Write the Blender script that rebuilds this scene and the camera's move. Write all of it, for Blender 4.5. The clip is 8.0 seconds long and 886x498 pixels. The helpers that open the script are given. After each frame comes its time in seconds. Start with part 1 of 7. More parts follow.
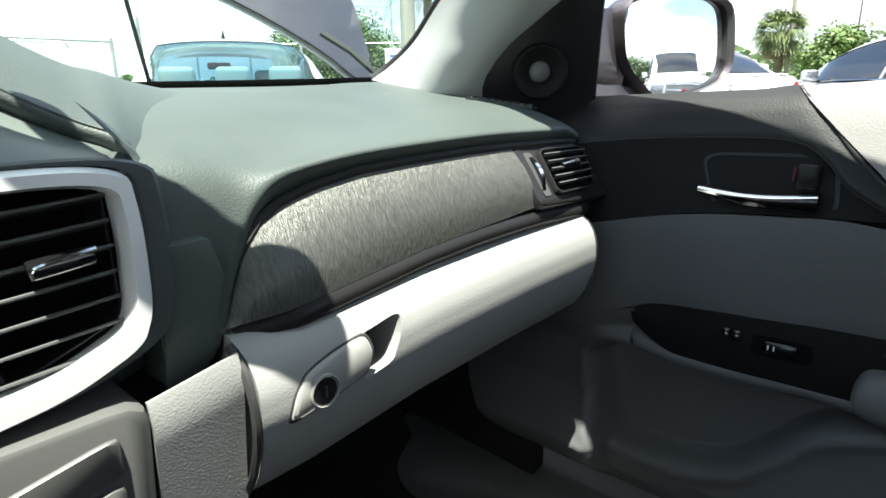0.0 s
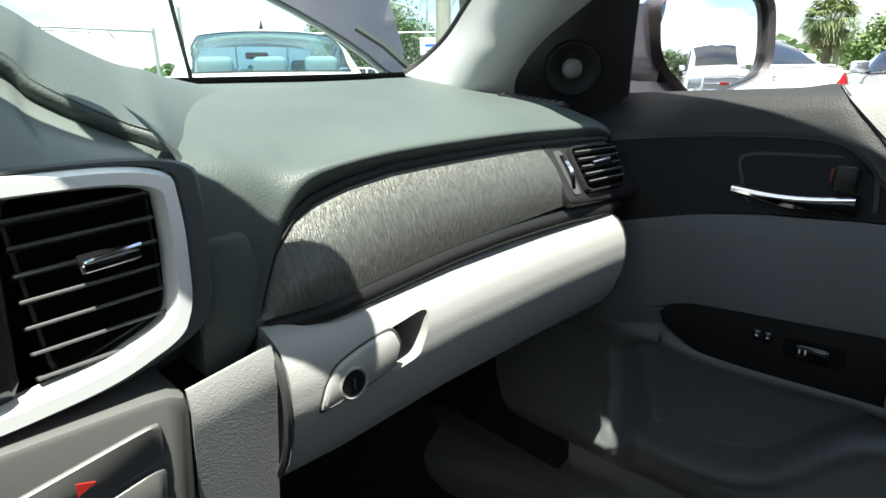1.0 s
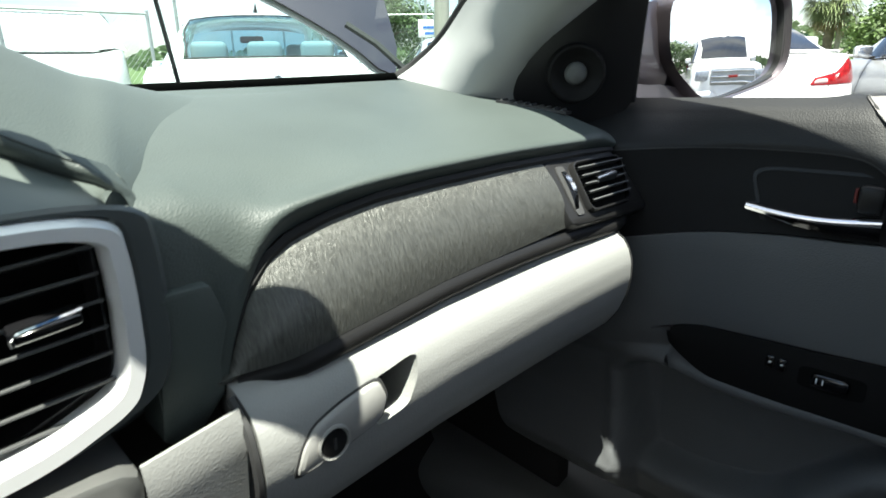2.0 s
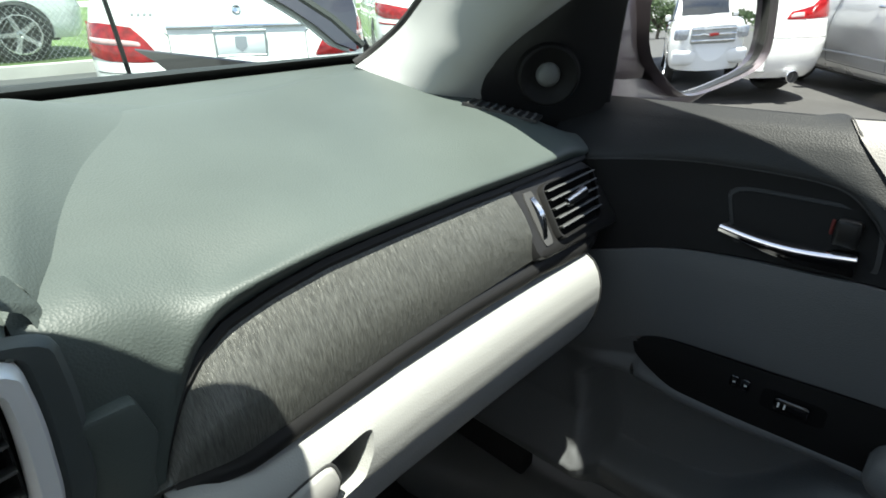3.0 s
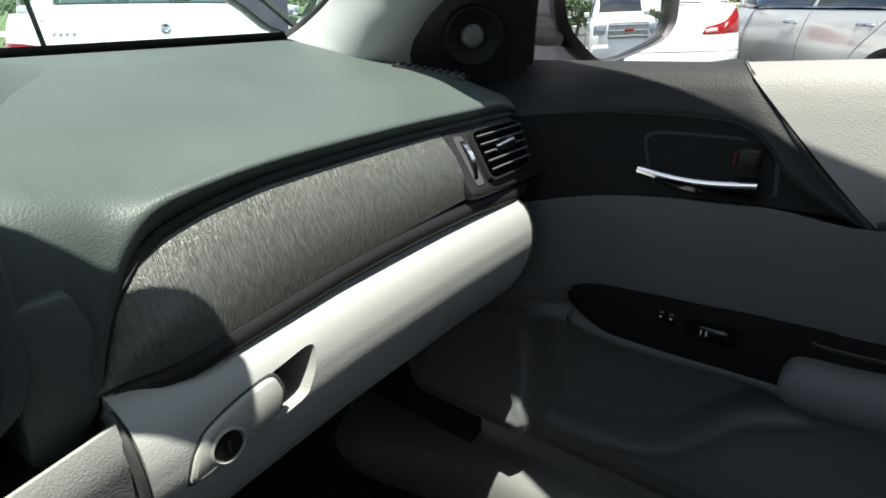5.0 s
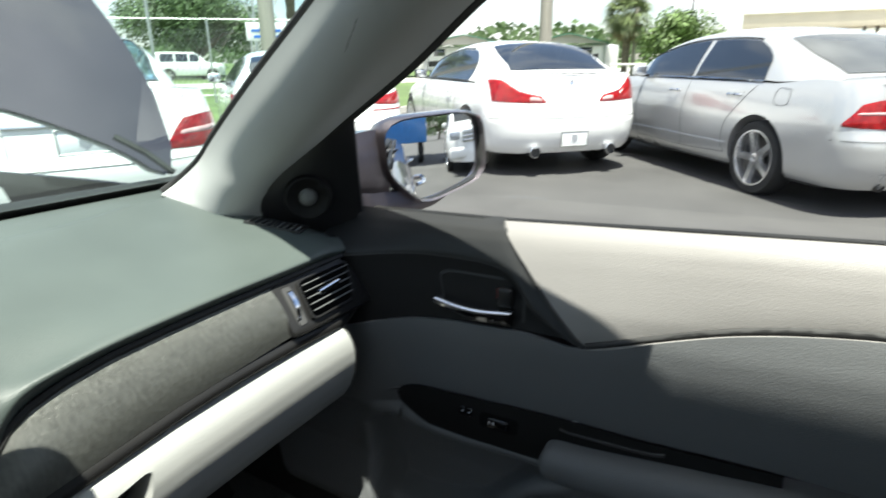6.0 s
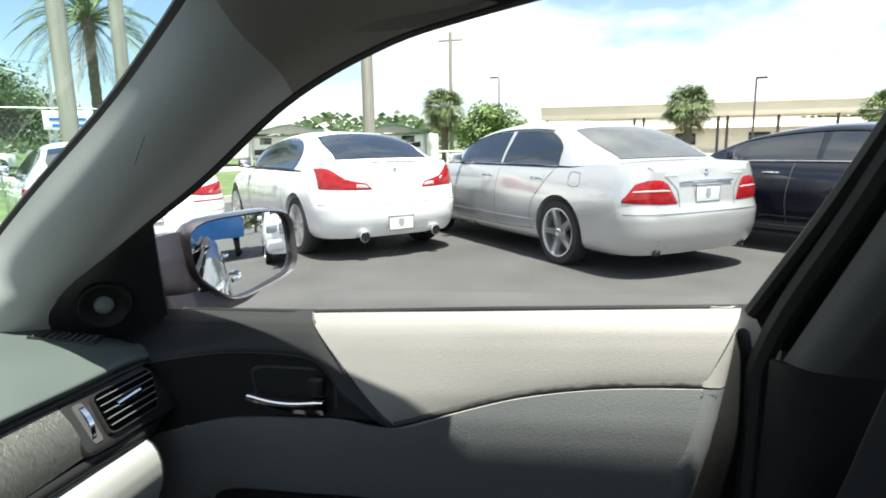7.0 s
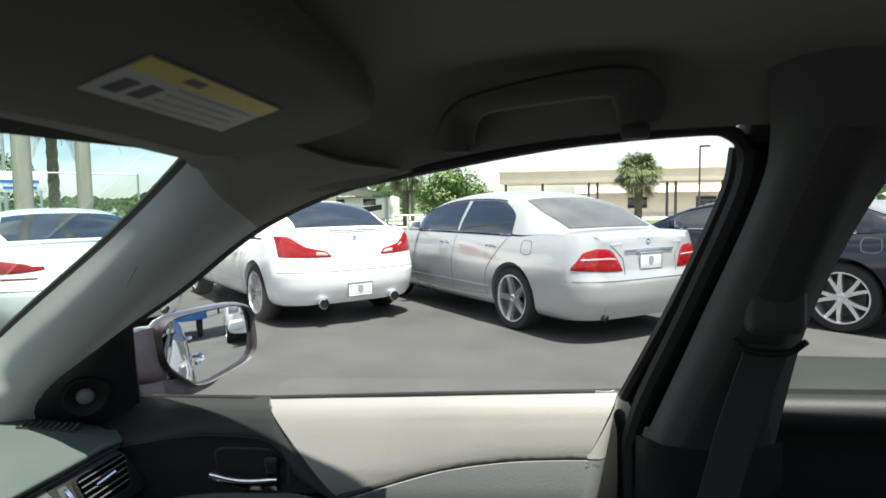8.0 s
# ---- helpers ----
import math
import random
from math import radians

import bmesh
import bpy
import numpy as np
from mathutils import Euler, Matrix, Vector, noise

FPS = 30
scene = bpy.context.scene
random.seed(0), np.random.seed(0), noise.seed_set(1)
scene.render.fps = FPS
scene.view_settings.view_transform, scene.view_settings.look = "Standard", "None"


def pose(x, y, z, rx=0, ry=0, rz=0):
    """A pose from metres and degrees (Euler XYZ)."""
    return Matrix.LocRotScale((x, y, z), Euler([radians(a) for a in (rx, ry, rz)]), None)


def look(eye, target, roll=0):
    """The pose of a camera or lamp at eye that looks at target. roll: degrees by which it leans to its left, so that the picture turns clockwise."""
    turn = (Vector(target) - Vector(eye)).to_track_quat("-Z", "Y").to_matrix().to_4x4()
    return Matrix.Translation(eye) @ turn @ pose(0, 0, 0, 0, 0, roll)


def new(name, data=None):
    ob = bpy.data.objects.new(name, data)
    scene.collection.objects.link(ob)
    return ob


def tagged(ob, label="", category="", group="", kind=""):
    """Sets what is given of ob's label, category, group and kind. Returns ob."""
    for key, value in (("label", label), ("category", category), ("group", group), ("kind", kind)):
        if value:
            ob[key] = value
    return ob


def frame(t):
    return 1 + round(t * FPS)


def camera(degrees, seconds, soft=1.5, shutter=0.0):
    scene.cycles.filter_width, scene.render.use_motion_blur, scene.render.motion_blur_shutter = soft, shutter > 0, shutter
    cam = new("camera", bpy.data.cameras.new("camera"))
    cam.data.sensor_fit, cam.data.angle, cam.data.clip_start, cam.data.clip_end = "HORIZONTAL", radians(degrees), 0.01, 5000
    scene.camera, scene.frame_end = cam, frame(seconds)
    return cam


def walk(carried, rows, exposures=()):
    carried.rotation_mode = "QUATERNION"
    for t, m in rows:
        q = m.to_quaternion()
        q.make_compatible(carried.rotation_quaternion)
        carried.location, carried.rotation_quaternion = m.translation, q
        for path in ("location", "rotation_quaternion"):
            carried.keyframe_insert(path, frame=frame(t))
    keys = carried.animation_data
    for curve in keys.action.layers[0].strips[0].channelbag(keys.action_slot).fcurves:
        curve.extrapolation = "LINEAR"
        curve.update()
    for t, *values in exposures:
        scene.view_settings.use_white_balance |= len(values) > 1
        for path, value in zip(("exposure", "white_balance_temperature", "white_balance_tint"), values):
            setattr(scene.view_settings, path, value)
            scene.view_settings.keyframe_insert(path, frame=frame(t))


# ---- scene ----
cam = camera(73.9, 8.0, soft=1.6, shutter=0.3)
PATH = [
    (0, (0.032, 0.107, 1.014), (1.447, 1.418, 0.487), -1.15),
    (0.5, (0.027, 0.100, 1.023), (1.386, 1.461, 0.473), -1.06),
    (1, (0.029, 0.100, 1.022), (1.363, 1.482, 0.465), -0.97),
    (1.5, (0.037, 0.118, 1.016), (1.368, 1.497, 0.444), -0.76),
    (1.7, (0.045, 0.130, 1.021), (1.377, 1.504, 0.438), -0.84),
    (2.8, (0.128, 0.137, 1.122), (1.439, 1.431, 0.342), -0.28),
    (3, (0.122, 0.171, 1.123), (1.450, 1.410, 0.286), -0.01),
    (3.5, (0.164, 0.127, 1.114), (1.540, 1.299, 0.258), -0.21),
    (4, (0.097, 0.112, 1.071), (1.520, 1.261, 0.263), -0.34),
    (4.2, (0.097, 0.147, 1.052), (1.570, 1.259, 0.281), -0.32),
    (5.3, (0.085, 0.113, 1.080), (1.550, 1.239, 0.312), -0.59),
    (5.5, (0.075, 0.070, 1.130), (1.533, 1.200, 0.358), -0.46),
    (6, (0.058, -0.057, 1.214), (1.694, 0.918, 0.602), -0.59),
    (6.5, (0.060, -0.087, 1.222), (1.875, 0.624, 0.776), -0.94),
    (7, (0.026, -0.120, 1.238), (1.932, 0.378, 0.890), -0.97),
    (7.5, (-0.044, -0.152, 1.266), (1.903, 0.246, 1.039), -0.87),
    (8, (-0.120, -0.198, 1.320), (1.840, 0.176, 1.175), -0.79),
]
EXPOSURES = [(0, 2.00), (1.5, 1.79), (3.0, 1.67), (3.5, 1.58), (4.0, 1.46), (5.3, 1.35), (5.5, 1.38), (6.0, 1.56), (6.5, 1.57), (7.0, 1.55), (8, 1.35)]
walk(cam, [(t, look(eye, target, roll)) for t, eye, target, roll in PATH], EXPOSURES)

# ---------------------------------------------------------------- light
SUN_UP, SUN_FROM = 75.5, 228.9          # elevation; compass of the sun, degrees from +y towards +x
world = bpy.data.worlds.new("sky")
scene.world = world
world.use_nodes = True
wn, wl = world.node_tree.nodes, world.node_tree.links
wn.clear()
w_out, w_bg, w_sky = wn.new("ShaderNodeOutputWorld"), wn.new("ShaderNodeBackground"), wn.new("ShaderNodeTexSky")
w_sky.sky_type, w_sky.sun_disc = "NISHITA", False
w_sky.sun_elevation, w_sky.sun_rotation = radians(SUN_UP), radians(SUN_FROM)
w_co, w_map, w_noise, w_ramp, w_mix = (wn.new(k) for k in ("ShaderNodeTexCoord", "ShaderNodeMapping", "ShaderNodeTexNoise", "ShaderNodeValToRGB", "ShaderNodeMix"))
w_map.inputs["Scale"].default_value = (1.0, 1.0, 2.6)
w_noise.inputs["Scale"].default_value, w_noise.inputs["Detail"].default_value, w_noise.inputs["Roughness"].default_value = 2.3, 7.0, 0.55
w_ramp.color_ramp.elements[0].position, w_ramp.color_ramp.elements[1].position = 0.45, 0.62
w_mix.data_type = "RGBA"
w_mix.inputs["B"].default_value = (7.0, 7.05, 6.95, 1)
wl.new(w_co.outputs["Generated"], w_map.inputs["Vector"])
wl.new(w_map.outputs[0], w_noise.inputs["Vector"])
wl.new(w_noise.outputs[0], w_ramp.inputs[0])
wl.new(w_ramp.outputs[0], w_mix.inputs["Factor"])
wl.new(w_sky.outputs[0], w_mix.inputs["A"])
wl.new(w_mix.outputs["Result"], w_bg.inputs[0])
wl.new(w_bg.outputs[0], w_out.inputs[0])
w_bg.inputs[1].default_value = 0.085
sun = new("sun", bpy.data.lights.new("sun", "SUN"))
sun.data.energy, sun.data.angle, sun.data.color = 5.0, radians(0.55), (0.965, 0.97, 0.855)
sun.matrix_world = look((0, 0, 30), (-math.sin(radians(SUN_FROM)) * math.cos(radians(SUN_UP)), -math.cos(radians(SUN_FROM)) * math.cos(radians(SUN_UP)), 30 - math.sin(radians(SUN_UP))))

# ---------------------------------------------------------------- materials
def material(name, colour, rough=0.5, metal=0.0, vary=0.12, scale=6.0, grain=0.0, grain_scale=300.0, coat=0.0, stretch=(1, 1, 1), spec=0.5, kind="noise", rough_vary=0.08, sheen=0.0):
    """A surface with broad colour change, fine grain in colour and relief, and uneven gloss."""
    m = bpy.data.materials.new(name)
    m.use_nodes = True
    n, l = m.node_tree.nodes, m.node_tree.links
    b = n["Principled BSDF"]
    b.inputs["Roughness"].default_value, b.inputs["Metallic"].default_value = rough, metal
    b.inputs["Specular IOR Level"].default_value, b.inputs["Coat Weight"].default_value = spec, coat
    b.inputs["Coat Roughness"].default_value = 0.04
    b.inputs["Sheen Weight"].default_value = sheen
    co, mp = n.new("ShaderNodeTexCoord"), n.new("ShaderNodeMapping")
    mp.inputs["Scale"].default_value = stretch
    l.new(co.outputs["Object"], mp.inputs["Vector"])
    big = n.new("ShaderNodeTexNoise")
    big.inputs["Scale"].default_value, big.inputs["Detail"].default_value = scale, 6.0
    l.new(mp.outputs[0], big.inputs["Vector"])
    fine = n.new("ShaderNodeTexVoronoi" if kind == "leather" else "ShaderNodeTexNoise")
    fine.inputs["Scale"].default_value = grain_scale
    l.new(mp.outputs[0], fine.inputs["Vector"])
    if kind == "leather":
        fine.feature = "F1"
        ins = fine.outputs["Distance"]
    else:
        fine.inputs["Detail"].default_value = 3.0
        ins = fine.outputs[0]
    low, high = [max(0.0, c * (1 - vary)) for c in colour], [min(1.0, c * (1 + vary)) for c in colour]
    ramp = n.new("ShaderNodeValToRGB")
    ramp.color_ramp.elements[0].position, ramp.color_ramp.elements[1].position = 0.3, 0.7
    ramp.color_ramp.elements[0].color, ramp.color_ramp.elements[1].color = (*low, 1), (*high, 1)
    l.new(big.outputs[0], ramp.inputs[0])
    l.new(ramp.outputs[0], b.inputs["Base Color"])
    rr = n.new("ShaderNodeMapRange")
    rr.inputs["To Min"].default_value, rr.inputs["To Max"].default_value = max(0.02, rough - rough_vary), min(1.0, rough + rough_vary)
    l.new(big.outputs[0], rr.inputs["Value"])
    l.new(rr.outputs[0], b.inputs["Roughness"])
    if grain > 0:
        bump = n.new("ShaderNodeBump")
        bump.inputs["Strength"].default_value, bump.inputs["Distance"].default_value = grain, 0.0012 if kind == "leather" else 0.002
        l.new(ins, bump.inputs["Height"])
        l.new(bump.outputs[0], b.inputs["Normal"])
    return m


def pane_material(name, tint, dark=0.0, gloss=1.0):
    """A thin pane: clear with a tint, and a Fresnel reflection."""
    m = bpy.data.materials.new(name)
    m.use_nodes = True
    n, l = m.node_tree.nodes, m.node_tree.links
    n.clear()
    out, mix, clear, shine, fres = (n.new(k) for k in ("ShaderNodeOutputMaterial", "ShaderNodeMixShader", "ShaderNodeBsdfTransparent", "ShaderNodeBsdfGlossy", "ShaderNodeLayerWeight"))
    clear.inputs[0].default_value = (*tint, 1)
    shine.inputs["Roughness"].default_value = 0.01
    shine.inputs["Color"].default_value = (gloss, gloss, gloss, 1)
    fres.inputs[0].default_value = 0.5
    power, lift = n.new("ShaderNodeMath"), n.new("ShaderNodeMath")
    power.operation, lift.operation = "POWER", "MULTIPLY_ADD"
    power.inputs[1].default_value = 5.0
    lift.inputs[1].default_value, lift.inputs[2].default_value = 0.90, 0.045
    l.new(fres.outputs["Facing"], power.inputs[0])
    l.new(power.outputs[0], lift.inputs[0])
    l.new(lift.outputs[0], mix.inputs[0])
    l.new(clear.outputs[0], mix.inputs[1])
    l.new(shine.outputs[0], mix.inputs[2])
    l.new(mix.outputs[0], out.inputs[0])
    return m


PAD = material("dash_pad", (0.059, 0.073, 0.068), 0.50, vary=0.13, scale=5, grain=0.17, grain_scale=640, kind="leather", spec=0.4)
PAD_BLACK = material("door_pad", (0.020, 0.021, 0.022), 0.50, grain=0.15, grain_scale=640, kind="leather", spec=0.28)
PLASTIC_BLACK = material("black_plastic", (0.016, 0.016, 0.017), 0.42, vary=0.2, grain=0.08, grain_scale=900)
SATIN_BLACK = material("satin_black", (0.014, 0.0138, 0.0138), 0.40, vary=0.15, spec=0.28)
SLAT = material("slat_plastic", (0.080, 0.083, 0.083), 0.38, vary=0.1, spec=0.4)
# near-black without gloss: shade of vents and switch well, put into the colour
RECESS_SHADE = material("recess_shade", (0.009, 0.009, 0.009), 0.9, vary=0.0, spec=0.0)
INSERT = material("insert_black", (0.011, 0.0108, 0.0108), 0.55, vary=0.15, spec=0.12)
GLOSS_BLACK = material("piano_black", (0.008, 0.008, 0.009), 0.10, coat=0.6)
RUBBER = material("rubber", (0.012, 0.012, 0.012), 0.70, vary=0.2)
GREY_VINYL = material("grey_vinyl", (0.295, 0.299, 0.288), 0.52, vary=0.06, scale=4, grain=0.14, grain_scale=680, kind="leather", spec=0.4)
GREY_PLASTIC = material("grey_plastic", (0.30, 0.298, 0.285), 0.50, vary=0.05, grain=0.10, grain_scale=1200)
DOOR_VINYL = material("door_vinyl", (0.232, 0.223, 0.216), 0.52, vary=0.07, scale=4, grain=0.20, grain_scale=700, kind="leather", spec=0.4)
DOOR_GREY = material("door_grey", (0.116, 0.121, 0.125), 0.55, vary=0.06, scale=4, grain=0.24, grain_scale=640, kind="leather", spec=0.4)
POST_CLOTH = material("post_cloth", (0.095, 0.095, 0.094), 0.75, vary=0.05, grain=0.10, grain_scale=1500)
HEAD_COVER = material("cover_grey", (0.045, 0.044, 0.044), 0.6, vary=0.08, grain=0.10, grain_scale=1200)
HEAD_DARK = material("handle_grey", (0.060, 0.058, 0.055), 0.6, vary=0.08, grain=0.10, grain_scale=1200)
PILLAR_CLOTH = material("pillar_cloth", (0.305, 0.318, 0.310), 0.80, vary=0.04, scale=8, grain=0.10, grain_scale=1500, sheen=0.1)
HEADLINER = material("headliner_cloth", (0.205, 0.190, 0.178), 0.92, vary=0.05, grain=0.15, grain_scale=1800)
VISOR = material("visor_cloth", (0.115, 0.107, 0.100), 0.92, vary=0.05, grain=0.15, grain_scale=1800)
BEZEL = material("bezel_plastic", (0.050, 0.060, 0.060), 0.5, vary=0.08, grain=0.06, grain_scale=1200)
KICK = material("kick_plastic", (0.135, 0.138, 0.132), 0.5, vary=0.08, grain=0.12, grain_scale=900, kind="leather")
POCKET = material("pocket_plastic", (0.115, 0.135, 0.125), 0.35, vary=0.05)
CARPET = material("carpet", (0.014, 0.014, 0.0145), 0.95, vary=0.25, grain=0.9, grain_scale=700)
BRUSHED = material("brushed_trim", (0.100, 0.103, 0.095), 0.36, metal=0.40, vary=0.30, scale=95, grain=0.55, grain_scale=170, stretch=(9, 1.0, 1.2), rough_vary=0.14)
DOME_GREY = material("dome_grey", (0.13, 0.135, 0.13), 0.45, metal=0.2, vary=0.15, grain=0.5, grain_scale=420, stretch=(1, 1, 6))
# silver of the climate panel with its shade put into the colour
SHADED_CLIMATE = material("shaded_climate_silver", (0.10, 0.101, 0.097), 0.42, metal=0.15, vary=0.05, grain=0.05, grain_scale=1200)
SILVER = material("satin_silver", (0.82, 0.83, 0.83), 0.34, metal=0.35, vary=0.03)
CHROME = material("chrome", (0.80, 0.81, 0.82), 0.10, metal=1.0, vary=0.04)
MIRROR = material("mirror_silver", (0.90, 0.92, 0.92), 0.0, metal=1.0, vary=0.0, rough_vary=0.0)
MIRROR.node_tree.nodes["Map Range"].inputs["To Max"].default_value = 0.004
MIRROR.node_tree.nodes["Map Range"].inputs["To Min"].default_value = 0.0
EGO_PAINT = material("plum_paint", (0.128, 0.110, 0.121), 0.50, metal=1.0, vary=0.06, coat=1.0)
EGO_UNDER = material("hood_underside", (0.80, 0.81, 0.83), 0.45, metal=0.1, vary=0.06, scale=3)
BELT = material("belt_webbing", (0.042, 0.042, 0.044), 0.75, vary=0.08, grain=0.4, grain_scale=160, stretch=(1, 1, 6))
SEAT_CLOTH = material("seat_leather", (0.14, 0.14, 0.137), 0.5, vary=0.06, grain=0.3, grain_scale=500, kind="leather")
WINDSCREEN = pane_material("windscreen_glass", (0.76, 0.90, 0.885))
CLEAR_CAR_GLASS = pane_material("clear_car_glass", (0.47, 0.66, 0.77))
SIDE_GLASS = pane_material("side_glass", (0.97, 0.985, 0.98), gloss=0.8)
LABEL_WHITE = material("label_white", (0.40, 0.40, 0.40), 0.5)
LABEL_YELLOW = material("label_yellow", (0.52, 0.43, 0.05), 0.5)
INK = material("ink", (0.05, 0.05, 0.05), 0.6)
DULL_RED = material("dull_red", (0.13, 0.014, 0.010), 0.6)
RED_MARK = material("red_mark", (0.50, 0.03, 0.02), 0.4)
BLUE_MARK = material("blue_mark", (0.03, 0.14, 0.50), 0.4)
WHITE_MARK = material("white_mark", (0.75, 0.75, 0.75), 0.5)
ASPHALT = material("asphalt", (0.057, 0.055, 0.055), 0.85, vary=0.20, scale=1.1, grain=0.7, grain_scale=70)
GRASS = material("grass", (0.080, 0.122, 0.036), 0.9, vary=0.45, scale=0.6, grain=0.9, grain_scale=30)
CONCRETE = material("concrete", (0.40, 0.38, 0.35), 0.85, vary=0.10, scale=2, grain=0.4, grain_scale=60)
POLE_WOOD = material("pole_wood", (0.30, 0.28, 0.235), 0.85, vary=0.18, scale=2.5, grain=0.5, grain_scale=50, stretch=(4, 4, 0.4))
BARK = material("palm_bark", (0.15, 0.125, 0.095), 0.9, vary=0.35, scale=6, grain=0.8, grain_scale=30)
LEAF = material("leaf", (0.105, 0.165, 0.045), 0.6, vary=0.5, scale=1.2)
LEAF_DARK = material("leaf_dark", (0.078, 0.125, 0.046), 0.6, vary=0.5, scale=0.7)
FROND = material("frond", (0.125, 0.165, 0.062), 0.55, vary=0.4, scale=2)
FROND_DRY = material("frond_dry", (0.24, 0.17, 0.08), 0.75, vary=0.3, scale=2)
STUCCO = material("stucco", (0.62, 0.55, 0.44), 0.85, vary=0.06, scale=1)
STUCCO_PALE = material("stucco_pale", (0.74, 0.71, 0.64), 0.85, vary=0.06, scale=1)
STEEL = material("galvanised", (0.42, 0.43, 0.43), 0.45, metal=0.7, vary=0.12)
DARK_STEEL = material("dark_steel", (0.06, 0.055, 0.05), 0.6, vary=0.15)
GREEN_ROOF = material("green_roof", (0.06, 0.15, 0.11), 0.7, vary=0.1)
PAINT_WHITE = material("white_paint", (0.80, 0.80, 0.79), 0.28, vary=0.02, coat=1.0, scale=1.5)
PAINT_PEARL = material("pearl_paint", (0.78, 0.77, 0.74), 0.28, vary=0.02, coat=1.0, scale=1.5)
PAINT_SILVER = material("silver_paint", (0.50, 0.50, 0.498), 0.30, metal=0.45, vary=0.03, coat=1.0, scale=1.5)
PAINT_BLACK = material("black_paint", (0.008, 0.009, 0.015), 0.14, vary=0.1, spec=0.35, coat=0.5, scale=1.5)
PAINT_BLUE = material("blue_paint", (0.02, 0.16, 0.46), 0.35, coat=0.6)
CAR_GLASS = material("tinted_car_glass", (0.014, 0.018, 0.024), 0.04, vary=0.1, coat=0.35, spec=0.8)
LAMP_RED = material("red_lens", (0.25, 0.006, 0.008), 0.14, vary=0.45, scale=26, coat=0.4, spec=0.3)
LAMP_CLEAR = material("clear_lens", (0.55, 0.34, 0.33), 0.12, vary=0.2, scale=20, coat=1.0)
# rear glass with the reflected cloud painted in as an even pale grey
CLOUD_GLASS = material("cloud_grey_car_glass", (0.105, 0.105, 0.100), 0.12, vary=0.2, scale=3, spec=0.45)
LAMP_GLASS = material("headlamp_lens", (0.45, 0.47, 0.50), 0.08, metal=0.4, vary=0.3, scale=15, coat=1.0)
PLATE = material("plate_white", (0.84, 0.85, 0.86), 0.4)
TYRE = material("tyre", (0.018, 0.018, 0.018), 0.85, vary=0.2)
PLATE_SHIELD = material("plate_shield", (0.33, 0.34, 0.37), 0.4)
ALLOY = material("alloy", (0.84, 0.84, 0.84), 0.18, metal=0.85, vary=0.05)
SEAM = material("shut_line", (0.03, 0.03, 0.03), 0.7)
SHUT = material("panel_gap", (0.11, 0.11, 0.11), 0.7)

# ---------------------------------------------------------------- mesh helpers
def finish(bm, name, mat, sharp=38):
    bmesh.ops.remove_doubles(bm, verts=bm.verts, dist=1e-5)
    bmesh.ops.recalc_face_normals(bm, faces=bm.faces)
    me = bpy.data.meshes.new(name)
    bm.to_mesh(me)
    bm.free()
    me.materials.append(mat)
    me.polygons.foreach_set("use_smooth", [True] * len(me.polygons))
    me.set_sharp_from_angle(angle=radians(sharp))
    return me


def part(name, bm, mat, parent=None, label="", sharp=38):
    ob = new(name, finish(bm, name, mat, sharp))
    if parent is not None:
        ob.parent = parent
    if label:
        ob["label"] = label
    return ob


def thing(name, label, category, group="", kind="", at=(0, 0, 0), rz=0):
    ob = new(name)
    ob.empty_display_size = 0.1
    ob.matrix_world = pose(*at, 0, 0, rz)
    return tagged(ob, label, category, group, kind)


def solid(name, bm, mat, label, category, kind="", group="", sharp=38):
    return tagged(part(name, bm, mat, None, label, sharp), label, category, group, kind)


def spline(points, n):
    """n points along a Catmull-Rom curve through the given ones."""
    p = [Vector(q) for q in points]
    if len(p) == 2:
        return [p[0].lerp(p[1], i / (n - 1)) for i in range(n)]
    p = [2 * p[0] - p[1], *p, 2 * p[-1] - p[-2]]
    k, out = len(p) - 3, []
    for i in range(n):
        u = i / (n - 1) * k
        j = min(int(u), k - 1)
        t = u - j
        a, b, c, d = p[j:j + 4]
        out.append(0.5 * (2 * b + (c - a) * t + (2 * a - 5 * b + 4 * c - d) * t * t + (3 * b - a - 3 * c + d) * t ** 3))
    return out


def skin(rows, thick=0.0, bm=None, loop=False):
    """A sheet of quads through rows of points, given a thickness."""
    bm = bm or bmesh.new()
    v = [[bm.verts.new(q) for q in r] for r in rows]
    faces = []
    for a, b in zip(v, v[1:]):
        n = len(a)
        for i in range(n if loop else n - 1):
            faces.append(bm.faces.new((a[i], a[(i + 1) % n], b[(i + 1) % n], b[i])))
    if thick:
        bmesh.ops.recalc_face_normals(bm, faces=faces)
        bmesh.ops.solidify(bm, geom=faces, thickness=thick)
    return bm


def loft(sections, nu, nv, thick=0.0):
    """A smooth sheet through sections, which are lists of the same number of points."""
    rows = [spline(s, nv) for s in sections]
    cols = [spline([r[i] for r in rows], nu) for i in range(nv)]
    return skin([list(r) for r in zip(*cols)], thick)


def ruled(low, high, nu, nv, place, thick=0.0):
    """A sheet between two 2D curves, laid into space by place(a, b, u, v)."""
    a, b = spline([(*p, 0) for p in low], nu), spline([(*p, 0) for p in high], nu)
    rows = []
    for j in range(nv):
        v = j / (nv - 1)
        rows.append([place(*(a[i].lerp(b[i], v)).xy, i / (nu - 1), v) for i in range(nu)])
    return skin(rows, thick)


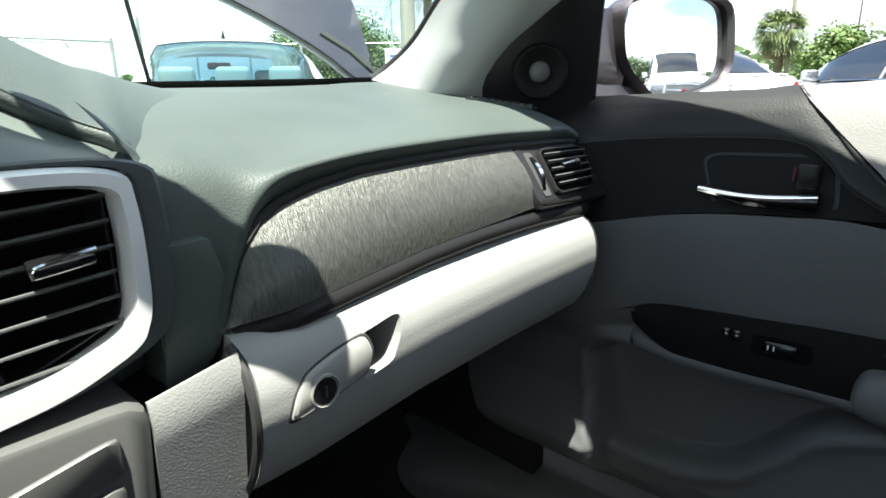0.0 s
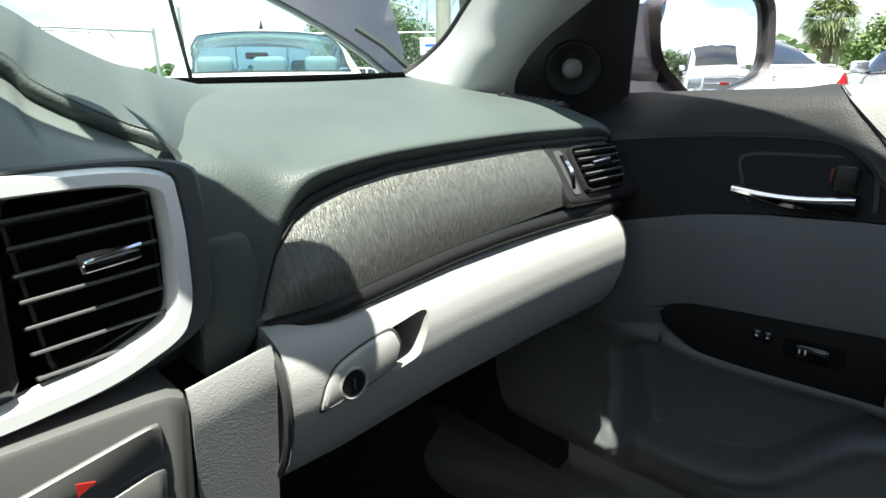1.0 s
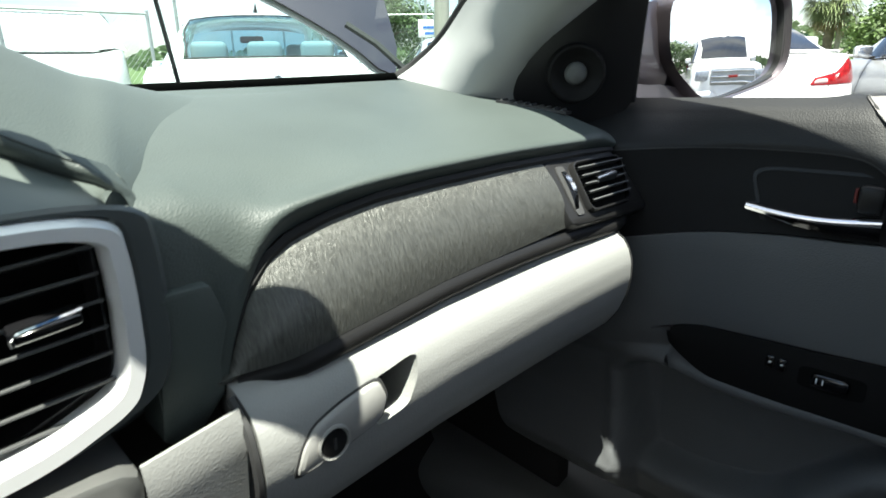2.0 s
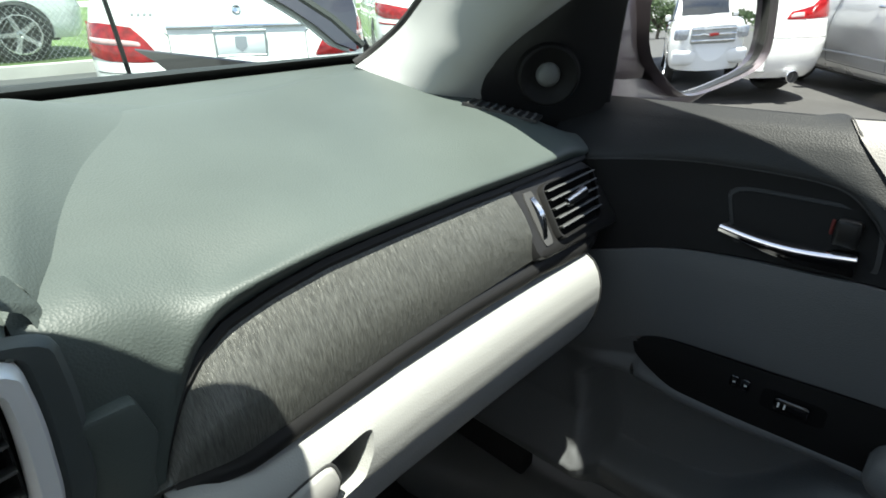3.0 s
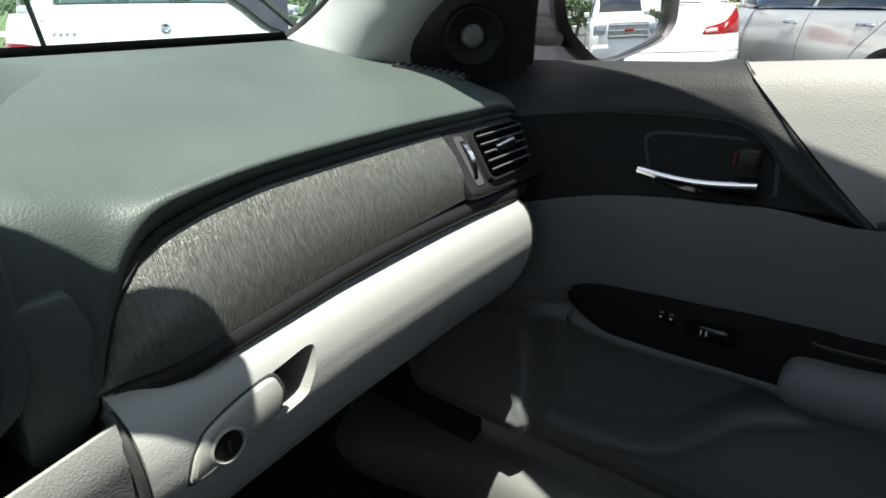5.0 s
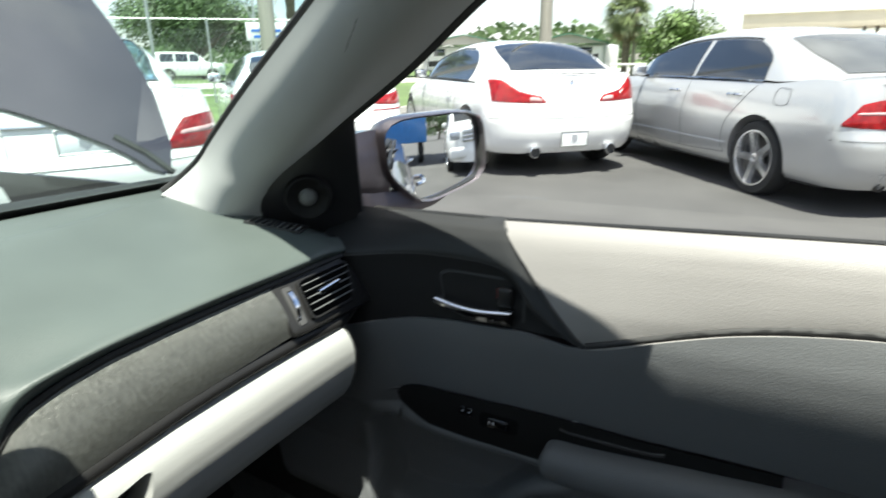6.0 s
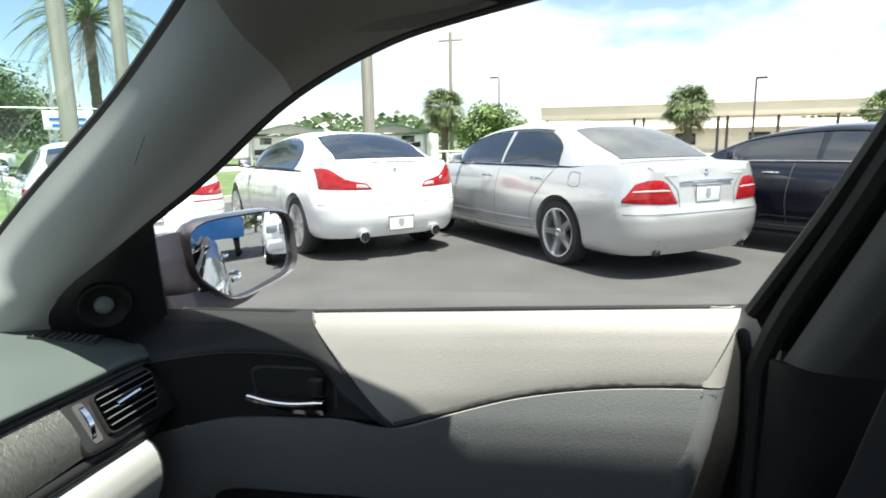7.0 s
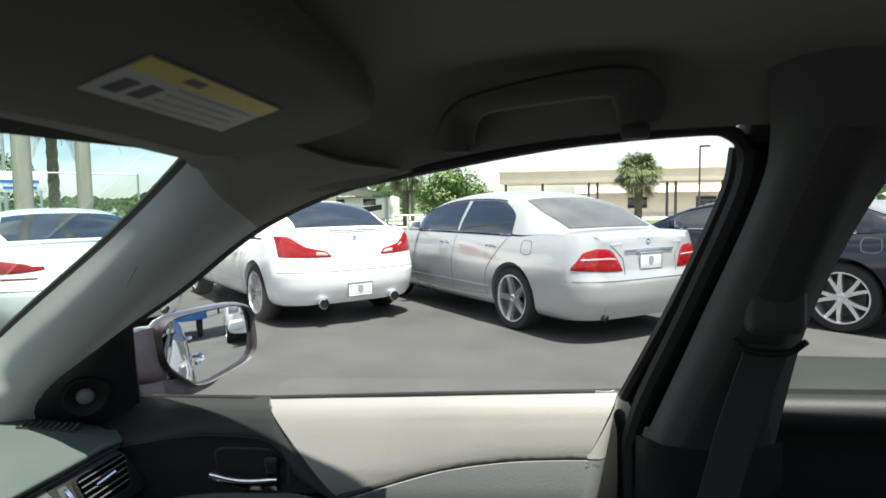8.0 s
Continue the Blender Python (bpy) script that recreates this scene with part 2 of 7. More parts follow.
def box(sx, sy, sz, at=(0, 0, 0), bevel=0.0, seg=2, turn=None, bm=None):
    bm = bm or bmesh.new()
    m = Matrix.Translation(at) @ (turn or Matrix.Identity(4)) @ Matrix.Diagonal((sx, sy, sz, 1))
    made = bmesh.ops.create_cube(bm, size=1.0, matrix=m)["verts"]
    if bevel:
        edges = list({e for q in made for e in q.link_edges})
        bmesh.ops.bevel(bm, geom=edges, offset=bevel, segments=seg, profile=0.5, affect="EDGES")
    return bm


def tube(path, radius, n=8, bm=None, closed=False):
    """A round bar along a path; radius is a number or one for each point."""
    bm = bm or bmesh.new()
    p = [Vector(q) for q in path]
    rings, side = [], None
    for i, q in enumerate(p):
        ahead = (p[(i + 1) % len(p)] - p[i - 1]) if closed else (p[min(i + 1, len(p) - 1)] - p[max(i - 1, 0)])
        ahead.normalize()
        if side is None or abs(side.dot(ahead)) > 0.95:
            side = ahead.cross(Vector((0, 0, 1)) if abs(ahead.z) < 0.9 else Vector((1, 0, 0)))
        side = (side - ahead * side.dot(ahead)).normalized()
        up = ahead.cross(side)
        r = radius[i] if isinstance(radius, (list, tuple)) else radius
        rings.append([bm.verts.new(q + (side * math.cos(2 * math.pi * k / n) + up * math.sin(2 * math.pi * k / n)) * r) for k in range(n)])
    for a, b in zip(rings, rings[1:] + (rings[:1] if closed else [])):
        for k in range(n):
            bm.faces.new((a[k], a[(k + 1) % n], b[(k + 1) % n], b[k]))
    if not closed:
        bm.faces.new(rings[0])
        bm.faces.new(rings[-1])
    return bm


def lathe(profile, n=32, m=Matrix.Identity(4), bm=None, closed=False):
    """Turns a profile of (radius, height) round z, then moves it by m."""
    bm = bm or bmesh.new()
    rows = [[m @ Vector((r * math.cos(2 * math.pi * k / n), r * math.sin(2 * math.pi * k / n), h)) for k in range(n)] for r, h in profile]
    if closed:
        rows.append(rows[0])
    return skin(rows, 0, bm, loop=True)


def slab(outline, d0, d1, place, bevel=0.0, bm=None, seg=2):
    """A plate with a 2D outline between depths d0 and d1; place(a, b, d) lays it into space."""
    bm = bm or bmesh.new()
    cx, cy = sum(p[0] for p in outline) / len(outline), sum(p[1] for p in outline) / len(outline)
    rings = []
    steps = [(0.0, d0)] + ([(0.0, d1 - (bevel if d1 > d0 else -bevel)), (0.3 * bevel, d1 - (0.3 * bevel if d1 > d0 else -0.3 * bevel)), (bevel, d1)] if bevel else [(0.0, d1)])
    for inset, d in steps:
        ring = []
        for a, b in outline:
            r = math.hypot(a - cx, b - cy) or 1
            k = max(0.0, 1 - inset / r)
            ring.append(bm.verts.new(place(cx + (a - cx) * k, cy + (b - cy) * k, d)))
        rings.append(ring)
    n = len(outline)
    for p, q in zip(rings, rings[1:]):
        for i in range(n):
            bm.faces.new((p[i], p[(i + 1) % n], q[(i + 1) % n], q[i]))
    bm.faces.new(rings[0])
    bm.faces.new(rings[-1])
    return bm


def ring_plate(outer, inner, d0, d1, place, bm=None):
    """A frame between two outlines of the same number of points."""
    bm = bm or bmesh.new()
    n = len(outer)
    mid = [((a[0] + b[0]) / 2, (a[1] + b[1]) / 2) for a, b in zip(outer, inner)]
    loops = [[place(*p, d0) for p in outer], [place(*p, d0 * 0.4 + d1 * 0.6) for p in outer], [place(*[o * 0.8 + i * 0.2 for o, i in zip(p, q)], d1) for p, q in zip(outer, inner)],
             [place(*[o * 0.2 + i * 0.8 for o, i in zip(p, q)], d1) for p, q in zip(outer, inner)], [place(*p, d0 * 0.4 + d1 * 0.6) for p in inner], [place(*p, d0) for p in inner]]
    return skin(loops, 0, bm, loop=True)


def rounded(points, n=5, r=0.3):
    """Rounds the corners of a closed outline; r is the share of each side that the curve takes."""
    out = []
    k = len(points)
    for i in range(k):
        a, b, c = (Vector((*points[(i + j) % k], 0)) for j in (-1, 0, 1))
        p, q = b.lerp(a, r), b.lerp(c, r)
        for j in range(n):
            t = j / (n - 1)
            out.append(((1 - t) ** 2 * p + 2 * t * (1 - t) * b + t * t * q).xy[:])
    return out


def carved(me, cutter_bm):
    """The mesh with the cutter taken away from it."""
    cm = bpy.data.meshes.new("cut")
    bmesh.ops.recalc_face_normals(cutter_bm, faces=cutter_bm.faces)
    cutter_bm.to_mesh(cm)
    cutter_bm.free()
    a, b = new("cut_a", me), new("cut_b", cm)
    mod = a.modifiers.new("cut", "BOOLEAN")
    mod.operation, mod.solver, mod.object = "DIFFERENCE", "EXACT", b
    bpy.context.view_layer.update()
    out = bpy.data.meshes.new_from_object(a.evaluated_get(bpy.context.evaluated_depsgraph_get()))
    name = me.name
    bpy.data.objects.remove(a), bpy.data.objects.remove(b)
    bpy.data.meshes.remove(cm), bpy.data.meshes.remove(me)
    out.name = name
    out.polygons.foreach_set("use_smooth", [True] * len(out.polygons))
    out.set_sharp_from_angle(angle=radians(35))
    return out


def along(x, xs, ys):
    return float(np.interp(x, xs, ys))


def smooth(t):
    t = min(1.0, max(0.0, t))
    return t * t * (3 - 2 * t)


def strip(path, width, normal, lift, bm=None):
    """A flat narrow band along a path on a surface."""
    rows, p = [], [Vector(q) for q in path]
    nn = [Vector(normal(i) if callable(normal) else normal).normalized() for i in range(len(p))]
    for i, q in enumerate(p):
        ahead = (p[min(i + 1, len(p) - 1)] - p[max(i - 1, 0)]).normalized()
        s = ahead.cross(nn[i]).normalized() * width / 2
        rows.append([q - s + nn[i] * lift * 0.2, q - s * 0.7 + nn[i] * lift, q + s * 0.7 + nn[i] * lift, q + s + nn[i] * lift * 0.2])
    return skin(rows, 0, bm)

# ---------------------------------------------------------------- dashboard
GAP_X = [0.189, 0.200, 0.213, 0.230, 0.249, 0.279, 0.322, 0.384, 0.460, 0.520, 0.600, 0.660, 0.700]
GAP_Z = [0.859, 0.889, 0.914, 0.932, 0.941, 0.949, 0.955, 0.957, 0.958, 0.957, 0.954, 0.950, 0.945]


def gap_z(x):
    return along(x, [0.155, *GAP_X], [0.846, *GAP_Z])


def gap_y(x):
    return along(x, [0.15, 0.195, 0.25, 0.50, 0.58, 0.66, 0.70], [0.444, 0.446, 0.457, 0.457, 0.463, 0.472, 0.485])


def pad_section(x):
    """The padded top of the dashboard at x, from the windscreen back and down to its front edge."""
    sink, gz, gy, k = 0.030 * smooth((x - 0.62) / 0.10), gap_z(x), gap_y(x), smooth((x - 0.42) / 0.14)
    top = [(0.87, 1.008 - 0.3 * sink), (0.81, 1.020 - 0.3 * sink), (0.745, 1.0145 + 0.008 * k - 0.4 * sink), (0.72, 1.016 + 0.006 * k - 0.5 * sink), (0.60, 1.002 - 0.8 * sink), (0.525, 0.987 + 0.004 * k - sink)]
    lip = smooth((x - 0.20) / 0.05) * (1 - 0.5 * smooth((x - 0.62) / 0.06))
    roll = [(gy + 0.020, max(gz + 0.014 + 0.007 * lip, 0.968 + 0.010 * k - sink * 0.5)), (gy + 0.004 - 0.006 * lip, 0.35 * max(gz, 0.955 - sink * 0.4) + 0.65 * gz + 0.003 + 0.011 * lip), (gy + 0.001 + 0.008 * lip, gz)]
    return [(x, y, z) for y, z in top + roll]


HOOD_LINE = [((0.1715, 0.467), 0.962, (0.345, 1.0135)), ((0.1695, 0.474), 0.974, (0.300, 1.019)), ((0.167, 0.482), 0.985, (0.262, 1.0275)), ((0.161, 0.488), 0.994, (0.236, 1.035)), ((0.146, 0.496), 1.001, (0.213, 1.040)), ((0.1288, 0.501), 1.0105, (0.190, 1.050)),
             ((0.1125, 0.504), 1.0205, (0.170, 1.060)), ((0.102, 0.507), 1.0285, (0.155, 1.069)), ((0.094, 0.510), 1.040, (0.140, 1.078)), ((0.065, 0.510), 1.058, (0.115, 1.088)), ((0.02, 0.510), 1.072, (0.06, 1.096)), ((-0.10, 0.515), 1.080, (-0.07, 1.100)), ((-0.40, 0.515), 1.083, (-0.40, 1.100)), ((-0.66, 0.510), 1.030, (-0.66, 1.040))]


def hood_section(line):
    """The cowl over the screen and the instruments, from the windscreen to its rolled front edge."""
    (xf, yf), zf, (xb, zb) = line
    return [(xb + 0.03, 0.87, 1.005), (xb, 0.74, zb), ((xf + xb) / 2, 0.61, (zf + zb) / 2 + 0.006), (xf + 0.004, yf + 0.014, zf + 0.002), (xf, yf + 0.002, zf - 0.003), (xf - 0.002, yf + 0.002, zf - 0.009), (xf - 0.004, yf + 0.010, zf - 0.014)]


dashboard = thing("dashboard", "dark grey padded dashboard with light grey glovebox and brushed trim", "dashboard", at=(0.3, 0.6, 0.9))
DB = Matrix.Translation((-0.3, -0.6, -0.9))


def on_dash(name, bm, mat, label="", parent=None, sharp=38):
    if parent is None:
        bmesh.ops.transform(bm, matrix=DB, verts=bm.verts)
        return part(name, bm, mat, dashboard, label, sharp)
    bmesh.ops.transform(bm, matrix=DB, verts=bm.verts)
    return part(name, bm, mat, parent, label, sharp)


xs = [0.154, 0.172, 0.189, 0.200, 0.213, 0.230, 0.249, 0.279, 0.322, 0.384, 0.46, 0.52, 0.58, 0.63, 0.67, 0.70, 0.72, 0.74]
on_dash("top_pad", loft([pad_section(x) for x in xs], 64, 48, 0.006), PAD, "dark grey grained dash pad", sharp=60)
on_dash("screen_hood", loft([hood_section(q) for q in HOOD_LINE], 72, 36, 0.0015), PAD, "raised grained cowl", sharp=60)
# the pocket under the cowl, in smooth plastic, with the dark screen deep inside it
cup = []
for (xf, yf), zf, _ in HOOD_LINE[2:12]:
    t, low = Vector((xf - 0.003, yf + 0.006, zf - 0.011)), Vector((min(0.150, xf * 0.97 + 0.004), 0.450, 0.974))
    cup.append([t, t.lerp(low, 0.35) + Vector((-0.004, 0.006, 0.003)), t.lerp(low, 0.7) + Vector((-0.003, 0.004, 0.003)), low])
on_dash("screen_pocket", loft(cup, 30, 14, 0.002), POCKET, "smooth grey-green recess", sharp=70)
on_dash("screen_glass", box(0.17, 0.012, 0.085, (-0.045, 0.56, 1.02), 0.004), GLOSS_BLACK, "dark display screen")
on_dash("dash_core", box(1.24, 0.32, 0.20, (0, 0.71, 0.855), 0.02), PLASTIC_BLACK)
on_dash("heater_box", box(0.44, 0.30, 0.34, (-0.02, 0.72, 0.62), 0.03), PLASTIC_BLACK)

# brushed trim between the pad and the glovebox
trim_low_x, trim_low_z = [0.177, 0.246, 0.358, 0.528], [0.868, 0.875, 0.888, 0.898]
rows = []
for j in range(13):
    v = j / 12
    row = []
    for i in range(46):
        x = 0.186 + (0.519 - 0.186) * (i / 45) ** 1.35
        zl, zh = along(x, trim_low_x, trim_low_z), max(gap_z(x) - 0.003, along(x, trim_low_x, trim_low_z) + 0.0012)
        y0 = 0.431 + 0.013 * (1 - smooth((x - 0.186) / 0.05))
        row.append((x, y0 + (gap_y(x) + 0.004 - y0) * v - 0.009 * math.sin(math.pi * v) * min(1, (zh - zl) / 0.06), zl + (zh - zl) * v))
    rows.append(row)
on_dash("trim_panel", skin(rows, 0.003), BRUSHED, "brushed dark taupe trim with satin sheen", sharp=60)
on_dash("gap_seal", tube([(x, gap_y(x) + 0.006, gap_z(x) - 0.001) for x in np.linspace(0.189, 0.69, 60)], 0.0042, 6), RUBBER)
rows = []
for dy, dz in ((0.004, 0.010), (-0.001, 0.006), (-0.003, -0.001), (0.002, -0.007), (0.010, -0.011)):
    rows.append([(x, 0.429 + dy + 0.016 * (1 - smooth((x - 0.19) / 0.05)) + 0.03 * smooth((x - 0.60) / 0.1), along(x, trim_low_x + [0.70], trim_low_z + [0.893]) - 0.009 - 0.010 * smooth((x - 0.40) / 0.2) * 0.8 + dz) for x in np.linspace(0.197, 0.688, 40)])
on_dash("lower_rail", skin(rows), SATIN_BLACK, "dark satin strip", sharp=70)

on_dash("pad_foot", slab(rounded([(0.160, 0.930), (0.155, 0.880), (0.152, 0.845), (0.160, 0.838), (0.172, 0.841), (0.190, 0.860), (0.190, 0.880), (0.197, 0.905), (0.190, 0.930)], 3, 0.12), 0.475, 0.4445, lambda a, b, d: (a, d, b), 0.003), PAD)

# glovebox with its latch, lock and finger pocket
def strip_z(x):
    return along(x, [0.17, 0.241, 0.353, 0.48, 0.604, 0.64], [0.861, 0.861, 0.870, 0.874, 0.875, 0.873])


def glove_y(x, z):
    d = strip_z(x) - z
    return along(d, [-0.004, 0.0, 0.006, 0.014, 0.028, 0.045, 0.065, 0.085, 0.105, 0.118], [0.440, 0.430, 0.4195, 0.4135, 0.4090, 0.4085, 0.4120, 0.4195, 0.433, 0.452])


def glove_box(x0, x1, n, drop_end=0.0):
    rows = []
    for d in np.linspace(-0.004, 0.118, 26):
        row = []
        for i in range(n):
            x = x0 + (x1 - x0) * i / (n - 1)
            z = strip_z(x) - d
            row.append((x, glove_y(x, z), z))
        rows.append(row)
    return rows


def thick_back(rows, depth):
    """Closes a sheet into a solid that reaches depth behind it."""
    bm = bmesh.new()
    f = [[bm.verts.new(p) for p in r] for r in rows]
    b = [[bm.verts.new((p[0], p[1] + depth, p[2])) for p in r] for r in rows]
    m, n = len(rows), len(rows[0])
    for g, s in ((f, 1), (b, -1)):
        for j in range(m - 1):
            for i in range(n - 1):
                q = (g[j][i], g[j][i + 1], g[j + 1][i + 1], g[j + 1][i])
                bm.faces.new(q if s > 0 else q[::-1])
    for j in range(m - 1):
        for i in (0, n - 1):
            bm.faces.new((f[j][i], f[j + 1][i], b[j + 1][i], b[j][i]))
    for i in range(n - 1):
        for j in (0, m - 1):
            bm.faces.new((f[j][i], f[j][i + 1], b[j][i + 1], b[j][i]))
    return bm


bm = thick_back(glove_box(0.1915, 0.606, 60), 0.05)
bmesh.ops.transform(bm, matrix=DB, verts=bm.verts)
lid = finish(bm, "glovebox", GREY_VINYL)
pocket = rounded([(0.268, 0.846), (0.314, 0.8535), (0.309, 0.834), (0.300, 0.818), (0.272, 0.813)], 5, 0.25)
cut = slab(pocket, 0.36, 0.446, lambda a, b, d: (a - 0.3, d - 0.6, b - 0.9))
glovebox = new("glovebox", carved(lid, cut))
glovebox.parent = dashboard
glovebox["label"] = "light grey grained glovebox lid"
on_dash("pocket_liner", slab(rounded([(0.262, 0.852), (0.320, 0.858), (0.314, 0.832), (0.304, 0.812), (0.266, 0.808)], 4), 0.450, 0.442, lambda a, b, d: (a, d, b)), PLASTIC_BLACK, "", glovebox)
latch = rounded([(0.209, 0.8065), (0.2155, 0.8255), (0.2245, 0.8365), (0.250, 0.8435), (0.2775, 0.8475), (0.2815, 0.834), (0.2760, 0.820), (0.245, 0.8125)], 4, 0.35)
on_dash("latch_handle", slab(latch, 0.010, -0.0032, lambda a, b, d: (a, glove_y(a, b) + d, b), 0.0035), GREY_PLASTIC, "light grey latch paddle", glovebox)
on_dash("latch_groove", ring_plate([(0.2465 + (a - 0.2465) * 1.05, 0.8275 + (b - 0.8275) * 1.09) for a, b in latch], latch, 0.0, -0.0008, lambda a, b, d: (a, glove_y(a, b) + d, b)), SEAM, "", glovebox)
face = Matrix.Translation((0.237, 0.4058, 0.821)) @ pose(0, 0, 0, 90, 0, 0)
on_dash("lock_ring", lathe([(0.0122, -0.002), (0.0120, 0.0006), (0.0108, 0.0012), (0.0100, -0.001), (0.0, -0.001)], 28, face), GREY_PLASTIC, "satin lock surround", glovebox)
on_dash("lock_cylinder", lathe([(0.0096, -0.001), (0.0092, 0.0003), (0.0070, 0.0006), (0.0, 0.0006)], 24, face), SATIN_BLACK, "dark key cylinder", glovebox)
on_dash("keyhole", box(0.0018, 0.0012, 0.0080, (0.237, 0.4050, 0.821)), INK, "", glovebox)
on_dash("glove_seam", tube([(0.1875, glove_y(0.1875, z) + 0.001, z) for z in np.linspace(0.862, 0.742, 24)], 0.0030, 6), SEAM)
on_dash("end_cap", skin([[(0.6075 + 0.030 * u, glove_y(0.604, z) + 0.070 * u ** 1.2 + 0.002, z + 0.0005) for z in np.linspace(0.877, 0.757, 16)] for u in np.linspace(0, 1.1, 8)]), DOOR_GREY, "grey curved end cap")
on_dash("cap_seam", tube([(0.607, glove_y(0.604, z) + 0.0005, z) for z in np.linspace(0.876, 0.760, 18)], 0.0016, 6), SEAM)

# grey side of the centre stack, left of the glovebox
rows = []
for d in np.linspace(-0.004, 0.26, 20):
    rows.append([(0.134 + 0.0525 * u, 0.418 + 0.006 * (1 - u) + 0.15 * max(0, d) + 0.4 * max(0, 0.008 - d), 0.858 - 0.013 * (1 - u) - d) for u in np.linspace(0, 1, 10)])
on_dash("stack_flank", skin(rows, 0.004), GREY_VINYL, "light grey grained side panel")

# centre vents in their satin silver frame
def stack(a, b, d):
    return (a, 0.440 + 0.10 * (b - 0.92) + d, b)


half = [(0.0, 0.980), (0.150, 0.980), (0.1525, 0.944), (0.150, 0.900), (0.141, 0.879), (0.101, 0.8635), (0.049, 0.857), (0.0, 0.855)]
half_in = [(0.0, 0.9685), (0.1395, 0.9705), (0.1405, 0.940), (0.1375, 0.900), (0.1315, 0.889), (0.098, 0.8755), (0.049, 0.869), (0.0, 0.867)]


def mirrored(h):
    return h + [(-a, b) for a, b in h[-2:0:-1]]


vent_frame = on_dash("vent_frame", ring_plate(rounded(mirrored(half), 8, 0.34), rounded(mirrored(half_in), 8, 0.34), 0.012, -0.006, stack), SILVER, "satin silver surround", sharp=50)
on_dash("frame_border", ring_plate([(a * 1.11, 0.917 + (b - 0.917) * 1.045) for a, b in rounded(mirrored(half), 8, 0.34)], rounded(mirrored(half), 8, 0.34), 0.014, 0.004, stack), BEZEL, "dark grey bezel")
on_dash("stack_bezel", slab(rounded([(-0.172, 0.965), (0.172, 0.965), (0.170, 0.90), (0.165, 0.852), (0.12, 0.835), (-0.12, 0.835), (-0.165, 0.852), (-0.170, 0.90)], 3, 0.1), 0.07, 0.048, stack), BEZEL)
# back plate coloured near-black as the shade behind the slats
on_dash("vent_back", slab(mirrored(half), 0.07, 0.045, stack), RECESS_SHADE)
on_dash("centre_panel", slab(rounded([(-0.066, 0.971), (0.066, 0.971), (0.060, 0.868), (-0.060, 0.868)], 3, 0.1), 0.03, 0.004, stack, 0.003), GLOSS_BLACK, "glossy black centre panel")
on_dash("centre_knob", lathe([(0.021, 0), (0.021, 0.008), (0.018, 0.010), (0.016, 0.004), (0, 0.004)], 30, Matrix.Translation((0.030, 0.437, 0.905)) @ pose(0, 0, 0, 90, 0, 0)), SATIN_BLACK)
for side in (1, -1):
    vent = on_dash("air_vent", ring_plate(rounded([(side * a, b) for a, b in ((0.0665, 0.9705), (0.1395, 0.9705), (0.1375, 0.893), (0.075, 0.8695))], 3, 0.1), rounded([(side * a, b) for a, b in ((0.070, 0.967), (0.1375, 0.967), (0.1355, 0.894), (0.078, 0.8735))], 3, 0.1), 0.04, 0.013, stack), PLASTIC_BLACK, "black louvred air vent")
    for k in range(7):
        z = 0.9590 - 0.0137 * k
        xr = 0.1385 - 0.0005 * k - (0.010 if k == 6 else 0)
        bm = box(xr - 0.068, 0.013, 0.0020, (0, 0, 0), 0.0008, 2, pose(0, 0, 0, -20, -4.0 * side, 0))
        bmesh.ops.translate(bm, vec=(side * (xr + 0.068) / 2, 0.451 + 0.1 * (z - 0.92), z), verts=bm.verts)
        on_dash("slat", bm, SLAT, "", vent)
    bm = box(0.030, 0.012, 0.0065, (0, 0, 0), 0.0022, 2, pose(0, 0, 0, 18, -5.5 * side, 0))
    bmesh.ops.translate(bm, vec=(side * 0.110, 0.440, 0.9335), verts=bm.verts)
    on_dash("vent_tab", bm, GLOSS_BLACK, "chrome-edged tab", vent)
    on_dash("tab_edge", tube(spline([(side * 0.096, 0.4345, 0.9290), (side * 0.0965, 0.4330, 0.9345), (side * 0.110, 0.4320, 0.9375), (side * 0.1245, 0.4330, 0.9395)], 14), 0.0011, 6), CHROME, "", vent)

# climate panel below, its silver darkened to stand for the shade on it
def lower_stack(a, b, d):
    return (a, 0.424 - 0.05 * (b - 0.80) + d, b)


on_dash("climate_panel", slab(rounded([(-0.135, 0.853), (0.135, 0.853), (0.128, 0.70), (-0.128, 0.70)], 4, 0.08), 0.05, 0.0, lower_stack, 0.006), SHADED_CLIMATE, "satin silver control panel coloured dark for shade")
for side in (1, -1):
    on_dash("climate_key", slab(rounded([(side * 0.030, 0.824), (side * 0.116, 0.8405), (side * 0.116, 0.816), (side * 0.030, 0.796)], 4, 0.15), 0.004, -0.003, lower_stack, 0.002), SHADED_CLIMATE, "temperature key")
    on_dash("climate_key", slab(rounded([(side * 0.030, 0.792), (side * 0.116, 0.812), (side * 0.113, 0.779), (side * 0.030, 0.762)], 4, 0.15), 0.004, -0.003, lower_stack, 0.002), SHADED_CLIMATE, "temperature key")
    on_dash("red_arrow", slab([(side * 0.075 - 0.004, 0.8155), (side * 0.075 - 0.004, 0.8235), (side * 0.075 + 0.005, 0.8205)], -0.002, -0.0036, lower_stack), RED_MARK)
    on_dash("blue_arrow", slab([(side * 0.082 - 0.004, 0.786), (side * 0.082 + 0.005, 0.789), (side * 0.082 - 0.001, 0.781)], -0.002, -0.0036, lower_stack), BLUE_MARK)
on_dash("tunnel", box(0.25, 0.9, 0.40, (0, 0.10, 0.48), 0.03), PLASTIC_BLACK)

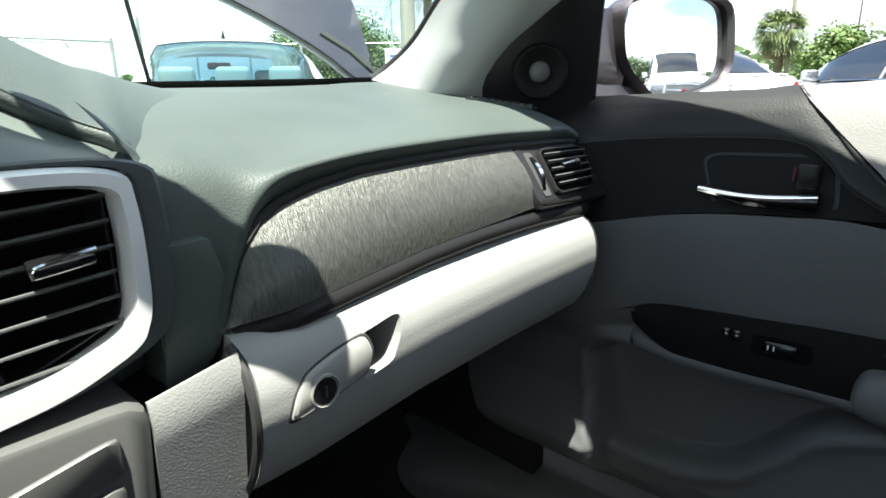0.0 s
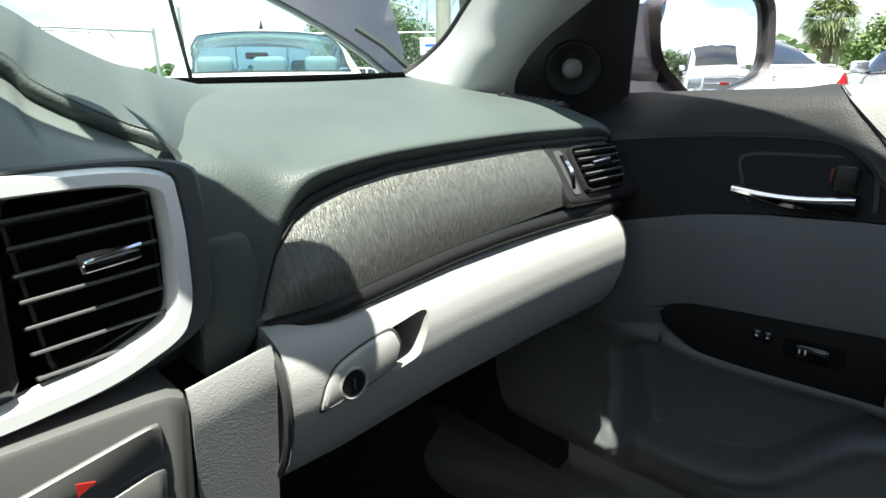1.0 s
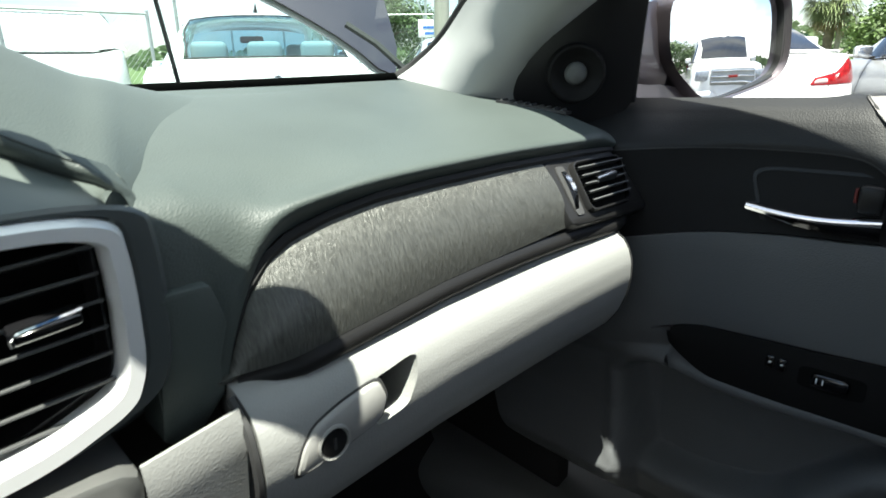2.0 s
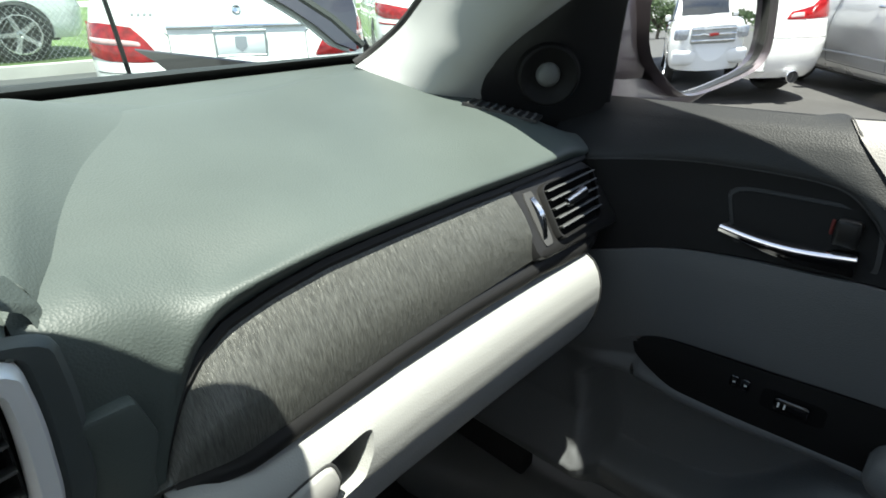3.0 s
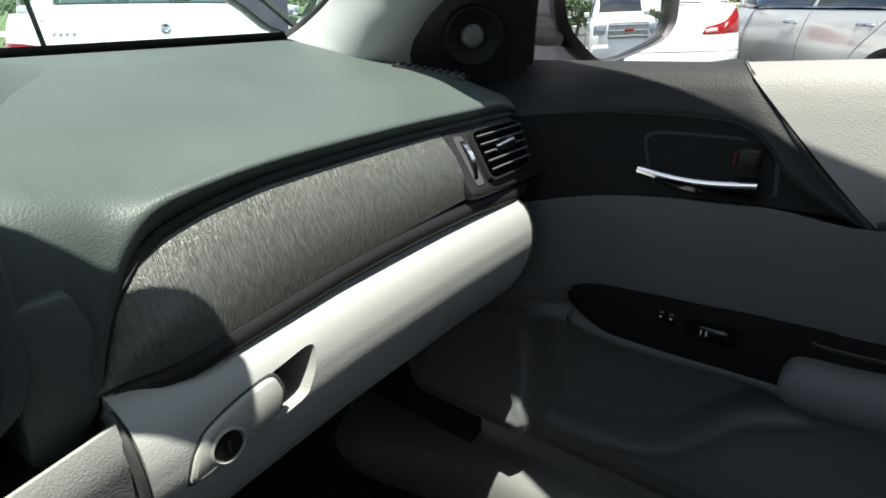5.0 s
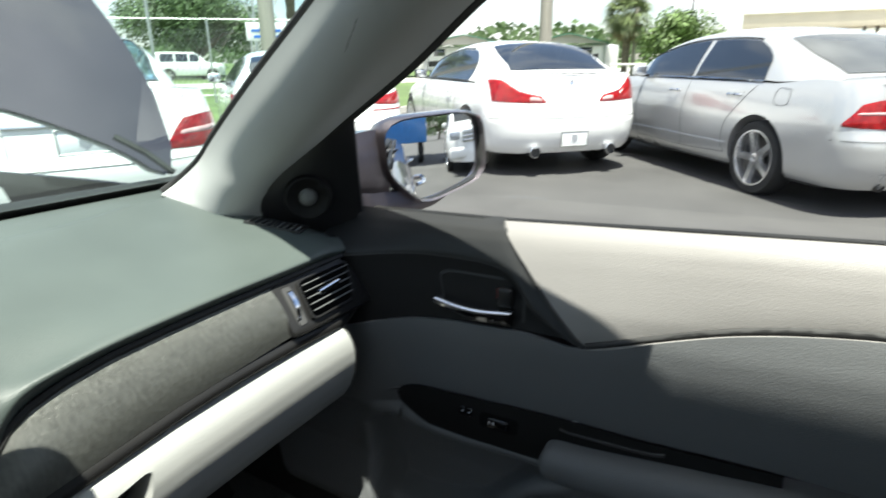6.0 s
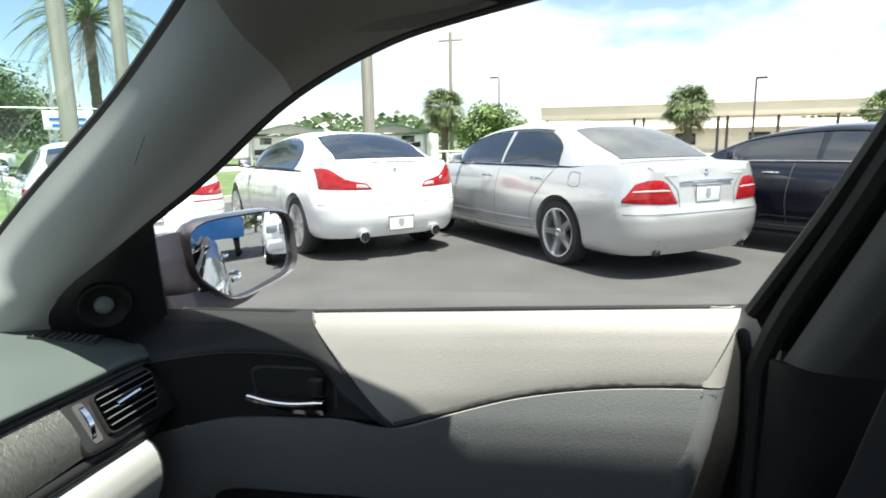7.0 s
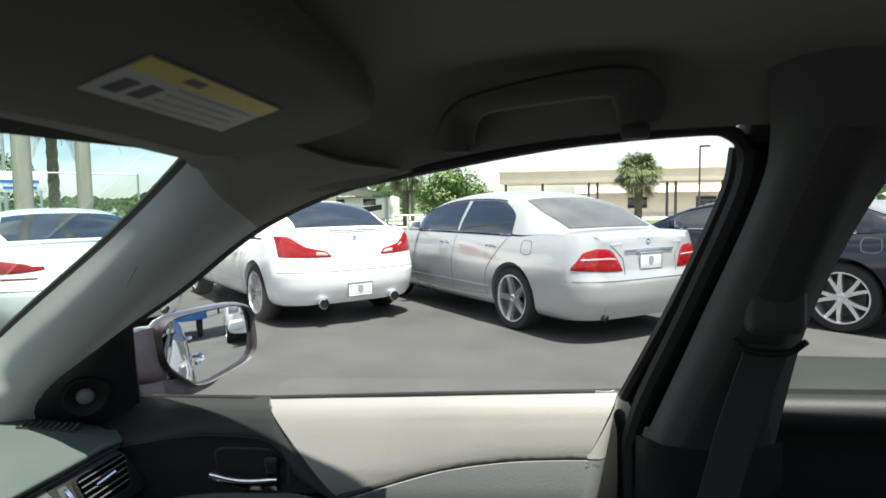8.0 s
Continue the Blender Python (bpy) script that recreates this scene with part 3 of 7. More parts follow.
# side vent at the door end
VU, VV = Vector((0.992, 0.10, -0.04)).normalized(), Vector((0.005, 0.035, 0.047)).normalized()
VN = VU.cross(VV).normalized()
VO = Vector((0.598, 0.4500, 0.9255))


def vent_at(a, b, d):
    return VO + VU * a + VV * b - VN * d if VN.y > 0 else VO + VU * a + VV * b + VN * d


surround = [(-0.084, 0.034), (0.060, 0.033), (0.074, 0.024), (0.088, -0.034), (0.082, -0.044), (-0.080, -0.036)]
side_vent = on_dash("side_vent", slab(rounded(surround, 4, 0.12), -0.03, 0.0, vent_at, 0.004), SATIN_BLACK, "black vent housing")
opening = [(-0.044, 0.026), (0.058, 0.0245), (0.066, 0.016), (0.046, -0.026), (0.040, -0.030), (-0.046, -0.029)]
opening_in = [(-0.041, 0.0235), (0.057, 0.022), (0.0625, 0.0155), (0.0435, -0.0235), (0.0385, -0.0270), (-0.043, -0.0262)]
on_dash("vent_rim", ring_plate(rounded(opening, 4, 0.15), rounded(opening_in, 4, 0.15), 0.0, 0.006, vent_at), SATIN_BLACK, "", side_vent)
# flat sheet on the housing, its near-black standing for a shaded throat
on_dash("throat_shade", slab(rounded(opening_in, 3, 0.15), 0.0005, 0.0012, vent_at), RECESS_SHADE, "", side_vent)
for k in range(5):
    v = 0.0165 - 0.0088 * k
    u1 = along(v, [-0.024, 0.0155, 0.022], [0.0435, 0.0615, 0.057])
    bm = bmesh.new()
    skin([[vent_at(u, v + dv, d) for u in np.linspace(-0.041, u1, 6)] for dv, d in ((0.0020, 0.001), (0.0010, 0.0090), (-0.0004, 0.0096), (-0.0002, 0.001))], 0, bm)
    on_dash("slat", bm, SLAT, "", side_vent)
bm = bmesh.new()
skin([[vent_at(u, 0.0005 + w * (0.0045 + 0.35 * (u + 0.015) * 0.08) + 0.04 * u, 0.0100 + 0.003 * (1 - w * w)) for u in np.linspace(-0.019, 0.024, 8)] for w in np.linspace(-1, 1, 6)], 0.003, bm)
on_dash("vent_tab", bm, CHROME, "chrome thumb tab", side_vent)
rows = []
for j in range(19):
    s = j / 18
    rows.append([vent_at(-0.0605 + e + 0.006 * (0.5 - s), 0.019 - 0.040 * s, 0.001 + 0.0055 * math.sin(math.pi * s) + (0.0004 if j % 2 else 0.0)) for e in (-0.0035, -0.0025, 0.0025, 0.0035)])
on_dash("thumb_wheel", skin(rows), CHROME, "ribbed chrome thumbwheel", side_vent, sharp=60)
on_dash("wheel_recess", slab(rounded([(-0.069, 0.025), (-0.052, 0.024), (-0.052, -0.027), (-0.067, -0.027)], 4, 0.2), 0.0002, 0.0012, vent_at), INK, "", side_vent)

# small demister grille at the door end of the pad
demister = thing("demister_grille", "black slotted demister grille set in the dash pad", "air vent")
bm = bmesh.new()
gr0, gr1 = Vector((0.6110, 0.5935, 0.9985)), Vector((0.6380, 0.5160, 0.9865))
gd = (gr1 - gr0)
gs = Vector((0.90, 0.42, -0.06)).normalized()
gn = gd.normalized().cross(gs)
gn = gn if gn.z > 0 else -gn
skin([[gr0 + gd * u + gs * w + gn * 0.0040 for u in np.linspace(0, 1, 12)] for w in np.linspace(-0.017, 0.022, 4)], 0.003, bm)
part("grille_base", bm, PLASTIC_BLACK, demister)
for k in range(9):
    c = gr0 + gd * (0.07 + 0.107 * k) + gn * 0.0052
    part("fin", tube([c - gs * 0.015 - gn * 0.001, c + gs * 0.012], 0.0016, 6), SLAT, demister)

# ---------------------------------------------------------------- floor, tunnel and closing walls of the cabin
bm = box(1.44, 3.4, 0.03, (0, -0.85, 0.300), 0.005)
solid("cabin_floor", bm, CARPET, "black carpet on the cabin floor", "floor", "structure")
solid("footwell_side", box(0.03, 0.40, 0.62, (0.700, 0.735, 0.62), 0.005), CARPET, "black carpet on the side of the footwell", "wall", "structure")
solid("firewall", box(1.40, 0.03, 0.62, (0, 0.90, 0.62), 0.005), CARPET, "black carpeted bulkhead under the dash", "wall", "structure")
bm = loft([[(0.765, y, 0.462), (0.705 - 0.01 * k, y, 0.450), (0.676 - 0.02 * k, y, 0.438), (0.655 - 0.03 * k, y, 0.408), (0.642 - 0.03 * k, y, 0.318)] for y, k in ((0.80, 3.2), (0.70, 2.2), (0.62, 1.0), (0.54, 0.2), (0.42, 0.0), (-0.6, 0.0))], 36, 22)
solid("kick_panel", bm, KICK, "grey plastic kick panel and sill trim beside the carpet", "trim", "structure")
bm = loft([[(x, 0.86, 0.66), (x, 0.80, 0.50), (x, 0.68, 0.36), (x, 0.40, 0.322)] for x in (0.14, 0.4, 0.64)], 12, 18, 0.015)
solid("footwell_carpet", bm, CARPET, "black carpet rising in the footwell", "carpet", "structure")
solid("rear_bulkhead", box(1.40, 0.04, 0.74, (0, -2.05, 0.67), 0.01), DOOR_VINYL, "grey rear wall of the cabin", "wall", "structure")

# ---------------------------------------------------------------- passenger door
def sill_z(y):
    return along(y, [-1.6, -0.30, 0.0, 0.27, 0.51, 0.70], [1.085, 1.046, 1.027, 1.008, 0.999, 0.996])


def door_x(y, z):
    """The inner face of the doors: a rounded shoulder, a waist, the armrest ledge and the pocket wall."""
    w = sill_z(y) - z
    x = along(w, [-0.004, 0.0, 0.010, 0.022, 0.04, 0.065, 0.095, 0.125, 0.15, 0.19, 0.23, 0.265, 0.285, 0.315, 0.35, 0.42, 0.50, 0.60, 0.66], [0.775, 0.757, 0.741, 0.732, 0.7235, 0.714, 0.703, 0.6955, 0.6945, 0.6965, 0.6995, 0.7050, 0.712, 0.697, 0.699, 0.712, 0.718, 0.715, 0.715])
    return x - 0.042 * smooth((y - 0.36) / 0.14) * smooth((0.995 - z) / 0.05)


door = thing("passenger_door", "grey and black car door trim with a chrome handle", "car door", at=(0.72, 0.1, 0.7))
DD = Matrix.Translation((-0.72, -0.1, -0.7))


def on_door(name, bm, mat, label="", parent=None, sharp=45):
    bmesh.ops.transform(bm, matrix=DD, verts=bm.verts)
    return part(name, bm, mat, parent or door, label, sharp)


def edge_y(z):
    """The slanting rear edge of the front door's trim."""
    return -0.262 + 0.235 * min(0.30, max(0.0, 1.045 - z))


def slanted(y, z, end=-0.262):
    """Draws the rear part of a panel forward, so that it ends on the slanting edge."""
    return y + (edge_y(z) - end) * min(1.0, max(0.0, (0.10 - y) / (0.10 - end)))


def door_at(off):
    return lambda a, b, u, v: (door_x(a, b) + off, slanted(a, b), b)


line = [(0.535, 0.938), (0.46, 0.948), (0.38, 0.954), (0.30, 0.957), (0.250, 0.954), (0.222, 0.938), (0.196, 0.912), (0.150, 0.888)]
sill_line = [(0.535, 0.9985), (0.45, 1.0015), (0.36, 1.0045), (0.30, 1.0065), (0.262, 1.0085), (0.230, 0.980), (0.192, 0.938), (0.124, 0.877)]
low_line = [(0.535, 0.832), (0.46, 0.850), (0.38, 0.866), (0.31, 0.8765), (0.25, 0.881), (0.20, 0.8835), (0.165, 0.8835), (0.135, 0.881)]
upper_pad = on_door("upper_pad", ruled(line, sill_line, 46, 16, lambda a, b, u, v: (door_x(a, b) - 0.004 * math.sin(math.pi * min(1, v * 1.2)) ** 0.5 * (1 - v), a, b), 0.006), PAD_BLACK, "black grained upper pad")
insert = on_door("handle_insert", ruled(low_line, line, 46, 14, lambda a, b, u, v: (door_x(a, b) + 0.008 - 0.004 * abs(2 * v - 1) ** 3, a, b), 0.004), INSERT, "smooth black insert")
on_door("insert_seam", tube([(door_x(p.x, p.y) + 0.001, p.x, p.y) for p in spline([(*q, 0) for q in line], 50)], 0.0016, 6), SEAM)
crease = [(0.124, 0.880), (0.036, 0.909), (-0.044, 0.933), (-0.12, 0.948), (-0.193, 0.957), (-0.262, 0.962)]
sill_back = [(0.262, 1.0085), (0.16, 1.0155), (0.06, 1.022), (-0.06, 1.030), (-0.17, 1.0372), (-0.287, 1.0450)]
shoulder = on_door("shoulder_panel", ruled(crease, sill_back, 50, 22, lambda a, b, u, v: (door_x(a, b) - 0.0035 + 0.006 * (1 - v) ** 6, slanted(a, b), b), 0.006), DOOR_VINYL, "pale grey grained shoulder panel")
fold = [(slanted(p.x, p.y), p.y) for p in spline([(*q, 0) for q in crease], 72)]
on_door("crease_groove", tube([(door_x(a, b + 0.003) + 0.0008, a, b + 0.003) for a, b in fold], 0.0040, 8), SEAM, "", shoulder)
for off, rad in ((-0.0030, 0.0022), (-0.0078, 0.0013)):
    on_door("piping", tube([(door_x(a, b + off) - 0.0012, a, b + off) for a, b in fold], rad, 8), DOOR_VINYL, "pale piping along the fold", shoulder)
bm = bmesh.new()
pts = spline([(*q, 0) for q in crease], 200)
for i in range(0, 198, 2):
    a, b = pts[i], pts[i + 1]
    tube([(door_x(a.x, a.y - 0.0054) - 0.0008, a.x, a.y - 0.0054), (door_x(b.x, b.y - 0.0054) - 0.0008, b.x, b.y - 0.0054)], 0.0006, 5, bm)
on_door("stitching", bm, SEAM, "row of fine stitches", shoulder)
on_door("pad_edge", tube([(door_x(p.x, p.y) - 0.0005, p.x, p.y) for p in spline([(*q, 0) for q in sill_line[4:]], 40)], 0.0020, 6), SEAM)

mid_top = low_line[:-2] + [(0.124, 0.880), (0.036, 0.907), (-0.044, 0.931), (-0.12, 0.946), (-0.193, 0.955), (-0.262, 0.960)]
middle = on_door("middle_panel", ruled([(a, along(a, [-0.3, -0.10, 0.02, 0.179, 0.26, 0.34, 0.372, 0.391, 0.398, 0.42, 0.54], [0.786, 0.785, 0.778, 0.7745, 0.768, 0.763, 0.7595, 0.7545, 0.746, 0.732, 0.730])) for a, _ in mid_top], mid_top, 60, 18, door_at(0.0), 0.005), DOOR_GREY, "grey vinyl middle panel")
for nm, z1, z0, mat in (("rear_edge", 1.041, 0.962, DOOR_VINYL), ("rear_edge_lower", 0.960, 0.42, DOOR_GREY)):
    on_door(nm, skin([[(door_x(y, z) + dx, y + edge_y(z), z) for z in np.linspace(z1, z0, 18)] for y, dx in ((0.003, -0.002), (-0.007, -0.0040), (-0.018, -0.001), (-0.023, 0.006))], 0.003), mat, "grey door edge band")
on_door("edge_cap", skin([[(door_x(y, z) + dx, y + edge_y(z), z) for z in np.linspace(1.040, 0.42, 30)] for y, dx in ((-0.0215, 0.004), (-0.034, 0.005), (-0.048, 0.016), (-0.09, 0.05))], 0.003), SATIN_BLACK, "black rear edge of the door")
# armrest ledge with the window switch panel
oval_top = [(0.3960, 0.7470), (0.3905, 0.7535), (0.372, 0.7585), (0.340, 0.762), (0.260, 0.767), (0.179, 0.7735), (0.10, 0.775), (0.02, 0.777), (-0.10, 0.785)]
oval_low = [(0.3965, 0.7440), (0.3945, 0.7330), (0.378, 0.7180), (0.345, 0.704), (0.270, 0.7005), (0.200, 0.703), (0.11, 0.706), (0.02, 0.709), (-0.10, 0.716)]


def switch_x(a, b):
    lo = along(-a, [-p[0] for p in oval_low], [p[1] for p in oval_low])
    hi = along(-a, [-p[0] for p in oval_top], [p[1] for p in oval_top])
    v = min(1.0, max(0.0, (b - lo) / max(0.004, hi - lo)))
    return door_x(a, hi) - 0.006 - 0.06 * (hi - lo) * (1 - v) - 0.002 * math.sin(math.pi * v)


switch_panel = on_door("switch_panel", ruled(oval_low, oval_top, 48, 14, lambda a, b, u, v: (switch_x(a, b), a, b), 0.004), INSERT, "black oval switch panel")
on_door("panel_rim", tube([(door_x(p.x, p.y) - 0.004, p.x, p.y - 0.002) for p in spline([(*q, 0) for q in oval_low], 40)], [0.0004 + 0.0011 * min(1.0, i / 12) for i in range(40)], 6), DOOR_GREY, "", switch_panel)


def on_switch(a, b, d):
    return (switch_x(a, b) - 0.003 - d, a, b)


# thin raised sheet, painted near-black like the shade in a well
on_door("well_shade", slab(rounded([(0.262, 0.730), (0.262, 0.752), (0.205, 0.754), (0.205, 0.732)], 4, 0.2), 0.0, 0.0016, on_switch), RECESS_SHADE, "", switch_panel)
on_door("window_switch", slab(rounded([(0.250, 0.7345), (0.250, 0.7495), (0.218, 0.7505), (0.218, 0.7355)], 4, 0.25), 0.001, 0.0065, on_switch, 0.002), GLOSS_BLACK, "black window switch", switch_panel)
for a in (0.2455, 0.2400):
    on_door("switch_mark", slab([(a, 0.7405), (a, 0.7455), (a - 0.0014, 0.7455), (a - 0.0014, 0.7405)], 0.006, 0.0072, on_switch), WHITE_MARK, "", switch_panel)
for a in (0.293, 0.282):
    on_door("lock_switch", slab(rounded([(a, 0.739), (a, 0.752), (a - 0.0085, 0.7525), (a - 0.0085, 0.7395)], 3, 0.2), 0.0, 0.0035, on_switch, 0.001), GLOSS_BLACK, "", switch_panel)
    on_door("switch_mark", slab([(a - 0.0035, 0.7455), (a - 0.0035, 0.7470), (a - 0.0060, 0.7470), (a - 0.0060, 0.7455)], 0.003, 0.0042, on_switch), WHITE_MARK, "", switch_panel)
sections = []
for y, s in ((0.166, 0.30), (0.160, 0.75), (0.145, 0.95), (0.10, 1.0), (-0.05, 1.05), (-0.20, 1.05), (-0.285, 0.95)):
    cz, lift = 0.722 + 0.035 * smooth((0.15 - y) / 0.4), 0.026 * s
    sections.append([(0.716, y, cz + lift * 0.9), (0.690 - 0.012 * s, y, cz + lift), (0.676 - 0.018 * s, y, cz + lift * 0.55), (0.674 - 0.018 * s, y, cz - lift * 0.6), (0.690, y, cz - lift * 1.3), (0.716, y, cz - lift * 1.5)])
armrest = on_door("armrest", loft(sections, 40, 24, 0.004), DOOR_GREY, "padded grey armrest")
on_door("pull_cup", loft([[(0.700 + dx, y, z + dz) for dx, dz in ((-0.012, 0.006), (0.004, -0.022), (0.030, -0.026), (0.046, -0.004), (0.050, 0.016))] for y, z, in ((0.148, 0.757), (0.135, 0.755), (0.085, 0.757), (0.040, 0.760), (0.020, 0.765))], 20, 14, 0.002), INK, "black pull cup", armrest)
on_door("pull_trim", tube(spline([(0.705, 0.146, 0.7615), (0.716, 0.13, 0.7635), (0.722, 0.085, 0.765), (0.722, 0.04, 0.767), (0.712, 0.018, 0.772)], 30), 0.0013, 6), SILVER, "thin silver line", armrest)
on_door("cup_floor", box(0.05, 0.17, 0.006, (0.722, 0.085, 0.716), 0.002), INK, "", armrest)
on_door("cup_lug", box(0.012, 0.016, 0.007, (0.726, 0.150, 0.7665), 0.003), SATIN_BLACK, "", armrest)

# inner handle in its bezel
bezel = rounded([(0.3450, 0.941), (0.210, 0.945), (0.2020, 0.892), (0.222, 0.881), (0.322, 0.8815)], 5, 0.22)
bezel_in = [(0.2745 + (a - 0.2745) * 0.90, 0.911 + (b - 0.911) * 0.84) for a, b in bezel]
handle_unit = on_door("handle_bezel", ring_plate(bezel, bezel_in, 0.004, -0.0035, lambda a, b, d: (door_x(a, b) + 0.006 + d, a, b)), SATIN_BLACK, "black handle bezel")
on_door("handle_cup", slab(bezel_in, 0.0005, 0.0042, lambda a, b, d: (door_x(a, b) + 0.0125 - d, a, b)), INK, "", handle_unit)
rows = []
for j in range(13):
    s = j / 12
    y = 0.3345 - 0.1135 * s
    zc = 0.9025 - 0.004 * math.sin(math.pi * s) + 0.001 * s
    up, dn = 0.0042, 0.0045 + 0.0135 * s ** 1.4
    rows.append([(0.6935 + dx - 0.006 * math.sin(math.pi * min(1, s * 1.05)), y, zc + (dz * up if dz > 0 else dz * dn)) for dx, dz in ((0.010, 1.05), (0.003, 1.1), (-0.003, 0.85), (-0.0062, 0.25), (-0.0062, -0.35), (-0.003, -0.85), (0.010, -0.95))])
on_door("pull_handle", skin(rows, 0.002), CHROME, "chrome pull handle", handle_unit)
on_door("lock_lever", box(0.012, 0.020, 0.026, (0.7035, 0.2345, 0.9215), 0.004), SATIN_BLACK, "", handle_unit)
on_door("red_flag", box(0.003, 0.003, 0.014, (0.7065, 0.2470, 0.9235), 0.001), DULL_RED, "small dull red lock mark", handle_unit)

# lower panel with the map pocket and the speaker, one moulded sheet
POCKET_LINE = [(0.456, 0.674), (0.444, 0.606), (0.432, 0.566), (0.410, 0.550), (0.335, 0.552), (0.270, 0.571), (0.226, 0.612), (0.188, 0.652), (0.135, 0.676), (0.150, 0.692), (0.195, 0.698), (0.270, 0.693), (0.335, 0.692), (0.380, 0.697), (0.412, 0.701), (0.440, 0.694)]
ring = [q.xy for q in spline([(*p, 0) for p in POCKET_LINE + POCKET_LINE[:1]], 96)]


def inside_pocket(y, z):
    """How far a point lies inside the pocket's outline; negative outside."""
    q, best, odd = Vector((y, z)), 9.0, False
    for a, b in zip(ring, ring[1:]):
        ab = b - a
        t = min(1.0, max(0.0, (q - a).dot(ab) / max(1e-9, ab.length_squared)))
        best = min(best, (q - a - ab * t).length)
        if (a.y > z) != (b.y > z) and y < a.x + (z - a.y) / (b.y - a.y) * (b.x - a.x):
            odd = not odd
    return best if odd else -best


def lower_x(y, z):
    rear_x = along(z, [0.46, 0.487, 0.51, 0.535, 0.57, 0.62, 0.66, 0.69, 0.705, 0.72, 0.76], [0.735, 0.716, 0.701, 0.693, 0.694, 0.698, 0.697, 0.693, 0.690, 0.691, 0.700])
    front_x = along(z, [0.46, 0.487, 0.51, 0.535, 0.548, 0.62, 0.70, 0.76], [0.740, 0.712, 0.682, 0.657, 0.653, 0.684, 0.690, 0.680])
    x = rear_x + (front_x - rear_x) * smooth((y - 0.418) / 0.024)
    x += (door_x(y, z) + 0.0015 - x) * smooth((z - 0.685) / 0.045)
    d = inside_pocket(y, z)
    return x + 0.046 * smooth((d + 0.002) / 0.016) - 0.004 * math.exp(-((d + 0.006) / 0.007) ** 2)


def lower_foot(y):
    return along(y, [-0.29, 0.37, 0.453, 0.50, 0.549, 0.60, 0.642, 0.67], [0.480, 0.484, 0.484, 0.486, 0.494, 0.525, 0.580, 0.64])


def lower_head(y):
    return along(-y, [-0.42] + [-p[0] for p in oval_low], [0.742] + [p[1] + 0.003 for p in oval_low])


rows = []
for v in np.linspace(0, 1, 86):
    row = []
    for y in np.linspace(0.665, -0.285, 150):
        z = lower_foot(y) + (lower_head(y) - lower_foot(y)) * v
        row.append((lower_x(y, z), slanted(y, z, -0.285), z))
    rows.append(row)
lower_panel = on_door("lower_panel", skin(rows, 0.004), DOOR_GREY, "grey moulded lower panel with a map pocket", sharp=70)
for k in (0.0, 0.0045):
    on_door("panel_seam", tube([(lower_x(y + k, z) - 0.0004, y + k, z) for y, z in [(p.x, p.y) for p in spline([(0.4320, 0.540, 0), (0.442, 0.585, 0), (0.453, 0.63, 0), (0.465, 0.672, 0)], 24)]], 0.0009, 6), SEAM, "", lower_panel)
bm = bmesh.new()
for i in range(44):
    for j in range(34):
        y, z = 0.440 + 0.0032 * i + 0.0016 * (j % 2), 0.549 + 0.0028 * j
        if y > 0.4375 + 0.22 * (z - 0.548) and y < 0.595 - 0.15 * (z - 0.548):
            box(0.0014, 0.0017, 0.0017, (lower_x(y, z) - 0.0002, y, z), bm=bm)
speaker = on_door("speaker_grille", skin([[(lower_x(y0 + 0.22 * (z - 0.548), z) - 0.0006, y0 + 0.22 * (z - 0.548), z) for y0 in np.linspace(0.4380, 0.590, 22)] for z in np.linspace(0.546, 0.642, 18)], 0.002), GREY_PLASTIC, "pale perforated speaker grille", lower_panel)
tagged(on_door("perforations", bm, INK, "", speaker), kind="stuff")

# black sail panel with the tweeter
sail = thing("sail_panel", "black triangular tweeter panel beside the door mirror", "trim panel")
corners = [Vector((0.7415, 0.498, 0.998)), Vector((0.683, 0.457, 1.145)), Vector((0.638, 0.616, 0.992))]
tri_rows = []
for j in range(9):
    v = j / 8
    a, b = corners[0].lerp(corners[1], v), corners[2].lerp(corners[1], v) + Vector((-0.018, 0.013, 0)) * min(1.0, 5 * v)
    tri_rows.append([a.lerp(b, i / 8) + Vector((-0.006 * math.sin(math.pi * i / 8), 0, 0)) for i in range(9)])
low_a, low_b = corners[0] + Vector((-0.012, 0.035, -0.055)), corners[2] + Vector((0.02, 0.035, -0.055))
tri_rows.insert(0, [low_a.lerp(low_b, i / 8) for i in range(9)])
part("panel", skin(tri_rows, 0.006), PLASTIC_BLACK, sail)
tn = Vector((-0.75, -0.64, -0.12)).normalized()
on_dash("end_filler", box(0.06, 0.18, 0.07, (0.706, 0.590, 0.900), 0.006), PLASTIC_BLACK)
tm = Matrix.Translation(Vector((0.6815, 0.541, 1.0335)) + tn * 0.027) @ tn.to_track_quat("Z", "Y").to_matrix().to_4x4()
tweeter = part("tweeter", lathe([(0.034, -0.030), (0.0335, -0.001), (0.0315, 0.0040), (0.029, 0.0050), (0.026, 0.0035), (0.020, -0.001), (0.015, -0.003), (0.0, -0.003)], 40, tm), INSERT, sail, "black tweeter ring")
part("tweeter_dome", lathe([(0.0128, -0.003), (0.0122, 0.0005), (0.0085, 0.0040), (0.0, 0.0052)], 24, tm), DOME_GREY, tweeter, "ribbed grey dome")
part("sail_edge", tube([(0.7425, 0.4965, 0.997), (0.712, 0.4765, 1.072), (0.6825, 0.4555, 1.147)], 0.0045, 8), RUBBER, sail)

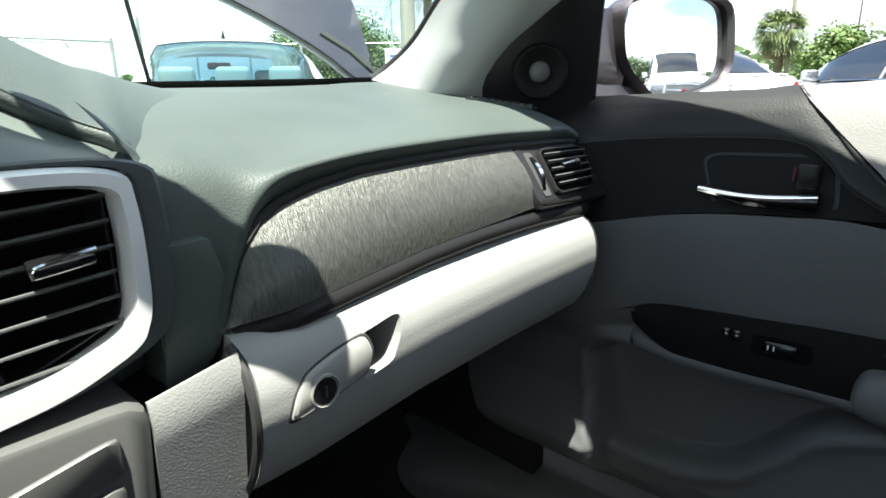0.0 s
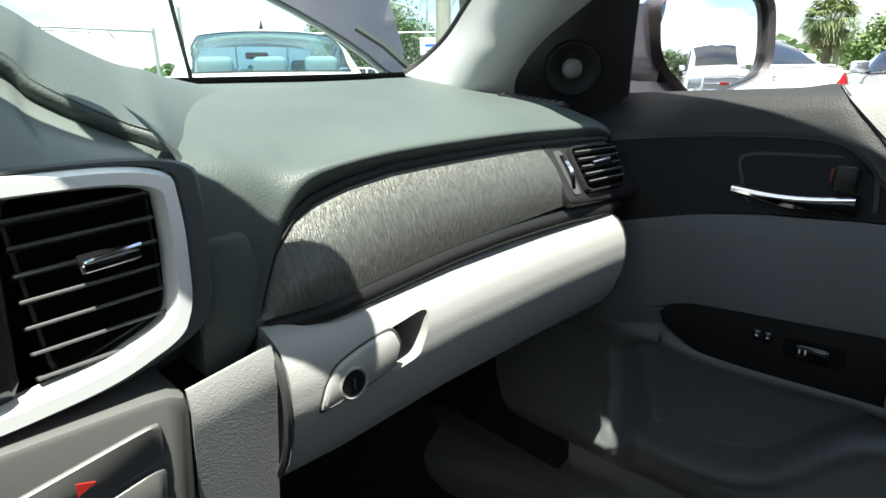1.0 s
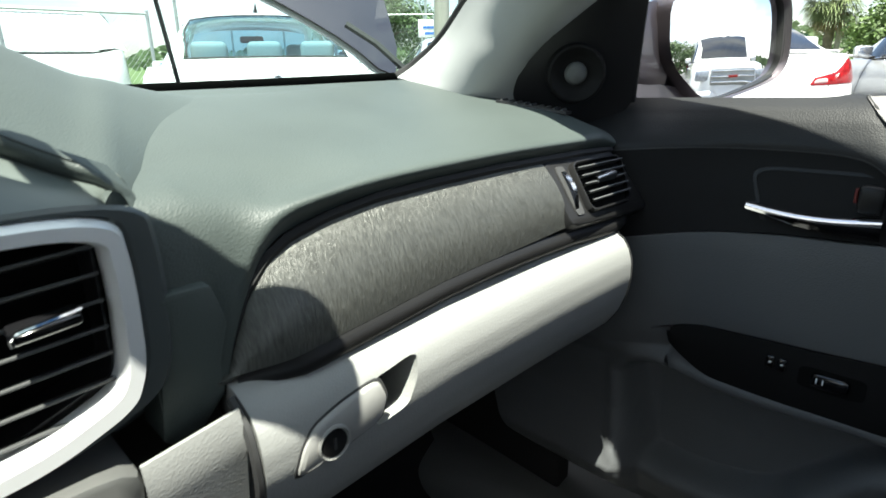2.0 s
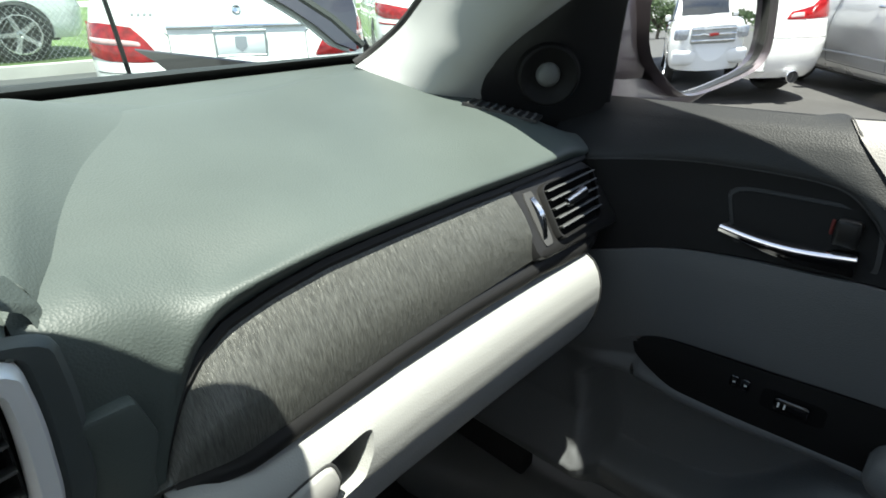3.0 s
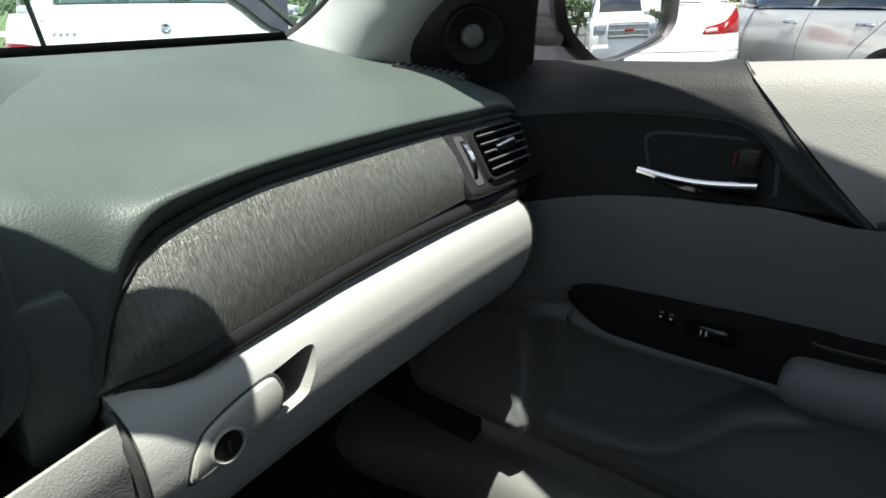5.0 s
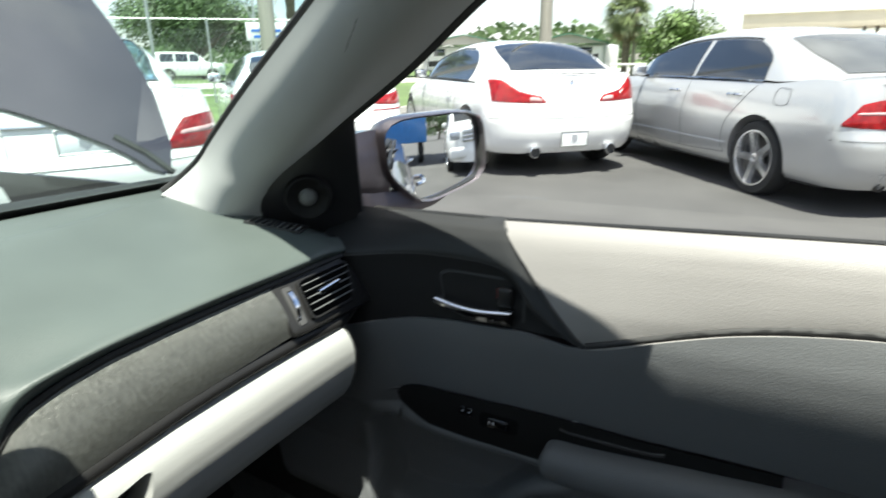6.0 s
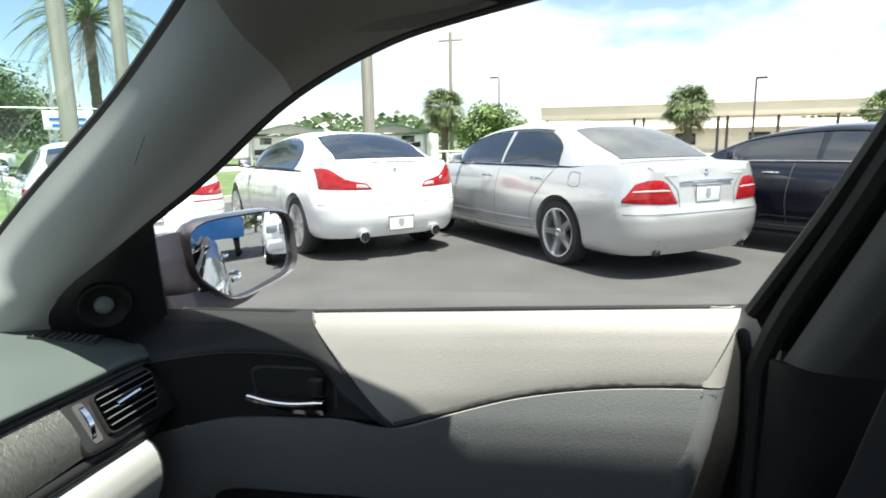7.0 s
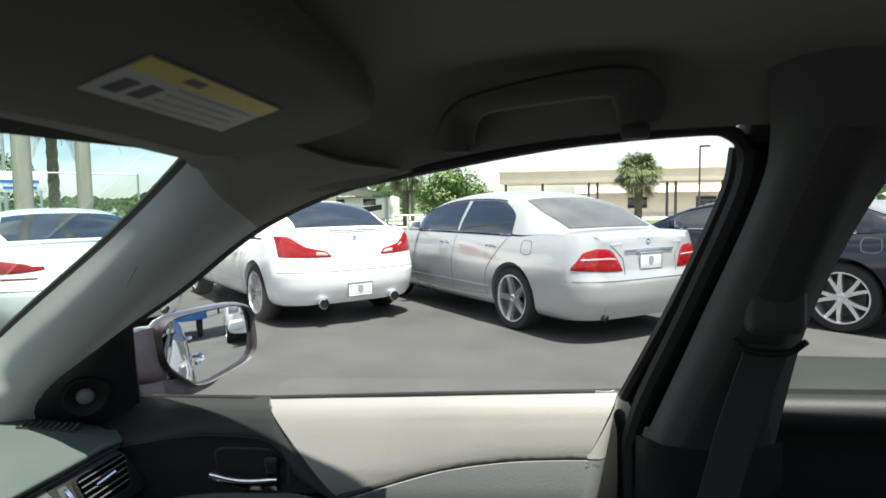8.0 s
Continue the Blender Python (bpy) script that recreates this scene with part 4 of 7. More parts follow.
# ---------------------------------------------------------------- pillars, roof, glass
A_STATIONS = [((0.587, 0.746, 1.024), (0.594, 0.660, 1.008), (0.602, 0.634, 0.998), (0.640, 0.603, 0.994)),
              ((0.607, 0.732, 1.040), (0.594, 0.645, 1.023), (0.603, 0.616, 1.014), (0.641, 0.593, 1.010)),
              ((0.6205, 0.695, 1.071), (0.592, 0.617, 1.055), (0.606, 0.588, 1.042), (0.645, 0.575, 1.037)),
              ((0.602, 0.625, 1.118), (0.590, 0.580, 1.095), (0.608, 0.548, 1.075), (0.651, 0.550, 1.070)),
              ((0.568, 0.505, 1.190), (0.562, 0.465, 1.165), (0.590, 0.435, 1.145), (0.656, 0.452, 1.141)),
              ((0.537, 0.365, 1.275), (0.538, 0.345, 1.245), (0.570, 0.325, 1.222), (0.634, 0.335, 1.208)),
              ((0.508, 0.275, 1.330), (0.515, 0.250, 1.300), (0.545, 0.220, 1.286), (0.606, 0.205, 1.291)),
              ((0.474, 0.195, 1.378), (0.492, 0.160, 1.352), (0.530, 0.125, 1.338), (0.590, 0.085, 1.341)),
              ((0.425, 0.125, 1.412), (0.462, 0.080, 1.392), (0.515, 0.035, 1.374), (0.580, -0.030, 1.366))]
for side in (1, -1):
    pil = thing("front_pillar", "pale grey cloth-covered windscreen pillar trim", "pillar", "windscreen pillars", "structure")
    lines = [spline([(side * a, b, c) for a, b, c in col], 481) for col in zip(*A_STATIONS)]
    cut_at = (420, 405, 390, 366)
    low, high = [], []
    for k in range(31):
        low.append(spline([line[int(round(n * k / 30))] for line, n in zip(lines, cut_at)], 16))
        high.append(spline([line[int(round(n + (480 - n) * k / 30))] for line, n in zip(lines, cut_at)], 16))
    part("pillar_trim", skin(low, 0.004), PILLAR_CLOTH, pil)
    part("upper_trim", skin(high, 0.004), HEADLINER, pil, "grey-brown cloth upper end")
    edge = spline([(side * s[3][0] + side * 0.012, s[3][1], s[3][2] + 0.004) for s in A_STATIONS], 60)
    part("door_seal", tube(edge, 0.011, 8), RUBBER, pil, "black rubber door seal")
    frame_rows = []
    for st, wide in zip(A_STATIONS[3:], (0.098, 0.079, 0.060, 0.045, 0.026, 0.012)):
        ex, ey, ez = st[3][0] + 0.012, st[3][1], st[3][2] + 0.004
        gx = ex + wide
        frame_rows.append([(side * (ex - 0.014), ey + 0.002, ez + 0.004), (side * ex, ey + 0.004, ez), (side * gx, ey + 0.012 + (gx - ex) * 0.80, ez + 0.006), (side * (gx - 0.004), ey + 0.05 + (gx - ex) * 0.8, ez + 0.035), (side * (ex - 0.02), ey + 0.07, ez + 0.045)])
    part("door_frame", loft(frame_rows, 24, 12, 0.005), SATIN_BLACK, pil, "black door window frame")
    part("glass_edge", tube(spline([(side * (s[0][0] + 0.006), s[0][1] + 0.010, s[0][2] + 0.004) for s in A_STATIONS], 40), 0.0055, 8), RUBBER, pil, "black windscreen edge")
    part("trim_seam", tube(high[0], 0.0012, 6), SEAM, pil)
bm = tube(spline([(0.5225, 0.310, 1.2520), (0.5275, 0.3195, 1.242), (0.5315, 0.329, 1.232), (0.536, 0.338, 1.222)], 10), [0.0002, 0.0005, 0.0003, 0.0006, 0.0002, 0.0005, 0.0003, 0.0005, 0.0003, 0.0002], 5)
solid("scuff_mark", bm, INK, "thin dark scuff on the pillar cloth", "scuff")


def rail_z(y):
    return along(y, [-2.1, -1.6, -1.0, -0.5, -0.352, -0.209, -0.064, 0.069, 0.14], [1.24, 1.31, 1.380, 1.402, 1.403, 1.397, 1.376, 1.345, 1.320])


rows = []
for y in (0.19, 0.15, 0.10, 0.02, -0.06, -0.2, -0.35, -0.5, -0.8, -1.2, -1.6):
    e, top = rail_z(min(y, 0.14)), 1.490 - 0.085 * smooth((y + 0.12) / 0.3) - 0.16 * smooth((-1.2 - y) / 0.9)
    we = along(y, [-2.05, -0.4, -0.2, 0.07, 0.14, 0.19], [0.56, 0.560, 0.566, 0.582, 0.510, 0.465])
    e = max(e, along(y, [0.02, 0.06, 0.10, 0.15, 0.19], [1.30, 1.336, 1.350, 1.364, 1.376]))
    kb = smooth((0.10 - y) / 0.18)
    sx, sz = we - 0.035 + 0.019 * kb, e + 0.02 + (0.45 * (top - e) - 0.02) * kb
    rows.append([(s * x, y, z) for s, x, z in [(-1, we, e), (-1, sx, sz), (-1, 0.455 + 0.037 * kb, max(e + 0.01, top - 0.020)), (-1, 0.25, top - 0.006), (1, 0, top), (1, 0.25, top - 0.006), (1, 0.455 + 0.037 * kb, max(e + 0.01, top - 0.020)), (1, sx, sz), (1, we, e)]])
solid("headliner", loft(rows, 60, 48, 0.012), HEADLINER, "grey-brown cloth headliner over the cabin", "ceiling", "structure")
for side in (1, -1):
    bm = tube(spline([(side * 0.608, 0.125, 1.329), (side * 0.601, 0.07, 1.348), (side * 0.582, -0.064, 1.371), (side * 0.571, -0.209, 1.392), (side * 0.568, -0.345, 1.4005), (side * 0.571, -0.383, 1.396), (side * 0.577, -0.402, 1.372), (side * 0.590, -0.400, 1.325)], 50), 0.009, 8)
    solid("window_seal", bm, RUBBER, "black rubber seal round the door opening", "seal", "structure", "window seals")

visor = thing("sun_visor", "grey-brown cloth sun visor folded up against the headliner", "sun visor")
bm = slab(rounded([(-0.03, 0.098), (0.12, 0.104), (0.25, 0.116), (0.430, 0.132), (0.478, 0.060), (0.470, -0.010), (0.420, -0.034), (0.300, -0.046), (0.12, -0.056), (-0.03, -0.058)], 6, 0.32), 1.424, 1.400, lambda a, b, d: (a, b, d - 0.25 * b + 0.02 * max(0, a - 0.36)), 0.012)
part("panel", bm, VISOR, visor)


def on_visor(a, b, d):
    return (a, b, 1.3995 - d - 0.25 * b)


lab = part("warning_label", slab([(0.158, 0.053), (0.152, 0.003), (0.308, 0.010), (0.318, 0.066)], 0.0, 0.0008, on_visor), LABEL_WHITE, visor, "white and yellow warning label")
part("label_heading", slab([(0.154, 0.019), (0.152, 0.003), (0.308, 0.010), (0.311, 0.027)], 0.0008, 0.0012, on_visor), LABEL_YELLOW, lab, "yellow heading band")
for a in (0.166, 0.186):
    part("pictogram", slab([(a, 0.046), (a + 0.013, 0.047), (a + 0.013, 0.030), (a, 0.029)], 0.0008, 0.0012, on_visor), INK, lab)
part("heading_mark", slab([(0.196, 0.016), (0.214, 0.017), (0.214, 0.010), (0.196, 0.009)], 0.0012, 0.0015, on_visor), INK, lab)
for k in range(4):
    part("print_bar", slab([(0.208, 0.0255 + 0.0085 * k), (0.300 - 0.01 * (k % 2), 0.0300 + 0.0085 * k), (0.300 - 0.01 * (k % 2), 0.0320 + 0.0085 * k), (0.208, 0.0275 + 0.0085 * k)], 0.0008, 0.0012, on_visor), GREY_PLASTIC, lab)

grab = thing("grab_handle", "dark grey plastic grab handle above the door window", "grab handle")
arch = [(-0.063, 1.3835), (-0.111, 1.3865), (-0.1125, 1.400), (-0.1165, 1.4120), (-0.130, 1.4205), (-0.185, 1.4265), (-0.2480, 1.4310), (-0.2565, 1.4270), (-0.2600, 1.4150), (-0.2615, 1.4030), (-0.304, 1.4060), (-0.3100, 1.4200), (-0.3080, 1.4420), (-0.2960, 1.4570), (-0.270, 1.4640), (-0.235, 1.4640), (-0.175, 1.4560), (-0.118, 1.4440), (-0.090, 1.4340), (-0.0740, 1.4180), (-0.0660, 1.4000)]
outer, inner = arch[10:] + arch[:1], arch[1:10]


def grab_at(y, z, d):
    """d: out of the headliner, into the cabin."""
    x = 0.545 - 0.060 * (z - 1.385) / 0.08 - d
    k = (x + 0.12) / 0.65
    return (x, -0.198 + (y + 0.198) * k, 1.32 + (z - 1.32) * k)


o, n_in = spline([(*p, 0) for p in outer], 40), spline([(*p, 0) for p in reversed(inner)], 40)
rows = []
for a, b in zip(o, n_in):
    a2, b2 = a.lerp(b, 0.10), b.lerp(a, 0.10)
    bow = 0.020 + 0.012 * math.sin(math.pi * min(1.0, max(0.0, (-0.063 - a.x) / 0.245)))
    rows.append([grab_at(a.x, a.y, 0.0), grab_at(a.x, a.y, bow * 0.75), grab_at(a2.x, a2.y, bow), grab_at(b2.x, b2.y, bow), grab_at(b.x, b.y, bow * 0.75), grab_at(b.x, b.y, 0.0)])
part("grip", skin(rows, 0, loop=True), HEAD_DARK, grab, "curved grip", sharp=50)
for y in (-0.087, -0.283):
    part("mount", box(0.02, 0.030, 0.018, (0.552, y, 1.394 - 0.05 * (y + 0.2)), 0.006), HEAD_DARK, grab)

# windscreen, black border and cowl
def screen(x, s, out=0.012):
    """A point of the windscreen: s runs from its foot to its top edge."""
    foot = 0.815 + 0.055 * (1 - (x / 0.68) ** 2)
    y = foot - 0.655 * s - 0.02 * math.sin(math.pi * s) * -1
    return Vector((x, y + out * 0.5, 1.010 + 0.385 * s - 0.02 * (1 - (x / 0.68) ** 2) * 0.3 + out))


windscreen = thing("windscreen", "raked clear windscreen with a black printed border", "windscreen", kind="structure")
pane = part("pane", skin([[screen(w * (0.70 - 0.17 * s), s) for w in np.linspace(-1, 1, 24)] for s in np.linspace(-0.04, 1.02, 16)]), WINDSCREEN, windscreen, sharp=80)
pane.visible_shadow = False
part("lower_border", skin([[screen(w * (0.70 - 0.17 * s), s, 0.006) for w in np.linspace(-1, 1, 30)] for s in (-0.05, 0.0, 0.043)]), RUBBER, windscreen, "black printed border", sharp=80)
part("top_border", skin([[screen(w * (0.70 - 0.17 * s), s, 0.006) for w in np.linspace(-1, 1, 30)] for s in (0.965, 1.0, 1.03)]), RUBBER, windscreen, "black printed border", sharp=80)
solid("cowl_panel", loft([[(x, 0.885 + 0.05 * (1 - (x / 0.7) ** 2) + dy, 1.012 + dz) for dy, dz in ((-0.055, 0.002), (-0.02, 0.008), (0.03, 0.004), (0.09, -0.03))] for x in (-0.74, -0.4, 0, 0.4, 0.74)], 30, 10, 0.006), RUBBER, "black plastic cowl at the foot of the windscreen", "cowl")
rod = thing("hood_prop_rod", "thin black rod propping the raised hood open", "prop rod")
part("rod", tube(spline([(0.580, 1.400, 0.800), (0.566, 1.432, 1.02), (0.552, 1.475, 1.25), (0.514, 1.566, 1.842)], 14), 0.0048, 8), RUBBER, rod)

# out of view; added, turned and sized so that its shadow falls on the dash
rear_view = thing("unseen_rear_view_mirror", "unseen black rear-view mirror added to shade the dash", "car mirror", at=(0.096, 0.410, 1.205))
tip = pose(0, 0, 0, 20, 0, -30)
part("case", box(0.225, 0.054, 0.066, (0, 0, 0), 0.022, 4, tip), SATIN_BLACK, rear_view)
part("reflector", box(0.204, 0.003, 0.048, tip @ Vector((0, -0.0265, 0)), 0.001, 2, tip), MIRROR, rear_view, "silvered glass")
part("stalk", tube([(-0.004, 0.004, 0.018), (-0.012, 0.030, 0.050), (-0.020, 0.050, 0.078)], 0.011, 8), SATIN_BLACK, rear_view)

# the car's own hood, standing raised
hood = thing("car_hood", "raised car hood with a pale underside, hinged at the windscreen", "car hood", at=(0.02, 0.848, 1.052))
HA = radians(50)


def hood_at(x, d, n):
    """d: along the hood from its hinge line; n: out of its upper face."""
    return (x, d * math.cos(HA) - n * math.sin(HA), d * math.sin(HA) + n * math.cos(HA))


def hood_foot(x):
    return along(abs(x), [0, 0.2, 0.35, 0.48, 0.55, 0.60, 0.66, 0.70, 0.72], [0.255, 0.235, 0.190, 0.140, 0.098, 0.066, 0.022, 0.010, 0.03])


for nm, n0, mat, inset in (("outer_skin", 0.0, EGO_PAINT, 0.0), ("inner_skin", -0.012, EGO_UNDER, 0.006)):
    rows = []
    for j in range(16):
        v = j / 15
        row = []
        for i in range(37):
            w = -1 + i / 18
            d0, d1 = hood_foot(w * 0.70) + inset, 1.05 - 0.22 * abs(w) ** 2.5
            x = w * (along(d0 + (d1 - d0) * v, [0.0, 0.02, 0.06, 0.17, 0.30, 0.40, 0.60, 1.05], [0.685, 0.695, 0.718, 0.741, 0.741, 0.726, 0.690, 0.610]) - inset)
            rib = 0.006 * math.sin(w * 9.0) * math.sin(math.pi * v) if mat is EGO_UNDER else 0.0
            row.append(hood_at(x, d0 + (d1 - d0) * v, n0 + 0.05 * (1 - w * w) - 0.055 + 0.03 * math.sin(math.pi * v) + rib))
        rows.append(row)
    part(nm, skin(rows, 0.003), mat, hood, "plum painted skin" if mat is EGO_PAINT else "pale grey underside")
for s in (1, -1):
    part("hinge", tube([(s * 0.655, -0.01, -0.015), (s * 0.630, 0.02, 0.020), (s * 0.600, 0.052, 0.048)], 0.0055, 6), RUBBER, hood, "black hinge arm")

# centre pillar, belt and rear door
bp = thing("centre_pillar", "grey upper and black lower centre pillar trim", "pillar", kind="structure")
B_ROWS = [((0.522, -0.404, 1.462), (0.492, -0.440, 1.466), (0.492, -0.490, 1.466), (0.522, -0.560, 1.462)),
          ((0.545, -0.418, 1.385), (0.512, -0.440, 1.388), (0.512, -0.490, 1.388), (0.545, -0.560, 1.385)),
          ((0.556, -0.410, 1.325), (0.530, -0.425, 1.325), (0.530, -0.475, 1.325), (0.560, -0.518, 1.325)),
          ((0.618, -0.370, 1.180), (0.592, -0.392, 1.180), (0.592, -0.448, 1.180), (0.625, -0.484, 1.180)),
          ((0.700, -0.322, 1.004), (0.676, -0.345, 1.004), (0.676, -0.425, 1.004), (0.700, -0.478, 1.004))]
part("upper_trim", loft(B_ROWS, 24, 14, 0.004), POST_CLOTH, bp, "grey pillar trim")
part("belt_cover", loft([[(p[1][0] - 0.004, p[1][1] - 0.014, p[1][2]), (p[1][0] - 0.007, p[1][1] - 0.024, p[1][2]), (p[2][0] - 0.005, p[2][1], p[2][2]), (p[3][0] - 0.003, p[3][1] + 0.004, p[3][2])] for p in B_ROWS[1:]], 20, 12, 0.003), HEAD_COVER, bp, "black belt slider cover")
part("lower_trim", loft([[(a + 0.004, b + 0.012 * k, c) for k, (a, b, c) in zip((1, 0.5, -0.5, -1), r)] for r in (B_ROWS[4], tuple((p[0] + 0.012, p[1], 0.80) for p in B_ROWS[4]), tuple((p[0] + 0.012, p[1], 0.36) for p in B_ROWS[4]))], 14, 14, 0.004), PLASTIC_BLACK, bp, "black lower trim")
part("front_seal", tube(spline([(0.578, -0.408, 1.376), (0.588, -0.401, 1.325), (0.640, -0.360, 1.19), (0.716, -0.310, 1.02), (0.728, -0.303, 0.90), (0.728, -0.303, 0.40)], 30), 0.013, 8), RUBBER, bp, "black door seal")
part("window_frame", tube(spline([(0.590, -0.398, 1.380), (0.602, -0.390, 1.325), (0.655, -0.346, 1.19), (0.738, -0.296, 1.045)], 30), 0.010, 8), SATIN_BLACK, bp, "black window frame")
part("frame_filler", skin([spline([(0.590, -0.398, 1.392), (0.602, -0.390, 1.325), (0.655, -0.346, 1.19), (0.738, -0.296, 1.045)], 24), spline([(0.600, -0.416, 1.392), (0.606, -0.408, 1.325), (0.668, -0.368, 1.19), (0.745, -0.320, 1.0)], 24), spline([(0.585, -0.53, 1.385), (0.604, -0.50, 1.325), (0.660, -0.470, 1.19), (0.735, -0.47, 1.0)], 24)]), RUBBER, bp, "black frame behind the trim")
part("corner_filler", box(0.05, 0.09, 0.05, (0.590, -0.446, 1.405), 0.012), RUBBER, bp, "black seal corner")
part("slide_slot", tube([(0.588, -0.412, 1.215), (0.630, -0.395, 1.110)], 0.0045, 6), INK, bp)
belt = thing("seat_belt", "dark grey seat belt hanging from its pillar anchor", "seat belt")
part("anchor", box(0.026, 0.062, 0.060, (0.580, -0.436, 1.203), 0.0125, 4), HEAD_DARK, belt, "rounded dark anchor cover")
part("anchor_ring", tube(spline([(0.562, -0.462, 1.170), (0.556, -0.440, 1.158), (0.560, -0.405, 1.158), (0.566, -0.392, 1.172)], 14), 0.0036, 8), SATIN_BLACK, belt)
run = spline([(0.560, -0.425, 1.165), (0.590, -0.405, 1.06), (0.618, -0.385, 0.93), (0.625, -0.360, 0.80), (0.625, -0.350, 0.55)], 24)
part("webbing", skin([[p + Vector((0.004, w, 0.1 * w)) for w in (-0.022, -0.01, 0.01, 0.022)] for p in run], 0.0015), BELT, belt, "dark grey webbing")
part("belt_guide", tube(spline([(0.600, -0.322, 0.842), (0.585, -0.335, 0.852), (0.580, -0.360, 0.852), (0.590, -0.390, 0.842), (0.61, -0.395, 0.83)], 16), 0.008, 8), GREY_PLASTIC, belt, "grey plastic guide loop")
rear = thing("rear_door", "black and grey rear car door trim", "car door", at=(0.72, -0.9, 0.7))
bm = skin([[(door_x(y, z) - 0.72 + 0.004, y + 0.9, z - 0.7) for z in np.linspace(sill_z(y) + 0.003, 0.36, 26)] for y in np.linspace(-0.470, -1.45, 30)], 0.006)
part("trim_panel", bm, INSERT, rear, "black grained trim")
bm = skin([[(door_x(y, sill_z(y)) - 0.72 - 0.020 + 0.026 * math.cos(a), y + 0.9, sill_z(y) - 0.7 - 0.020 + 0.026 * math.sin(a)) for a in np.linspace(-0.2, 3.9, 16)] for y in np.linspace(-0.470, -1.45, 24)], 0.002)
part("sill_roll", bm, PAD_BLACK, rear, "black padded top roll")
part("armrest", box(0.05, 0.40, 0.05, (-0.04, -0.05, 0.05), 0.018, 3), DOOR_GREY, rear, "grey armrest")
bm = skin([[(x - 0.72, y + 0.9, rail_z(y) + dz - 0.7) for x, dz in ((0.566, 0.012), (0.590, 0.004), (0.628, -0.012), (0.650, -0.034))] for y in np.linspace(-0.44, -1.45, 20)], 0.006)
part("upper_frame", bm, SATIN_BLACK, rear, "black upper window frame")
seat = thing("front_seat", "light grey leather front passenger seat", "car seat", at=(0.37, -0.45, 0.30))
part("cushion", loft([[(x, 0.46, 0.20 + dz), (x, 0.42, 0.245 + dz), (x, 0.1, 0.24 + dz), (x, -0.15, 0.20 + dz)] for x, dz in ((-0.25, -0.03), (-0.20, 0.03), (0.0, 0.0), (0.20, 0.03), (0.25, -0.03))], 20, 16, 0.08), SEAT_CLOTH, seat)
part("backrest", box(0.46, 0.15, 0.62, (-0.045, -0.17, 0.385), 0.065, 5), SEAT_CLOTH, seat)
part("headrest", box(0.24, 0.10, 0.17, (-0.03, -0.20, 0.93), 0.045, 4), SEAT_CLOTH, seat)
for s in (-0.06, 0.06):
    part("headrest_post", tube([(s - 0.03, -0.14, 0.74), (s - 0.03, -0.19, 0.90)], 0.006, 8), CHROME, seat)
solid("driver_side_trim", skin([[(-door_x(y, z), y, z) for z in np.linspace(sill_z(y), 0.34, 24)] for y in np.linspace(0.75, -2.0, 30)], 0.02), DOOR_VINYL, "grey trim along the driver's side", "wall", "structure")

# side glass and the outer body of the car
def side_pane(y, s, out=0.0):
    top = rail_z(min(0.14, y))
    z0 = sill_z(y) - 0.01
    z = z0 + (top + 0.01 - z0) * s
    return (0.775 - 0.472 * (z - 1.0) + out, y, z)


body = thing("own_car_body", "dark plum metallic outer side of the car", "car body", at=(0.85, -0.6, 0.7))
BM = Matrix.Translation((-0.85, 0.6, -0.7))


def on_body(name, bm, mat, label="", sharp=38, parent=None):
    bmesh.ops.transform(bm, matrix=BM, verts=bm.verts)
    return part(name, bm, mat, parent or body, label, sharp)


def flank_x(y, z):
    return along(z, [0.22, 0.30, 0.50, 0.70, 0.82, 0.92, 0.975], [0.82, 0.885, 0.915, 0.920, 0.910, 0.880, 0.805]) - 0.10 * smooth((y - 0.7) / 1.2) ** 2 - 0.12 * smooth((-2.0 - y) / 0.8) ** 2


for nm, y0, y1 in (("front_door_skin", 0.62, -0.395), ("rear_door_skin", -0.402, -1.42), ("quarter_panel", -1.427, -2.75), ("front_wing", 1.75, 0.627)):
    for sd in (1, -1):
        on_body(nm, skin([[(sd * flank_x(y, z), y, z + (sill_z(y) - 1.005) * smooth((z - 0.7) / 0.3)) for z in np.linspace(0.24, 0.975, 22)] for y in np.linspace(y0, y1, 14)], 0.004), EGO_PAINT, "plum painted panel")
on_body("belt_moulding", tube([(0.790, y, sill_z(y) - 0.012) for y in np.linspace(0.55, -1.5, 30)], 0.007, 8), SATIN_BLACK, "black belt moulding")
for y in (-0.27, -1.28):
    on_body("door_handle", tube(spline([(0.905, y + 0.10, 0.90), (0.938, y + 0.07, 0.905), (0.940, y - 0.05, 0.905), (0.905, y - 0.09, 0.90)], 16), 0.011, 8), CHROME, "chrome outer handle")
glass_front = on_body("door_glass", skin([[side_pane(y, s) for s in np.linspace(0, 1, 8)] for y in np.linspace(0.50, -0.40, 20)]), SIDE_GLASS, "clear side window", 80)
glass_front.visible_shadow = False
TINTED = pane_material("tinted_side_glass", (0.42, 0.47, 0.45))
glass_rear = on_body("rear_door_glass", skin([[side_pane(y, s) for s in np.linspace(0, 0.20, 5)] for y in np.linspace(-0.46, -1.30, 20)]), TINTED, "tinted rear side window wound most of the way down", 80)
glass_rear.visible_shadow = False
on_body("roof_skin", loft([[(x, y, z) for x, z in ((-0.586, rail_z(y) + 0.016), (-0.48, 1.505 - dz), (0, 1.525 - dz), (0.48, 1.505 - dz), (0.586, rail_z(y) + 0.016))] for y, dz in ((0.14, 0.10), (0.02, 0.055), (-0.12, 0.012), (-0.6, 0.0), (-1.2, 0.03), (-1.62, 0.09))], 30, 26, 0.004), EGO_PAINT, "plum roof")
